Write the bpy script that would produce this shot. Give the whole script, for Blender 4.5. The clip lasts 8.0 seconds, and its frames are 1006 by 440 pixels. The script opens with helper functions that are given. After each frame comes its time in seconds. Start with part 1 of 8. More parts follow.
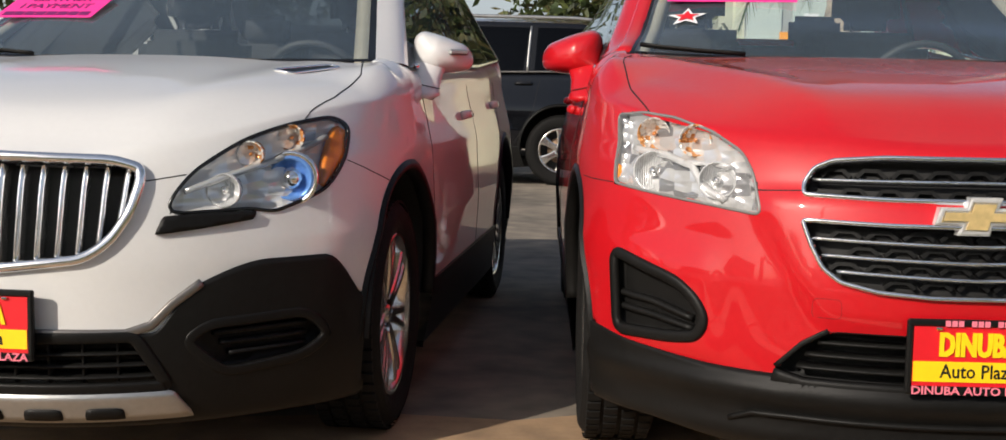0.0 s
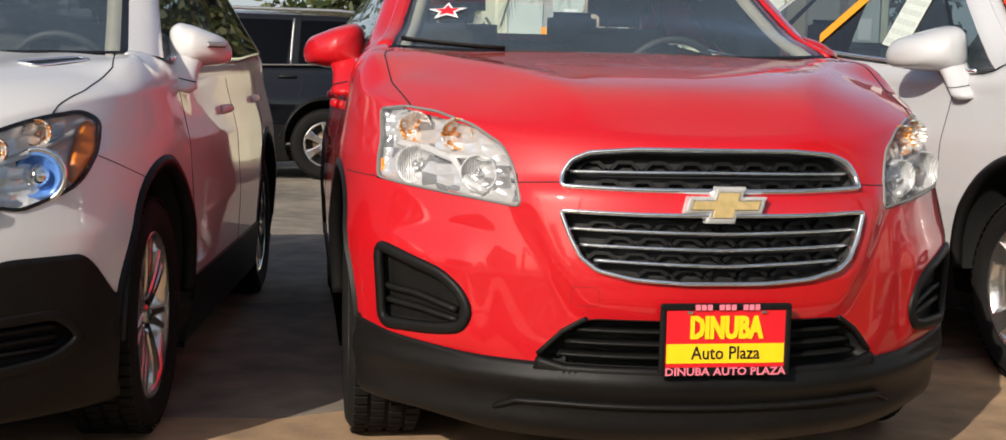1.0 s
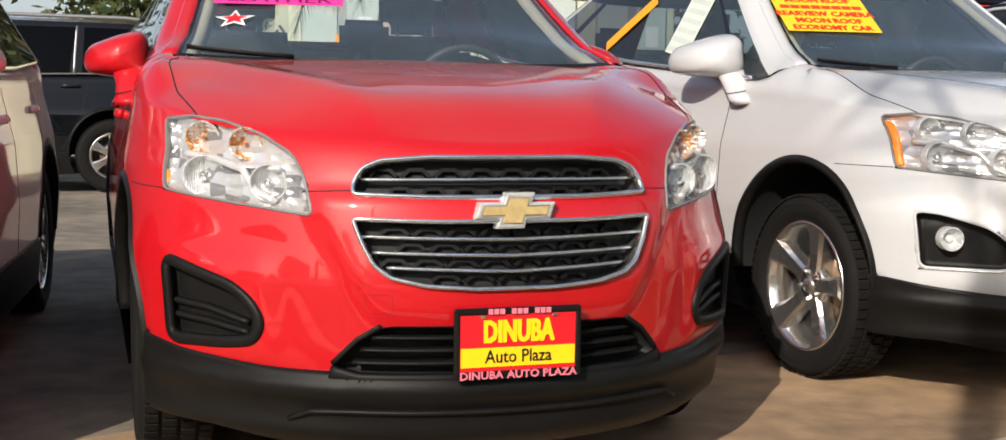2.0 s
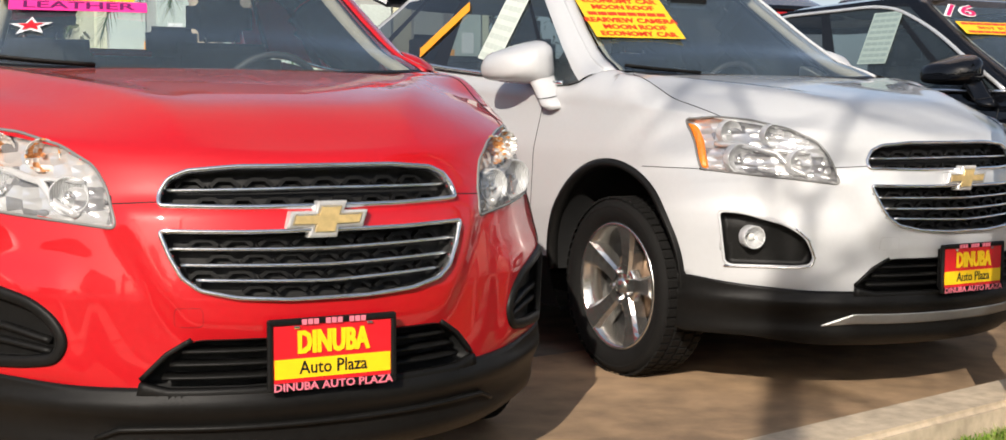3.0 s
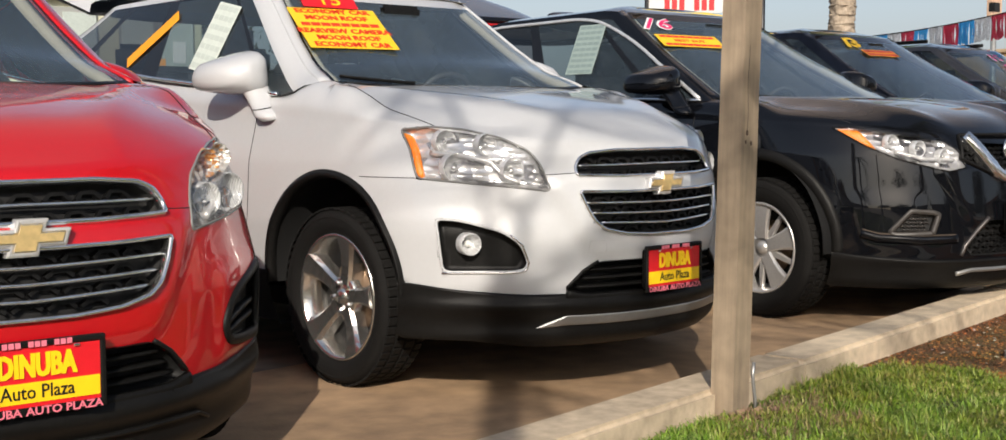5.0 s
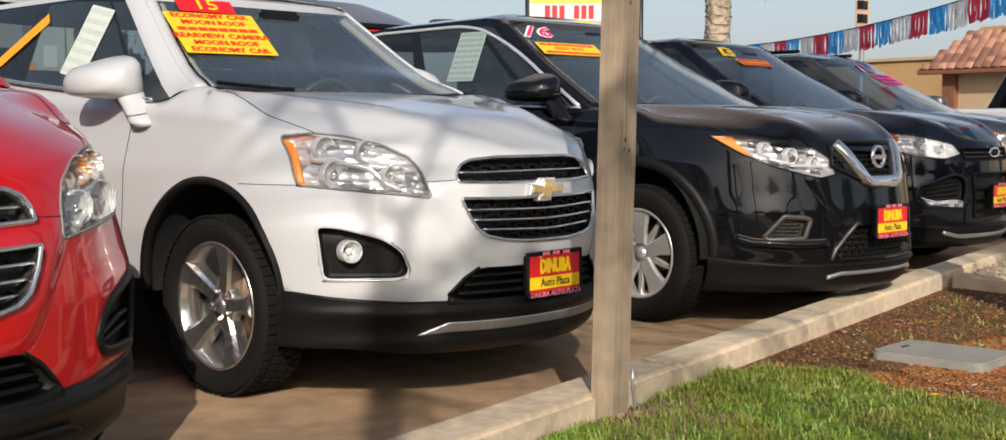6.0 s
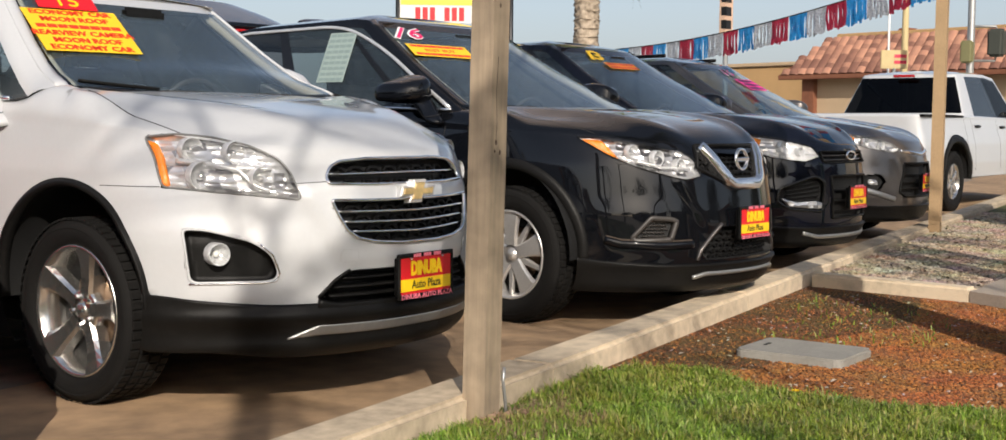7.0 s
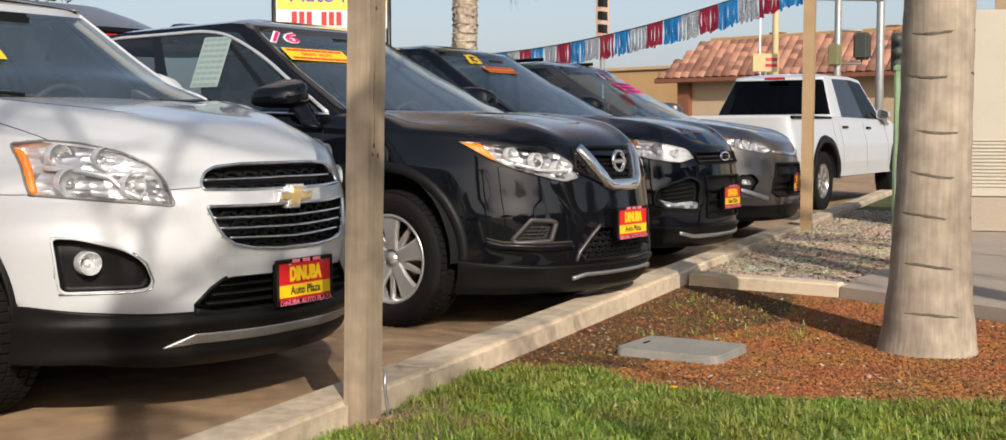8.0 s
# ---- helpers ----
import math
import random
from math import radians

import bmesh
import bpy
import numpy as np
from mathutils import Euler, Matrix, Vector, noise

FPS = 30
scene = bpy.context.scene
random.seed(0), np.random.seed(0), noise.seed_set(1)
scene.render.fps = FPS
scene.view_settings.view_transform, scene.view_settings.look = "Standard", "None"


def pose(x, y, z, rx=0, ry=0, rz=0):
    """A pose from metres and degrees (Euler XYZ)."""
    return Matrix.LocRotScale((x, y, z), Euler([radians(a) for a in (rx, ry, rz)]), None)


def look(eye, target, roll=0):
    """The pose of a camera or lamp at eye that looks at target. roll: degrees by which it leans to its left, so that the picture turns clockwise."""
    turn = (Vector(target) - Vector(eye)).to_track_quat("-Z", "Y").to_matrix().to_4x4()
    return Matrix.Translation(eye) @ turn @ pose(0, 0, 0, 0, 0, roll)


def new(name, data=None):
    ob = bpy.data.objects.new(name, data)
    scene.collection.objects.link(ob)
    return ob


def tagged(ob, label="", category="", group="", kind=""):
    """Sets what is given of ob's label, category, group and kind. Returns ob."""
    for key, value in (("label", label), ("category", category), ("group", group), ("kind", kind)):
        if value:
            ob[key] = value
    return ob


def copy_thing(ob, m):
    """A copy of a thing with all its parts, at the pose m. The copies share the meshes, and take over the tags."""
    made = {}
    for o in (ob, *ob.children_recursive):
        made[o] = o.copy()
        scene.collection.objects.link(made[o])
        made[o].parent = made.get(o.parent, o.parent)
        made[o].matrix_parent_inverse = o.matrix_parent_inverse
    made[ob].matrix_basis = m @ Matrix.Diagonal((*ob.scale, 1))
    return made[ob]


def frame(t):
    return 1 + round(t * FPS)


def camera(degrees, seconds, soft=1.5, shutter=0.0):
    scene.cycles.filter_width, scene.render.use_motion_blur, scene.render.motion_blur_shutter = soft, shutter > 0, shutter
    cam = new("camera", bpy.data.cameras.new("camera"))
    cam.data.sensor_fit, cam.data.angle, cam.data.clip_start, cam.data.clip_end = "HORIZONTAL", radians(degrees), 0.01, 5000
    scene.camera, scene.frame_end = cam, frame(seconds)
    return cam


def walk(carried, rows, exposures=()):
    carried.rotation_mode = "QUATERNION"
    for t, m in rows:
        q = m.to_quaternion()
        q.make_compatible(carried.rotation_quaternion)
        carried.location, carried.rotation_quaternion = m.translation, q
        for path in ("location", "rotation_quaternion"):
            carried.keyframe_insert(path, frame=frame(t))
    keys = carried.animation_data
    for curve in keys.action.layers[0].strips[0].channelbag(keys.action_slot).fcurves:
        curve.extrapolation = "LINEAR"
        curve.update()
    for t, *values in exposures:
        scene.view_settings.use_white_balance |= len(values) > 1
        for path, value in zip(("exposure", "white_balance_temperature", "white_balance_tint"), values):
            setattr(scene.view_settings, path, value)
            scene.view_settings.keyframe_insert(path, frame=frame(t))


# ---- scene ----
from mathutils.bvhtree import BVHTree as BVH

cam = camera(43.0, 8.0)
PATH = [
    (0, (0.003, 0.079, 1.042), (-0.027, 2.068, 0.836), 1.1),
    (0.5, (0.01, 0.08, 1.042), (0.164, 2.063, 0.833), 1.1),
    (1, (0.016, 0.077, 1.043), (0.346, 2.039, 0.834), 1.2),
    (1.5, (0.023, 0.071, 1.044), (0.509, 2.001, 0.843), 1.1),
    (3, (0.051, 0.051, 1.047), (0.941, 1.833, 0.867), 0.3),
    (3.5, (0.052, 0.05, 1.05), (1.043, 1.778, 0.873), 0.3),
    (4, (0.054, 0.048, 1.047), (1.121, 1.73, 0.875), 0.3),
    (4.5, (0.058, 0.037, 1.05), (1.214, 1.66, 0.881), 0.1),
    (5, (0.056, 0.032, 1.05), (1.31, 1.581, 0.886), -0.1),
    (6.5, (0.057, 0.026, 1.052), (1.514, 1.389, 0.901), 0.3),
    (7, (0.054, 0.025, 1.051), (1.584, 1.305, 0.901), 0.4),
    (7.5, (0.052, 0.019, 1.048), (1.646, 1.218, 0.901), 0.2),
    (8, (0.06, 0.019, 1.044), (1.702, 1.152, 0.902), -0.1),
]
walk(cam, [(t, look(eye, target, roll)) for t, eye, target, roll in PATH], exposures=[(0, -0.07), (1.5, 0.13), (3.0, 0.17), (4.0, 0.15), (5.0, -0.02), (6.5, 0.0), (8.0, 0.02)])


# ---- world, sun, exposure ----
SUN_EL, SUN_AZ = 29.0, 219.5   # degrees; azimuth is where the sun stands, counted clockwise from +y
world = bpy.data.worlds.new("sky")
scene.world = world
world.use_nodes = True
wn = world.node_tree
sky = wn.nodes.new("ShaderNodeTexSky")
sky.sky_type, sky.sun_disc = "NISHITA", False
sky.sun_elevation, sky.sun_rotation = radians(SUN_EL), radians(SUN_AZ)
sky.dust_density, sky.ozone_density, sky.air_density = 3.0, 2.6, 1.0
# the valley's pale haze: the clear sky's light plus a veil that thickens evenly towards the horizon
wtc, sep, fade, veil, tint, haze = (wn.nodes.new("ShaderNode" + k) for k in ("TexCoord", "SeparateXYZ", "MapRange", "Math", "VectorMath", "VectorMath"))
wn.links.new(wtc.outputs["Generated"], sep.inputs[0])
wn.links.new(sep.outputs["Z"], fade.inputs["Value"])
fade.inputs["From Min"].default_value, fade.inputs["From Max"].default_value = 0.0, 0.5
fade.inputs["To Min"].default_value, fade.inputs["To Max"].default_value = 1.0, 0.0
veil.operation = "MULTIPLY_ADD"
veil.inputs[1].default_value, veil.inputs[2].default_value = 3.3, 0.95
wn.links.new(fade.outputs[0], veil.inputs[0])
tint.operation, haze.operation = "SCALE", "ADD"
tint.inputs[0].default_value = (0.93, 0.97, 1.07)
wn.links.new(veil.outputs[0], tint.inputs["Scale"])
wn.links.new(sky.outputs[0], haze.inputs[0])
wn.links.new(tint.outputs[0], haze.inputs[1])
wn.links.new(haze.outputs[0], wn.nodes["Background"].inputs[0])
wn.nodes["Background"].inputs[1].default_value = 0.088
sun = new("sun", bpy.data.lights.new("sun", "SUN"))
sun.data.energy, sun.data.angle, sun.data.color = 4.5, radians(0.4), (1.0, 0.91, 0.80)
sa, se = radians(SUN_AZ), radians(SUN_EL)
sun.matrix_world = look((0, 0, 30), (-30 * math.sin(sa) * math.cos(se), -30 * math.cos(sa) * math.cos(se), 30 - 30 * math.sin(se)))


# ---- materials ----
def mat(name, color, rough=0.5, metal=0.0, coat=0.0, var=0.12, scale=6.0, bump=0.0, bscale=80.0, spec=0.5, two=None, fine=60.0, rand=0.0, dust_sheen=0.0):
    """Principled surface with tone variation at two scales, fine relief, a tone of its own for each object, and on
    level faces a tan dusty film with the sky's sheen painted in.
    """
    m = bpy.data.materials.new(name)
    m.use_nodes = True
    nt = m.node_tree
    N, K = nt.nodes, nt.links
    b = N["Principled BSDF"]
    b.inputs["Roughness"].default_value, b.inputs["Metallic"].default_value = rough, metal
    b.inputs["Coat Weight"].default_value, b.inputs["Coat Roughness"].default_value = coat, 0.03
    b.inputs["Specular IOR Level"].default_value = spec
    tc = N.new("ShaderNodeTexCoord")
    if var > 0:
        n1, n2 = N.new("ShaderNodeTexNoise"), N.new("ShaderNodeTexNoise")
        n1.inputs["Scale"].default_value, n2.inputs["Scale"].default_value = scale, fine
        n1.inputs["Detail"].default_value, n2.inputs["Detail"].default_value = 5, 7
        add = N.new("ShaderNodeMath")
        add.operation = "ADD"
        half = N.new("ShaderNodeMath")
        half.operation = "MULTIPLY"
        half.inputs[1].default_value = 0.5
        for n in (n1, n2):
            K.new(tc.outputs["Object"], n.inputs["Vector"])
        K.new(n1.outputs["Fac"], add.inputs[0])
        K.new(n2.outputs["Fac"], add.inputs[1])
        K.new(add.outputs[0], half.inputs[0])
        fac = half.outputs[0]
        if rand:
            oi, mx = N.new("ShaderNodeObjectInfo"), N.new("ShaderNodeMath")
            mx.operation = "MULTIPLY_ADD"
            mx.inputs[1].default_value, mx.inputs[2].default_value = rand, -rand / 2
            ad = N.new("ShaderNodeMath")
            ad.operation = "ADD"
            K.new(oi.outputs["Random"], mx.inputs[0])
            K.new(mx.outputs[0], ad.inputs[0])
            K.new(fac, ad.inputs[1])
            fac = ad.outputs[0]
        r = N.new("ShaderNodeValToRGB")
        c2 = two or color
        r.color_ramp.elements[0].position, r.color_ramp.elements[1].position = 0.34, 0.66
        r.color_ramp.elements[0].color = tuple(min(1, c * (1 - var)) for c in c2) + (1,)
        r.color_ramp.elements[1].color = tuple(min(1, c * (1 + var)) for c in color) + (1,)
        K.new(fac, r.inputs[0])
        K.new(r.outputs[0], b.inputs["Base Color"])
        mr = N.new("ShaderNodeMapRange")
        mr.inputs["To Min"].default_value, mr.inputs["To Max"].default_value = max(0.0, rough * 0.85), min(1, rough * 1.15)
        K.new(n2.outputs["Fac"], mr.inputs[0])
        K.new(mr.outputs[0], b.inputs["Roughness"])
    else:
        b.inputs["Base Color"].default_value = (*color, 1)
    # level faces turn tan: settled grime, with the sky's sheen put into its colour
    if dust_sheen:
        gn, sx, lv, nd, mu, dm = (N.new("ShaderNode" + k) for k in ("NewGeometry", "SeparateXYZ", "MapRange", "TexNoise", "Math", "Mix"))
        lv.inputs["From Min"].default_value, lv.inputs["From Max"].default_value, lv.inputs["To Max"].default_value = 0.80, 0.99, dust_sheen
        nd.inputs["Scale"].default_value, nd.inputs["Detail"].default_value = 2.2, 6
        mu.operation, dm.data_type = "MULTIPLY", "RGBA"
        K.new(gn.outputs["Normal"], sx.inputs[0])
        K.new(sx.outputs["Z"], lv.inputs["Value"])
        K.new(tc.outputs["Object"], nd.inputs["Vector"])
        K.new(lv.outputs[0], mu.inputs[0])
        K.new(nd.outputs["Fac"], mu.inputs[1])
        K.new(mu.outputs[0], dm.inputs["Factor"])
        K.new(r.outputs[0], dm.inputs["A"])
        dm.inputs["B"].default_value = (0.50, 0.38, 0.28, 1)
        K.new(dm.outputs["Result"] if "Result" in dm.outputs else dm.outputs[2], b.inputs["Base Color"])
    if bump:
        nb, bp = N.new("ShaderNodeTexNoise"), N.new("ShaderNodeBump")
        nb.inputs["Scale"].default_value, nb.inputs["Detail"].default_value = bscale, 4
        bp.inputs["Strength"].default_value, bp.inputs["Distance"].default_value = bump, 0.01
        K.new(tc.outputs["Object"], nb.inputs["Vector"])
        K.new(nb.outputs["Fac"], bp.inputs["Height"])
        K.new(bp.outputs[0], b.inputs["Normal"])
    return m


def glass(name, tint, gloss=0.9, rough=0.0, dust_sheen=0.0, ior=1.5):
    """A pane: what lies behind shows tinted through it, and its surface mirrors by Fresnel."""
    m = bpy.data.materials.new(name)
    m.use_nodes = True
    N, K = m.node_tree.nodes, m.node_tree.links
    N.remove(N["Principled BSDF"])
    t, g, mx, fr = (N.new("ShaderNode" + k) for k in ("BsdfTransparent", "BsdfGlossy", "MixShader", "Fresnel"))
    t.inputs[0].default_value = (*tint, 1)
    g.inputs["Color"].default_value, g.inputs["Roughness"].default_value = (gloss, gloss, gloss, 1), rough
    fr.inputs["IOR"].default_value = ior
    K.new(fr.outputs[0], mx.inputs[0])
    K.new(t.outputs[0], mx.inputs[1])
    K.new(g.outputs[0], mx.inputs[2])
    out = mx
    if dust_sheen:
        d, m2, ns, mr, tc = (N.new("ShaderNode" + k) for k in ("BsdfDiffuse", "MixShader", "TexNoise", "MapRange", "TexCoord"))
        # dusty film, its blue standing in for the sky reflected in the pane
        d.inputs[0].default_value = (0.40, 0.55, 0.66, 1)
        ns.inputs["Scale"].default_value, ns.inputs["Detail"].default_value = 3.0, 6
        mr.inputs["To Min"].default_value, mr.inputs["To Max"].default_value = dust_sheen * 0.5, dust_sheen * 1.5
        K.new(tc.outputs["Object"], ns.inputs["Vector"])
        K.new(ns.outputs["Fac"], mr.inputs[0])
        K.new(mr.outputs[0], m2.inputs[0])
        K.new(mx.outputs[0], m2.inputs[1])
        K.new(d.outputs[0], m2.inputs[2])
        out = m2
    K.new(out.outputs[0], N["Material Output"].inputs[0])
    return m


RED = mat("red_paint", (0.50, 0.006, 0.011), 0.42, 0.0, 1.0, 0.05, 3, spec=0.2, dust_sheen=0.36)
WHITE = mat("white_paint", (0.54, 0.547, 0.556), 0.4, 0.0, 1.0, 0.02, 3)
PEARL = mat("pearl_white_paint", (0.68, 0.67, 0.655), 0.4, 0.0, 1.0, 0.02, 3)
BLACKP = mat("black_paint", (0.004, 0.0045, 0.006), 0.5, 0.0, 1.0, 0.2, 3, spec=0.0, dust_sheen=0.5)
NAVY = mat("dark_blue_black_paint", (0.004, 0.005, 0.010), 0.5, 0.0, 1.0, 0.2, 3, spec=0.0, dust_sheen=0.34)
GREYP = mat("dark_grey_metallic_paint", (0.11, 0.10, 0.095), 0.35, 0.6, 1.0, 0.08, 3)
PLASTIC = mat("black_textured_plastic", (0.0085, 0.0082, 0.0078), 0.42, 0, 0, 0.25, 4, 0.12, 900, spec=0.16)
FRAMEP = mat("worn_grey_plastic", (0.045, 0.040, 0.036), 0.45, var=0.2)
DARK = mat("dark_cavity_plastic", (0.006, 0.006, 0.006), 0.7, var=0.2)
MESHB = mat("grille_mesh_plastic", (0.005, 0.005, 0.005), 0.6, var=0.2, spec=0.2)
GLOSSB = mat("gloss_black_plastic", (0.008, 0.008, 0.008), 0.12, var=0.1)
RUBBER = mat("tyre_rubber", (0.007, 0.0068, 0.0065), 0.8, 0, 0, 0.35, 9, 0.25, 300, two=(0.011, 0.0102, 0.0094), spec=0.2)
CHROME = mat("chrome", (0.90, 0.90, 0.90), 0.07, 0.96, var=0.03)
DSATIN = mat("dark_satin_trim", (0.22, 0.205, 0.19), 0.34, 0.7, var=0.08)
BRIGHT = mat("bright_window_trim", (0.80, 0.80, 0.80), 0.22, 0.55, var=0.05)
SATIN = mat("satin_silver", (0.42, 0.42, 0.41), 0.38, 0.8, var=0.08, bump=0.05, bscale=500)
ALLOY = mat("polished_alloy", (0.80, 0.775, 0.735), 0.19, 0.95, var=0.03, scale=9)
ALLOYD = mat("painted_alloy", (0.60, 0.58, 0.56), 0.30, 0.65, var=0.08)
IRON = mat("brake_iron", (0.22, 0.15, 0.10), 0.5, 0.7, var=0.3)
GOLD = mat("gold_emblem", (0.74, 0.55, 0.25), 0.32, 0.35, 0.6, 0.1, 60)
AMBER = mat("amber_reflector", (0.98, 0.26, 0.015), 0.18, 0, 0.8, 0.1, 40, 0.3, 220)
TAILRED = mat("red_tail_lens", (0.45, 0.01, 0.01), 0.15, 0, 1.0, 0.1)
def fluted(name, color, rough, metal, flutes):
    """Bright lamp metal pressed into fine upright flutes."""
    m = mat(name, color, rough, metal, var=0.14, scale=30)
    N, K = m.node_tree.nodes, m.node_tree.links
    wv, bp, tc = N.new("ShaderNodeTexWave"), N.new("ShaderNodeBump"), N.new("ShaderNodeTexCoord")
    wv.wave_type, wv.bands_direction = "BANDS", "X"
    wv.inputs["Scale"].default_value, wv.inputs["Distortion"].default_value = flutes, 0.6
    bp.inputs["Strength"].default_value, bp.inputs["Distance"].default_value = 0.6, 0.004
    K.new(tc.outputs["Object"], wv.inputs["Vector"])
    K.new(wv.outputs["Fac"], bp.inputs["Height"])
    K.new(bp.outputs[0], N["Principled BSDF"].inputs["Normal"])
    return m


def facets(name, color, tint, share, rough, metal, cells):
    """Bright lamp metal pressed into small facets, with mirrored tones painted into some of them."""
    m = bpy.data.materials.new(name)
    m.use_nodes = True
    N, K = m.node_tree.nodes, m.node_tree.links
    b = N["Principled BSDF"]
    vo, bp, tc, gt, mx, mp = (N.new("ShaderNode" + k) for k in ("TexVoronoi", "Bump", "TexCoord", "Math", "Mix", "Mapping"))
    vo.inputs["Scale"].default_value, vo.inputs["Randomness"].default_value = cells, 0.35
    mp.inputs["Scale"].default_value = (1.0, 0.3, 1.25)
    K.new(tc.outputs["Object"], mp.inputs["Vector"])
    K.new(mp.outputs[0], vo.inputs["Vector"])
    bp.inputs["Strength"].default_value, bp.inputs["Distance"].default_value = 0.8, 0.012
    K.new(vo.outputs["Distance"], bp.inputs["Height"])
    K.new(bp.outputs[0], b.inputs["Normal"])
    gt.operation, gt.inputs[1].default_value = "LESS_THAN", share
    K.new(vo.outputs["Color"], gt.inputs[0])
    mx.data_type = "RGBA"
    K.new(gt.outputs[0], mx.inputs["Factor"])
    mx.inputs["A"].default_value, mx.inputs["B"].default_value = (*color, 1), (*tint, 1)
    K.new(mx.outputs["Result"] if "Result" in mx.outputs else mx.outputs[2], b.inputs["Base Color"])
    b.inputs["Roughness"].default_value, b.inputs["Metallic"].default_value = rough, metal
    return m


# second colour: the grey or amber reflection painted on that share of facets
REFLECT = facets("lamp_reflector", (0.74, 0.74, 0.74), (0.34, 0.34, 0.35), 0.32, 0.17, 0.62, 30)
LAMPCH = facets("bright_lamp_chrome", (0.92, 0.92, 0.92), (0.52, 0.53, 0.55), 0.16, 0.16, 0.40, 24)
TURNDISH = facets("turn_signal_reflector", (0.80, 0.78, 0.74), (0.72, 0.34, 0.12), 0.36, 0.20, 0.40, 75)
DISH = fluted("lamp_dish_metal", (0.74, 0.75, 0.76), 0.16, 0.35, 52)
AMBERD = mat("dim_amber_bulb", (0.62, 0.24, 0.07), 0.3, 0.0, 0.5, 0.2, 60)
RIMD = mat("lamp_lens_edge", (0.20, 0.20, 0.195), 0.25, var=0.1)
DARKCH = facets("smoked_lamp_chrome", (0.55, 0.55, 0.56), (0.16, 0.16, 0.17), 0.40, 0.16, 0.6, 24)
BULB = mat("white_lamp_plastic", (0.75, 0.74, 0.70), 0.2, 0, 0.6, 0.05)
CLEAR = glass("clear_lamp_lens", (0.97, 0.97, 0.97), 0.7)
BLUEL = mat("blue_tinted_projector", (0.16, 0.36, 0.85), 0.12, 0.35, 1.0, 0.2, 30)
WGLASS = glass("windshield_glass", (0.84, 0.92, 0.92), 1.0, dust_sheen=0.075, ior=1.8)
DGLASS = glass("black_glass", (0.03, 0.032, 0.035), 0.45)
SGLASS = glass("side_glass", (0.24, 0.29, 0.30), 1.0, dust_sheen=0.05)
TGLASS = glass("privacy_glass", (0.16, 0.17, 0.18), 1.0, dust_sheen=0.015)
LINER = mat("pillar_trim", (0.36, 0.33, 0.27), 0.8, var=0.1)
SEAT = mat("dark_seat_fabric", (0.022, 0.022, 0.024), 0.85, var=0.3, bump=0.2, bscale=200)
DASH = mat("dashboard_plastic", (0.028, 0.028, 0.030), 0.6, var=0.2, bump=0.1, bscale=300)
BEIGE = mat("beige_headliner", (0.45, 0.40, 0.32), 0.9, var=0.1)
SEAM = mat("panel_gap", (0.01, 0.009, 0.009), 0.8, var=0.1)
YELLOW = mat("yellow_sticker", (0.90, 0.56, 0.02), 0.45, var=0.04, scale=20)
ORANGE = mat("orange_sticker", (0.95, 0.36, 0.01), 0.45, var=0.04, scale=20)
PINK = mat("pink_sticker", (0.95, 0.04, 0.30), 0.45, var=0.04, scale=20)
PAPER = mat("white_window_paper", (0.62, 0.68, 0.62), 0.7, var=0.06, scale=30)
REDP = mat("red_print", (0.70, 0.012, 0.02), 0.4, var=0.05, scale=20)
PLATEY = mat("yellow_print", (0.95, 0.62, 0.01), 0.4, var=0.04, scale=20)
PINKP = mat("pale_pink_print", (0.85, 0.20, 0.27), 0.5, var=0.1, scale=60)
BLACKI = mat("black_print", (0.01, 0.01, 0.01), 0.4, var=0.1)
PLUM = mat("plum_print", (0.16, 0.01, 0.10), 0.4, var=0.1)
WHITEP = mat("white_print", (0.8, 0.8, 0.8), 0.4, var=0.03)


# ---- building helpers ----
def mesh_part(name, V, F, material, parent=None, label="", smooth=True, mats=None, idx=None):
    me = bpy.data.meshes.new(name)
    me.from_pydata([tuple(map(float, v)) for v in V], [], [tuple(map(int, f)) for f in F])
    for m in (mats or [material]):
        me.materials.append(m)
    if idx is not None:
        me.polygons.foreach_set("material_index", np.array(idx, dtype=np.int32))
    if smooth:
        me.polygons.foreach_set("use_smooth", np.ones(len(me.polygons), dtype=bool))
    me.update()
    ob = new(name, me)
    if parent:
        ob.parent = parent
    if label:
        tagged(ob, label)
    return ob


def part(name, bm, material, parent=None, label="", smooth=False):
    me = bpy.data.meshes.new(name)
    bmesh.ops.recalc_face_normals(bm, faces=bm.faces[:])
    bm.to_mesh(me)
    bm.free()
    me.materials.append(material)
    if smooth:
        me.polygons.foreach_set("use_smooth", np.ones(len(me.polygons), dtype=bool))
    ob = new(name, me)
    if parent:
        ob.parent = parent
    if label:
        tagged(ob, label)
    return ob


def thing(name, m, label, category, group="", kind=""):
    ob = new(name)
    ob.empty_display_size = 0.2
    ob.matrix_world = m
    return tagged(ob, label, category, group, kind)


def cat(*meshes):
    """Several (V, F) as one."""
    V, F, n = [], [], 0
    for v, f in meshes:
        V += [tuple(p) for p in v]
        F += [tuple(i + n for i in q) for q in f]
        n += len(v)
    return V, F


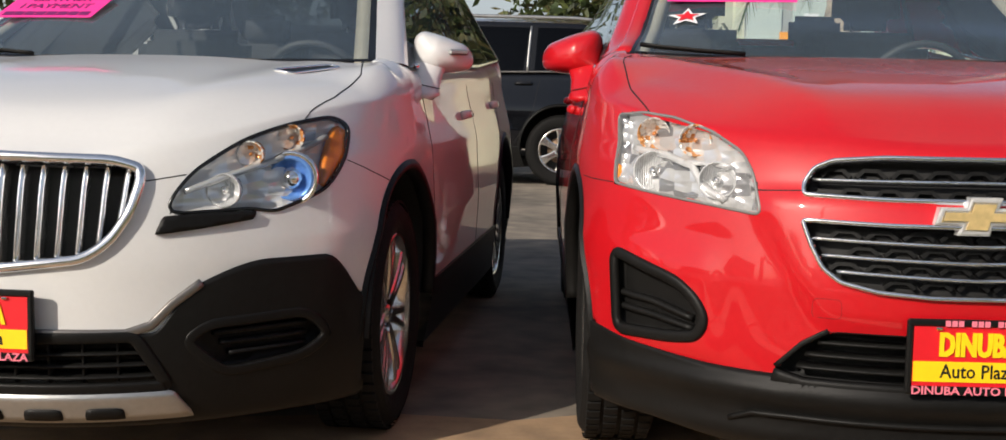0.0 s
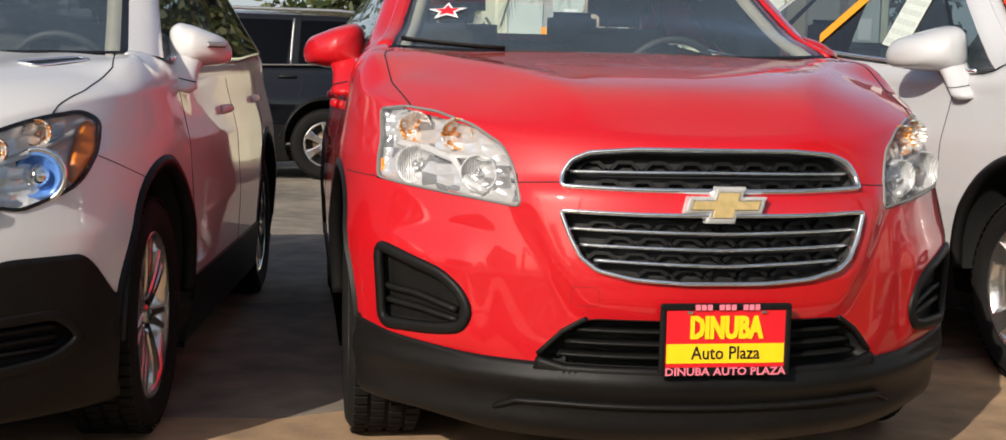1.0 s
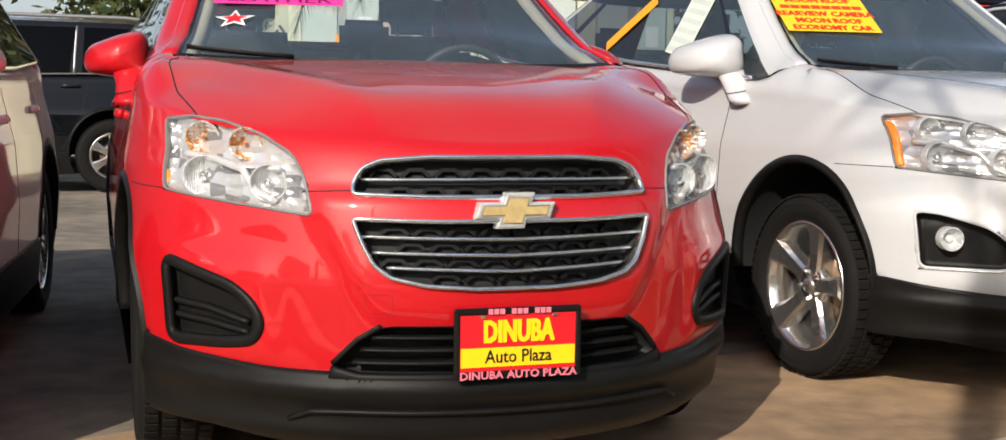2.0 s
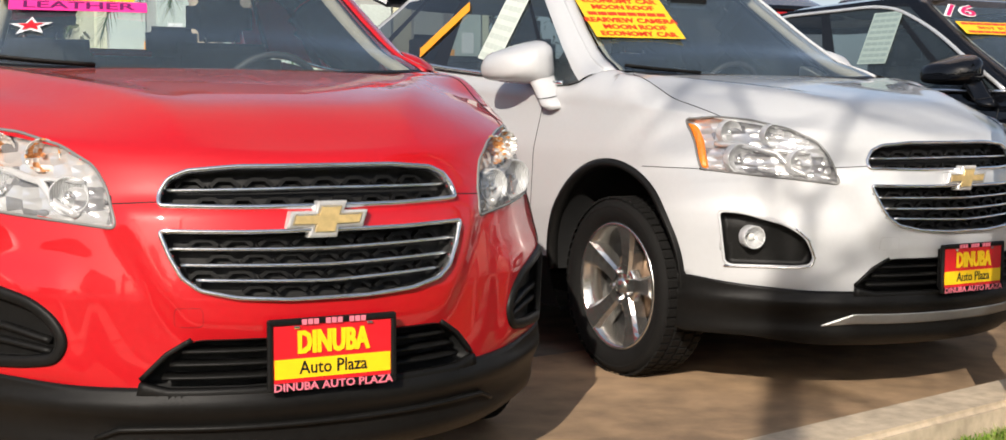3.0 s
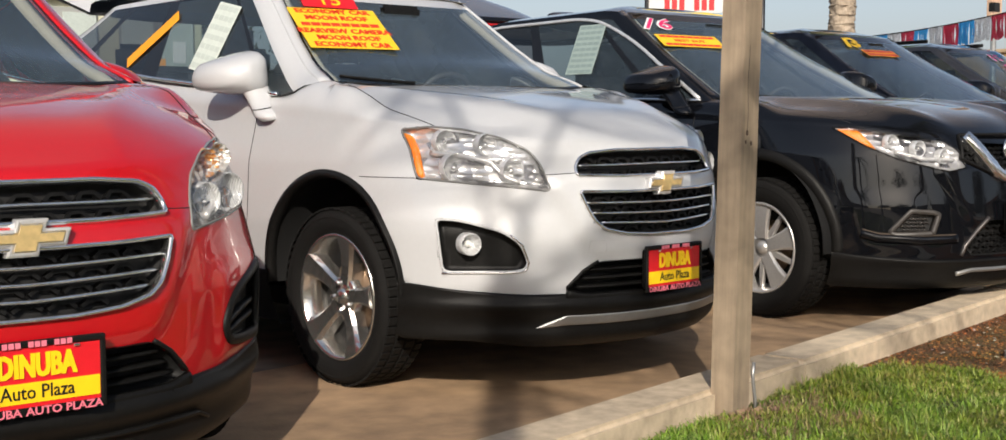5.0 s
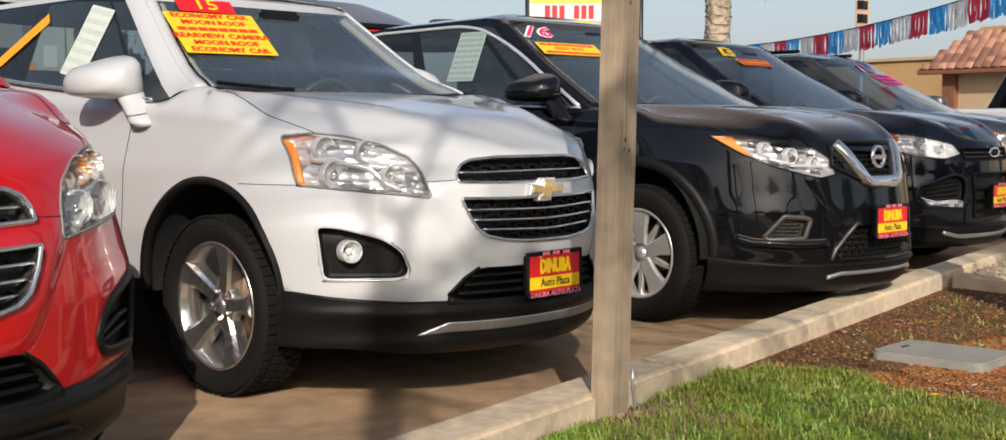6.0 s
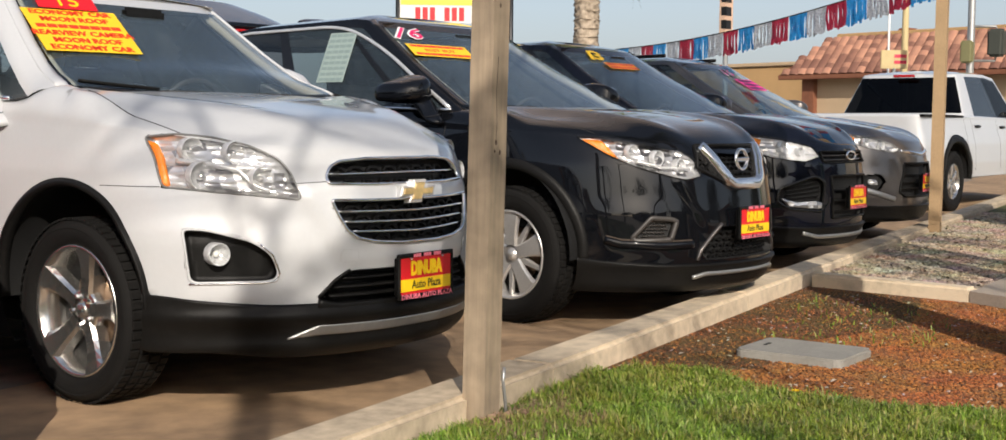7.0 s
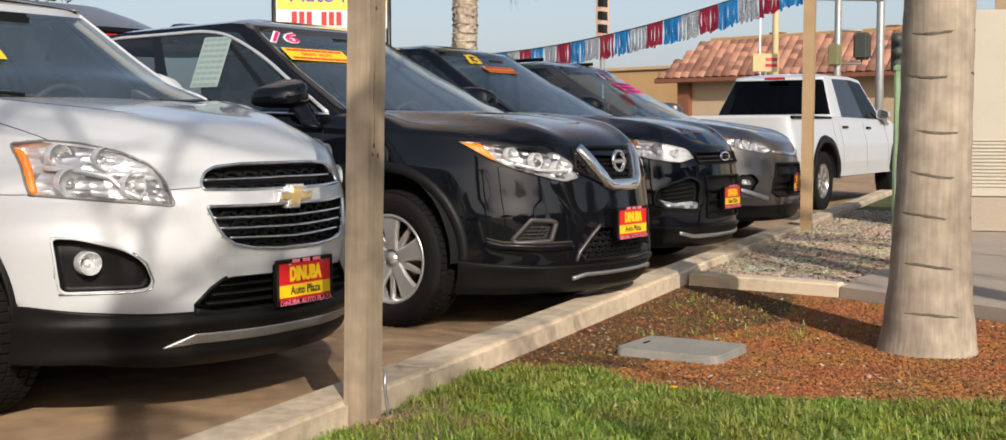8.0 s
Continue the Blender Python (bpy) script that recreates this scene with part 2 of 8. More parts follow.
def box(cx, cy, cz, sx, sy, sz, bev=0.006, m=None):
    """A block with chamfered edges, as (V, F)."""
    b = min(bev, 0.49 * min(sx, sy, sz))
    bm = bmesh.new()
    bmesh.ops.create_cube(bm, size=1.0, matrix=Matrix.Diagonal((sx, sy, sz, 1)))
    if b > 0:
        bmesh.ops.bevel(bm, geom=bm.edges[:], offset=b, segments=1 if b < 0.01 else 2 if b < 0.03 else 5, affect="EDGES")
    bmesh.ops.transform(bm, matrix=Matrix.Translation((cx, cy, cz)) @ (m or Matrix()), verts=bm.verts[:])
    bm.verts.index_update()
    out = [tuple(v.co) for v in bm.verts], [tuple(v.index for v in f.verts) for f in bm.faces]
    bm.free()
    return out


def lathe(profile, seg=48, axis="x", full=True):
    """A profile of (radius, along) turned about an axis."""
    P = np.array(profile, float)
    n = len(P)
    a = np.linspace(0, 2 * np.pi, seg, endpoint=False)
    V = []
    for t in a:
        c, s = P[:, 0] * np.cos(t), P[:, 0] * np.sin(t)
        cols = {"x": (P[:, 1], c, s), "y": (c, P[:, 1], s), "z": (c, s, P[:, 1])}[axis]
        V += list(zip(*cols))
    F = [(i * n + k, ((i + 1) % seg) * n + k, ((i + 1) % seg) * n + k + 1, i * n + k + 1) for i in range(seg) for k in range(n - 1)]
    return V, F


def sweep(P, Nn, prof, closed=False, cap=True):
    """A cross-section of (side, up) points carried along a path with its normals."""
    P, Nn = np.array(P, float), np.array(Nn, float)
    n, k = len(P), len(prof)
    T = np.roll(P, -1, 0) - np.roll(P, 1, 0)
    if not closed:
        T[0], T[-1] = P[1] - P[0], P[-1] - P[-2]
    T /= np.linalg.norm(T, axis=1, keepdims=True) + 1e-12
    S = np.cross(T, Nn)
    S /= np.linalg.norm(S, axis=1, keepdims=True) + 1e-12
    U = np.cross(S, T)
    V = [tuple(P[i] + a * S[i] + b * U[i]) for i in range(n) for a, b in prof]
    m = n if closed else n - 1
    F = [(i * k + j, i * k + (j + 1) % k, ((i + 1) % n) * k + (j + 1) % k, ((i + 1) % n) * k + j) for i in range(m) for j in range(k)]
    if cap and not closed:
        F += [tuple(range(k))[::-1], tuple((n - 1) * k + j for j in range(k))]
    return V, F


def rod(r, k=8):
    return [(r * math.cos(2 * math.pi * i / k), r * math.sin(2 * math.pi * i / k)) for i in range(k)]


def bar_prof(w, h, lift=0.0):
    """Half-round bar: width w, height h above the surface."""
    return [(-w / 2, lift - 0.01), (-w / 2, lift + h * 0.5), (-w * 0.3, lift + h), (w * 0.3, lift + h), (w / 2, lift + h * 0.5), (w / 2, lift - 0.01)]


def sm(x, xs, ys):
    """Smooth curve through points (cubic, no overshoot)."""
    x, xs, ys = np.asarray(x, float), np.array(xs, float), np.array(ys, float)
    h = np.diff(xs)
    d = np.diff(ys) / h
    m = np.zeros(len(xs))
    m[1:-1] = np.where(d[1:] * d[:-1] > 0, 2 * d[1:] * d[:-1] / (d[1:] + d[:-1] + 1e-12), 0)
    m[0], m[-1] = d[0], d[-1]
    xc = np.clip(x, xs[0], xs[-1])
    i = np.clip(np.searchsorted(xs, xc) - 1, 0, len(h) - 1)
    t = (xc - xs[i]) / h[i]
    return (2 * t**3 - 3 * t**2 + 1) * ys[i] + (t**3 - 2 * t**2 + t) * h[i] * m[i] + (-2 * t**3 + 3 * t**2) * ys[i + 1] + (t**3 - t**2) * h[i] * m[i + 1]


def rounded(poly, r=0.02, k=4):
    """A polygon with its corners rounded."""
    P = np.array(poly, float)
    out = []
    for i in range(len(P)):
        a, b, c = P[i - 1], P[i], P[(i + 1) % len(P)]
        la, lc = np.linalg.norm(a - b), np.linalg.norm(c - b)
        q = min(r, 0.45 * la, 0.45 * lc)
        p0, p1 = b + (a - b) / la * q, b + (c - b) / lc * q
        for j in range(k + 1):
            t = j / k
            out.append((1 - t) ** 2 * p0 + 2 * t * (1 - t) * b + t**2 * p1)
    return np.array(out)


def dense(P, step=0.02, closed=True):
    P = np.array(P, float)
    out = []
    for i in range(len(P) if closed else len(P) - 1):
        a, b = P[i], P[(i + 1) % len(P)]
        m = max(1, int(np.ceil(np.linalg.norm(b - a) / step)))
        out += [a + (b - a) * j / m for j in range(m)]
    if not closed:
        out.append(P[-1])
    return np.array(out)


def inside(poly, X, Y):
    P = np.array(poly)
    r = np.zeros(np.shape(X), bool)
    for (x0, y0), (x1, y1) in zip(P, np.roll(P, -1, 0)):
        c = (y0 > Y) != (y1 > Y)
        r ^= c & (X < (x1 - x0) * (Y - y0) / (y1 - y0 + 1e-15) + x0)
    return r


def patch2d(poly, step=0.012):
    """A fine grid that fills a polygon of the plane, its rim drawn to the outline: (points, faces, rim loop edges)."""
    P = np.array(poly)
    x0, y0, x1, y1 = *P.min(0), *P.max(0)
    nx, ny = max(2, int((x1 - x0) / step) + 1), max(2, int((y1 - y0) / step) + 1)
    gx, gy = np.linspace(x0, x1, nx + 1), np.linspace(y0, y1, ny + 1)
    CX, CY = np.meshgrid((gx[1:] + gx[:-1]) / 2, (gy[1:] + gy[:-1]) / 2, indexing="ij")
    keep = inside(P, CX, CY)
    ids, pts, F, edges = {}, [], [], {}
    for i, j in zip(*np.nonzero(keep)):
        q = []
        for a, b in ((i, j), (i + 1, j), (i + 1, j + 1), (i, j + 1)):
            if (a, b) not in ids:
                ids[a, b] = len(pts)
                pts.append((gx[a], gy[b]))
            q.append(ids[a, b])
        F.append(tuple(q))
        for e in zip(q, q[1:] + q[:1]):
            edges[e] = 1
    rim = [e for e in edges if (e[1], e[0]) not in edges]
    pts = np.array(pts)
    A, B = P, np.roll(P, -1, 0)
    for v in {v for e in rim for v in e}:
        t = np.clip(((pts[v] - A) * (B - A)).sum(1) / (((B - A) ** 2).sum(1) + 1e-15), 0, 1)
        C = A + t[:, None] * (B - A)
        pts[v] = C[np.argmin(((C - pts[v]) ** 2).sum(1))]
    return pts, F, rim


def word_mesh(word, size, bold, depth):
    cu = bpy.data.curves.new("word", "FONT")
    cu.body, cu.size, cu.align_x, cu.align_y, cu.extrude, cu.resolution_u = word, size, "LEFT", "CENTER", depth, 2
    cu.offset = bold * size
    tmp = bpy.data.objects.new("word", cu)
    scene.collection.objects.link(tmp)
    me = bpy.data.meshes.new_from_object(tmp.evaluated_get(bpy.context.evaluated_depsgraph_get()))
    bpy.data.objects.remove(tmp)
    return me, max(v.co.x for v in me.vertices)


def text_mesh(words, size, material, parent, m, name="lettering", squeeze=1.0, depth=0.0006, bold=0.007):
    """Raised letters in the built-in font, centred, lying in the plane of m; a mesh for each word."""
    made = [word_mesh(w, size, bold, depth) for w in words.split()]
    gap = 0.30 * size
    x = -(sum(w for _, w in made) + gap * (len(made) - 1)) / 2
    for me, w in made:
        me.materials.clear()
        me.materials.append(material)
        ob = new(name, me)
        if parent:
            ob.parent = parent
        ob.matrix_local = m @ Matrix.Diagonal((squeeze, 1, 1, 1)) @ Matrix.Translation((x, 0, 0))
        x += w + gap


# ---- vehicles: one shell builder, a specification for each model ----
class Shell:
    """A vehicle's outer surface. Local axes: u across, v back from the nose, z up.
    wall(s, z) is the flank, s running in metres from the nose's middle round the corner to the tail; glasshouse(s, h) the cabin."""

    def __init__(self, **k):
        d = {**dict(A=1.0, n=2.2, Ar=0.5, nr=3.0, zb=0.2, tail=[(0.2, 0.12), (0.5, 0.0), (0.8, 0.02), (1.1, 0.08)], Ag=0.32, ng=2.2, Agr=0.3, ngr=2.6, crown=0.06, crease=0.0, rise=0.0, flare=0.0, cheek=0.0, chin=0.0, fold=0.0, strip=True), **k}
        self.spec = d
        self.L, self.W, self.A, self.n, self.Ar, self.nr, self.zb, self.axle, self.base = (d[q] for q in ("L", "W", "A", "n", "Ar", "nr", "zb", "axle", "base"))
        self.side, self.nose, self.tail, self.zs, self.zc, self.bonnet, self.belt, self.roofline, self.panes = (d[q] for q in ("side", "nose", "tail", "zs", "zc", "bonnet", "belt", "roofline", "panes"))
        self.cowl, self.drop, self.round, self.crease, self.roof0, self.tail0, self.roof1, self.Wg = (d[q] for q in ("cowl", "drop", "round", "crease", "roof0", "tail0", "roof1", "Wg"))
        self.Ag, self.ng, self.Agr, self.ngr, self.crown, self.ws_edge, self.mirror_at = (d[q] for q in ("Ag", "ng", "Agr", "ngr", "crown", "ws_edge", "mirror_at"))
        self.top = None
        self.rise, self.flare, self.cheek, self.chin, self.fold = d["rise"], d["flare"], d["cheek"], d["chin"], d["fold"]
        self.strip = d["strip"]
        th = np.linspace(0, np.pi / 2, 500)
        self.tab = self.table(self.L, self.W, self.A, self.n, self.Ar, self.nr, th)
        self.sf, self.sr, self.send = self.marks

    def table(self, L, W, A, n, Ar, nr, th):
        cu, cv = np.sin(th) ** (2 / n), 1 - np.cos(th) ** (2 / n)
        ru, rv = np.sin(th[::-1]) ** (2 / nr), 1 - np.cos(th[::-1]) ** (2 / nr)
        CU = np.r_[cu, np.linspace(1, 1, 200)[1:-1], ru]
        V = np.r_[A * cv, np.linspace(A, L - Ar, 200)[1:-1], L - Ar * rv]
        S = np.r_[0, np.cumsum(np.hypot(np.diff(CU * W), np.diff(V)))]
        FR = np.clip(1 - V / A, 0, 1) ** 0.8
        RR = np.clip(1 - (L - V) / Ar, 0, 1) ** 0.8
        self.marks = (np.interp(A, V, S), np.interp(L - Ar, V, S), S[-1])
        return S, CU, V, FR, RR

    def wall(self, s, z, off=0.0):
        s, z = np.broadcast_arrays(np.asarray(s, float), np.asarray(z, float))
        if np.ndim(off) or off:
            e = 1e-3
            p, a, b = self.wall(s, z), self.wall(s + e, z), self.wall(s, z + e)
            nrm = np.cross(a - p, b - p)
            nrm /= np.linalg.norm(nrm, axis=-1, keepdims=True) + 1e-15
            return p + nrm * np.asarray(off)[..., None]
        S, CU, V, FR, RR = self.tab
        a = np.abs(s)
        v0 = np.interp(a, S, V)
        w = self.W * np.interp(z, *zip(*self.side)) * np.interp(v0 / self.L, (0, 0.3, 0.75, 1), (0.985, 1, 1, 0.97))
        w = w - self.W * 0.015 * np.clip((z - 0.82) / 0.2, 0, 1) * np.clip((v0 - 1.1) / 0.4, 0, 1)
        w = w + self.flare * np.exp(-(((v0 - self.axle + 0.46) / 0.24) ** 2)) * np.clip((0.90 - z) / 0.25, 0, 1) * np.clip(v0 / 0.4, 0, 1)
        u = np.sign(s) * np.interp(a, S, CU) * w
        v = v0 + sm(z, *zip(*self.nose)) * np.interp(a, S, FR) - np.interp(z, *zip(*self.tail)) * np.interp(a, S, RR)
        if self.cheek:
            v = v - self.cheek * self.relief(a, z)
        return np.stack([u, v, z], -1)

    def relief(self, a, z):
        """Pressed forms of the bumper: the middle stands proud, a hollow beside it, the corner swells again."""
        st = lambda x: (lambda t: t * t * (3 - 2 * t))(np.clip(x, 0, 1))
        edge = 0.50 - 0.16 * np.clip((0.76 - z) / 0.26, 0, 1)
        mid = st((edge + 0.03 - a) / 0.07) * st((z - 0.47) / 0.08) * st((0.84 - z) / 0.06)
        corner = st((a - 0.56) / 0.10) * st((0.97 - a) / 0.10) * st((0.70 - z) / 0.10) * st((z - 0.36) / 0.06)
        return mid + 0.8 * corner

    def lip(self, s, z):
        """How far the lower cladding swells past the flank."""
        f = np.clip((1.15 - np.abs(s)) / 0.5, 0, 1)
        return self.chin * f * (np.exp(-(((z - 0.345) / 0.034) ** 2)) + 0.55 * np.exp(-(((z - 0.235) / 0.028) ** 2)))

    def normal(self, s, z):
        e = 2e-3
        p, a, b = self.wall(s, z), self.wall(np.asarray(s) + e, z), self.wall(s, np.asarray(z) + e)
        nrm = np.cross(a - p, b - p)
        return nrm / (np.linalg.norm(nrm, axis=-1, keepdims=True) + 1e-15)

    def s_of_u(self, u):
        S, CU, V, _, _ = self.tab
        i = np.argmax(CU >= 0.9999)
        return np.sign(u) * np.interp(np.abs(u) / self.W, CU[: i + 1], S[: i + 1])

    def s_of_v(self, v):
        S, CU, V, _, _ = self.tab
        return np.interp(v, V, S)

    def foot(self, s):
        """The lower edge, drawn up in front of the wheels."""
        t = np.clip((np.abs(s) - 0.50) / 0.32, 0, 1)
        e = np.clip((1.45 - np.abs(s)) / 0.2, 0, 1)
        return self.zb + self.rise * t * t * (3 - 2 * t) * e

    def shoulder(self, s):
        return sm(np.abs(s), *zip(*self.zs))

    def split(self, s):
        return sm(np.abs(s), *zip(*self.zc))

    def hood(self, u, v):
        x = np.abs(u) / self.W
        h = sm(v, *zip(*self.bonnet)) - self.drop * x**2.2 * np.interp(v, (0.4, self.cowl), (1.0, 0.45 if self.fold else 1.0))
        if self.fold:
            side = np.interp(v, (0.28, self.cowl), (0.30, 0.70)) * self.W / 0.8875
            h = h - self.fold * np.maximum(np.abs(u) - side, 0) ** 0.9 + 0.012 * np.clip((v - 0.3) / 0.2, 0, 1) * np.clip(1 - np.abs(np.abs(u) - side) / 0.12, 0, 1)
        line = self.W * np.interp(v, (0.2, self.cowl), (0.42, 0.66))
        return h + self.crease * np.exp(-(((np.abs(u) - line) / 0.10) ** 2))

    def glasshouse(self, s, h, off=0.0):
        s, h = np.broadcast_arrays(np.asarray(s, float), np.asarray(h, float))
        if np.ndim(off) or off:
            e = 1e-3
            p, a, b = self.glasshouse(s, h), self.glasshouse(s + e, h), self.glasshouse(s, h + e)
            nrm = np.cross(a - p, b - p)
            nrm /= np.linalg.norm(nrm, axis=-1, keepdims=True) + 1e-15
            return p + nrm * np.asarray(off)[..., None]
        a = np.abs(s)  # 0..1 windshield, 1..2 side, 2..3 rear
        c0, c1, r0, r1 = self.cowl, self.roof0, self.tail0, self.roof1
        vf, vr = c0 + (c1 - c0) * h, r0 + (r1 - r0) * h
        w = np.interp(h, (0, 0.5, 1), (self.Wg[0], 0.45 * self.Wg[0] + 0.55 * self.Wg[1] + 0.012, self.Wg[1]))
        tf, tr = np.clip(a, 0, 1) * np.pi / 2, np.clip(3 - a, 0, 1) * np.pi / 2
        cu = np.where(a <= 1, np.sin(tf) ** (2 / self.ng), np.where(a >= 2, np.sin(tr) ** (2 / self.ngr), 1))
        v = np.where(a <= 1, vf + self.Ag * (1 - np.cos(tf) ** (2 / self.ng)),
                     np.where(a >= 2, vr - self.Agr * (1 - np.cos(tr) ** (2 / self.ngr)), vf + self.Ag + (np.clip(a, 1, 2) - 1) * (vr - self.Agr - vf - self.Ag)))
        zlo = np.interp(v, *zip(*self.belt))
        zhi = np.interp(v, *zip(*self.roofline))
        return np.stack([np.sign(s) * cu * w, v, zlo + (zhi - zlo) * h], -1)


def grid_faces(n, m):
    """Quads of an n x m grid of points."""
    i, j = np.meshgrid(np.arange(n - 1), np.arange(m - 1), indexing="ij")
    a = (i * m + j).ravel()
    return np.stack([a, a + m, a + m + 1, a + 1], 1)


def clean(V, F):
    """Drop the points that no face uses."""
    V, F = np.asarray(V), np.asarray(F)
    used = np.unique(F)
    back = np.zeros(len(V), int)
    back[used] = np.arange(len(used))
    return V[used], back[F]


def trim_round(V, F, wheels):
    """Draw the cut edge round each wheel to a true circle."""
    E = np.sort(np.concatenate([F[:, [0, 1]], F[:, [1, 2]], F[:, [2, 3]], F[:, [3, 0]]]), 1)
    u, n = np.unique(E, axis=0, return_counts=True)
    rim = np.unique(u[n == 1])
    V = V.copy()
    for v0, z0, r in wheels:
        d = np.hypot(V[rim, 1] - v0, V[rim, 2] - z0)
        k = rim[np.abs(d - r) < 0.045]
        f = (r / np.hypot(V[k, 1] - v0, V[k, 2] - z0))[:, None]
        V[k, 1:] = (v0, z0) + (V[k, 1:] - (v0, z0)) * f
    return V


def body_mesh(B, holes, wheels):
    """(body V, F), (lower cladding V, F): the shell with its openings left out."""
    fine = np.arange(0, 1.30, 0.014)
    rest = np.linspace(1.30, B.send, int((B.send - 1.3) / 0.035))
    half = np.unique(np.r_[fine, rest])
    s = np.r_[-half[:0:-1], half]
    zlow, zsh = np.maximum(B.split(s), B.zb + 0.004), B.shoulder(s)
    nl, nu = 26, 54
    ft = B.foot(s)
    lo = ft[:, None] + (zlow - ft)[:, None] * np.linspace(0, 1, nl)[None]
    up = zlow[:, None] + (zsh - zlow)[:, None] * np.linspace(0, 1, nu)[None]
    Ss = s[:, None] + 0 * up
    Pu = B.wall(Ss, up)
    # the top: from the shoulder in to the bonnet and the cabin's foot
    E = Pu[:, -1]
    q = np.linspace(0, 1, 22)[1:] ** 1.5
    front = E[:, 1] < B.cowl
    aim = np.where(front[:, None], np.stack([E[:, 0] * 0.9, np.full(len(s), B.cowl + 0.03)], 1), np.stack([E[:, 0] * np.interp(E[:, 1], (B.cowl + 0.12, B.cowl + 0.26), (0.86, 0.945)), np.where(E[:, 1] > B.L - B.Ar, E[:, 1] - 0.12, E[:, 1])], 1))
    xy = E[:, None, :2] + (aim - E[:, :2])[:, None] * q[None, :, None]
    d = np.linalg.norm(xy - E[:, None, :2], axis=2)
    reach = np.interp(E[:, 1], (B.cowl - 0.22, B.cowl + 0.22), (B.round, min(B.round, 0.085)))[:, None]
    g = np.sqrt(np.clip(1 - (1 - np.clip(d / reach, 0, 1)) ** 2, 0, 1))
    wt = np.clip((xy[..., 1] - B.cowl + 0.30) / 0.30, 0, 1)
    wt = wt * wt * (3 - 2 * wt) * np.clip((np.abs(xy[..., 0]) / B.W - 0.62) / 0.25, 0, 1)
    HB = np.interp(xy[..., 1], *zip(*B.belt)) + 0.01
    H = np.where(front[:, None], B.hood(xy[..., 0], xy[..., 1]) * (1 - wt) + HB * wt, HB)
    z = E[:, None, 2] * (1 - g) + np.maximum(H, E[:, None, 2] - 0.03) * g
    top = np.concatenate([xy, z[..., None]], 2)
    G = np.concatenate([Pu, top], 1)
    n, m = G.shape[:2]
    F = grid_faces(n, m)
    C = G.reshape(-1, 3)[F].mean(1)
    col, row = F[:, 0] // m, F[:, 0] % m
    keep = np.ones(len(F), bool)
    sc = (s[col] + s[np.minimum(col + 1, n - 1)]) / 2
    zc = C[:, 2]
    for poly in holes:
        for sg in (1, -1):
            keep &= ~((row < nu - 1) & inside(np.array(poly) * (sg, 1), sc, zc))
    for v0, z0, r in wheels:
        keep &= ~((np.hypot(C[:, 1] - v0, zc - z0) < r) & (np.abs(C[:, 0]) > 0.5 * B.W) & (row < nu))
    Vb, Fb = clean(G.reshape(-1, 3), F[keep])
    # the lower cladding stands a little proud
    Pl = B.wall(s[:, None] + 0 * lo, lo, 0.006 + B.lip(s[:, None] + 0 * lo, lo))
    edge = B.wall(s, zlow, -0.012 + 0 * s)[:, None]
    under = (B.wall(s, ft) * (0.93, 1, 1) + (0, 0.03, -0.012))[:, None]
    G2 = np.concatenate([under, Pl, edge], 1)
    F2 = grid_faces(n, G2.shape[1])
    C2 = G2.reshape(-1, 3)[F2].mean(1)
    keep = np.ones(len(F2), bool)
    col2 = F2[:, 0] // G2.shape[1]
    sc2 = (s[col2] + s[np.minimum(col2 + 1, n - 1)]) / 2
    for poly in holes:
        for sg in (1, -1):
            keep &= ~inside(np.array(poly) * (sg, 1), sc2, C2[:, 2])
    for v0, z0, r in wheels:
        keep &= ~((np.hypot(C2[:, 1] - v0, C2[:, 2] - z0) < r) & (np.abs(C2[:, 0]) > 0.5 * B.W))
    Vc, Fc = clean(G2.reshape(-1, 3), F2[keep])
    return (trim_round(Vb, Fb, wheels), Fb), (trim_round(Vc, Fc, wheels), Fc)


def wall_patch(B, poly, off=0.003, skirt=0.012, step=0.012, round_r=0.015, sign=1):
    """A sheet that follows the flank over a polygon of (s, z), with a rim that turns in."""
    pts, F, rim = patch2d(rounded(poly, round_r) if round_r else np.array(poly), step)
    V = B.wall(pts[:, 0] * sign, pts[:, 1], off + 0 * pts[:, 0])
    Vin = B.wall(pts[:, 0] * sign, pts[:, 1], off - skirt + 0 * pts[:, 0])
    n = len(V)
    used = sorted({v for e in rim for v in e})
    at = {v: n + i for i, v in enumerate(used)}
    F = list(F) + [(a, at[a], at[b], b) for a, b in rim]
    if sign < 0:
        F = [f[::-1] for f in F]
    return np.concatenate([V, Vin[used]]), F


def wall_line(B, pts, prof, off=0.0, closed=False, sign=1, step=0.02):
    P = dense(pts, step, closed)
    return sweep(B.wall(P[:, 0] * sign, P[:, 1], off + 0 * P[:, 0]), B.normal(P[:, 0] * sign, P[:, 1]), prof, closed)


WHEELS = {}


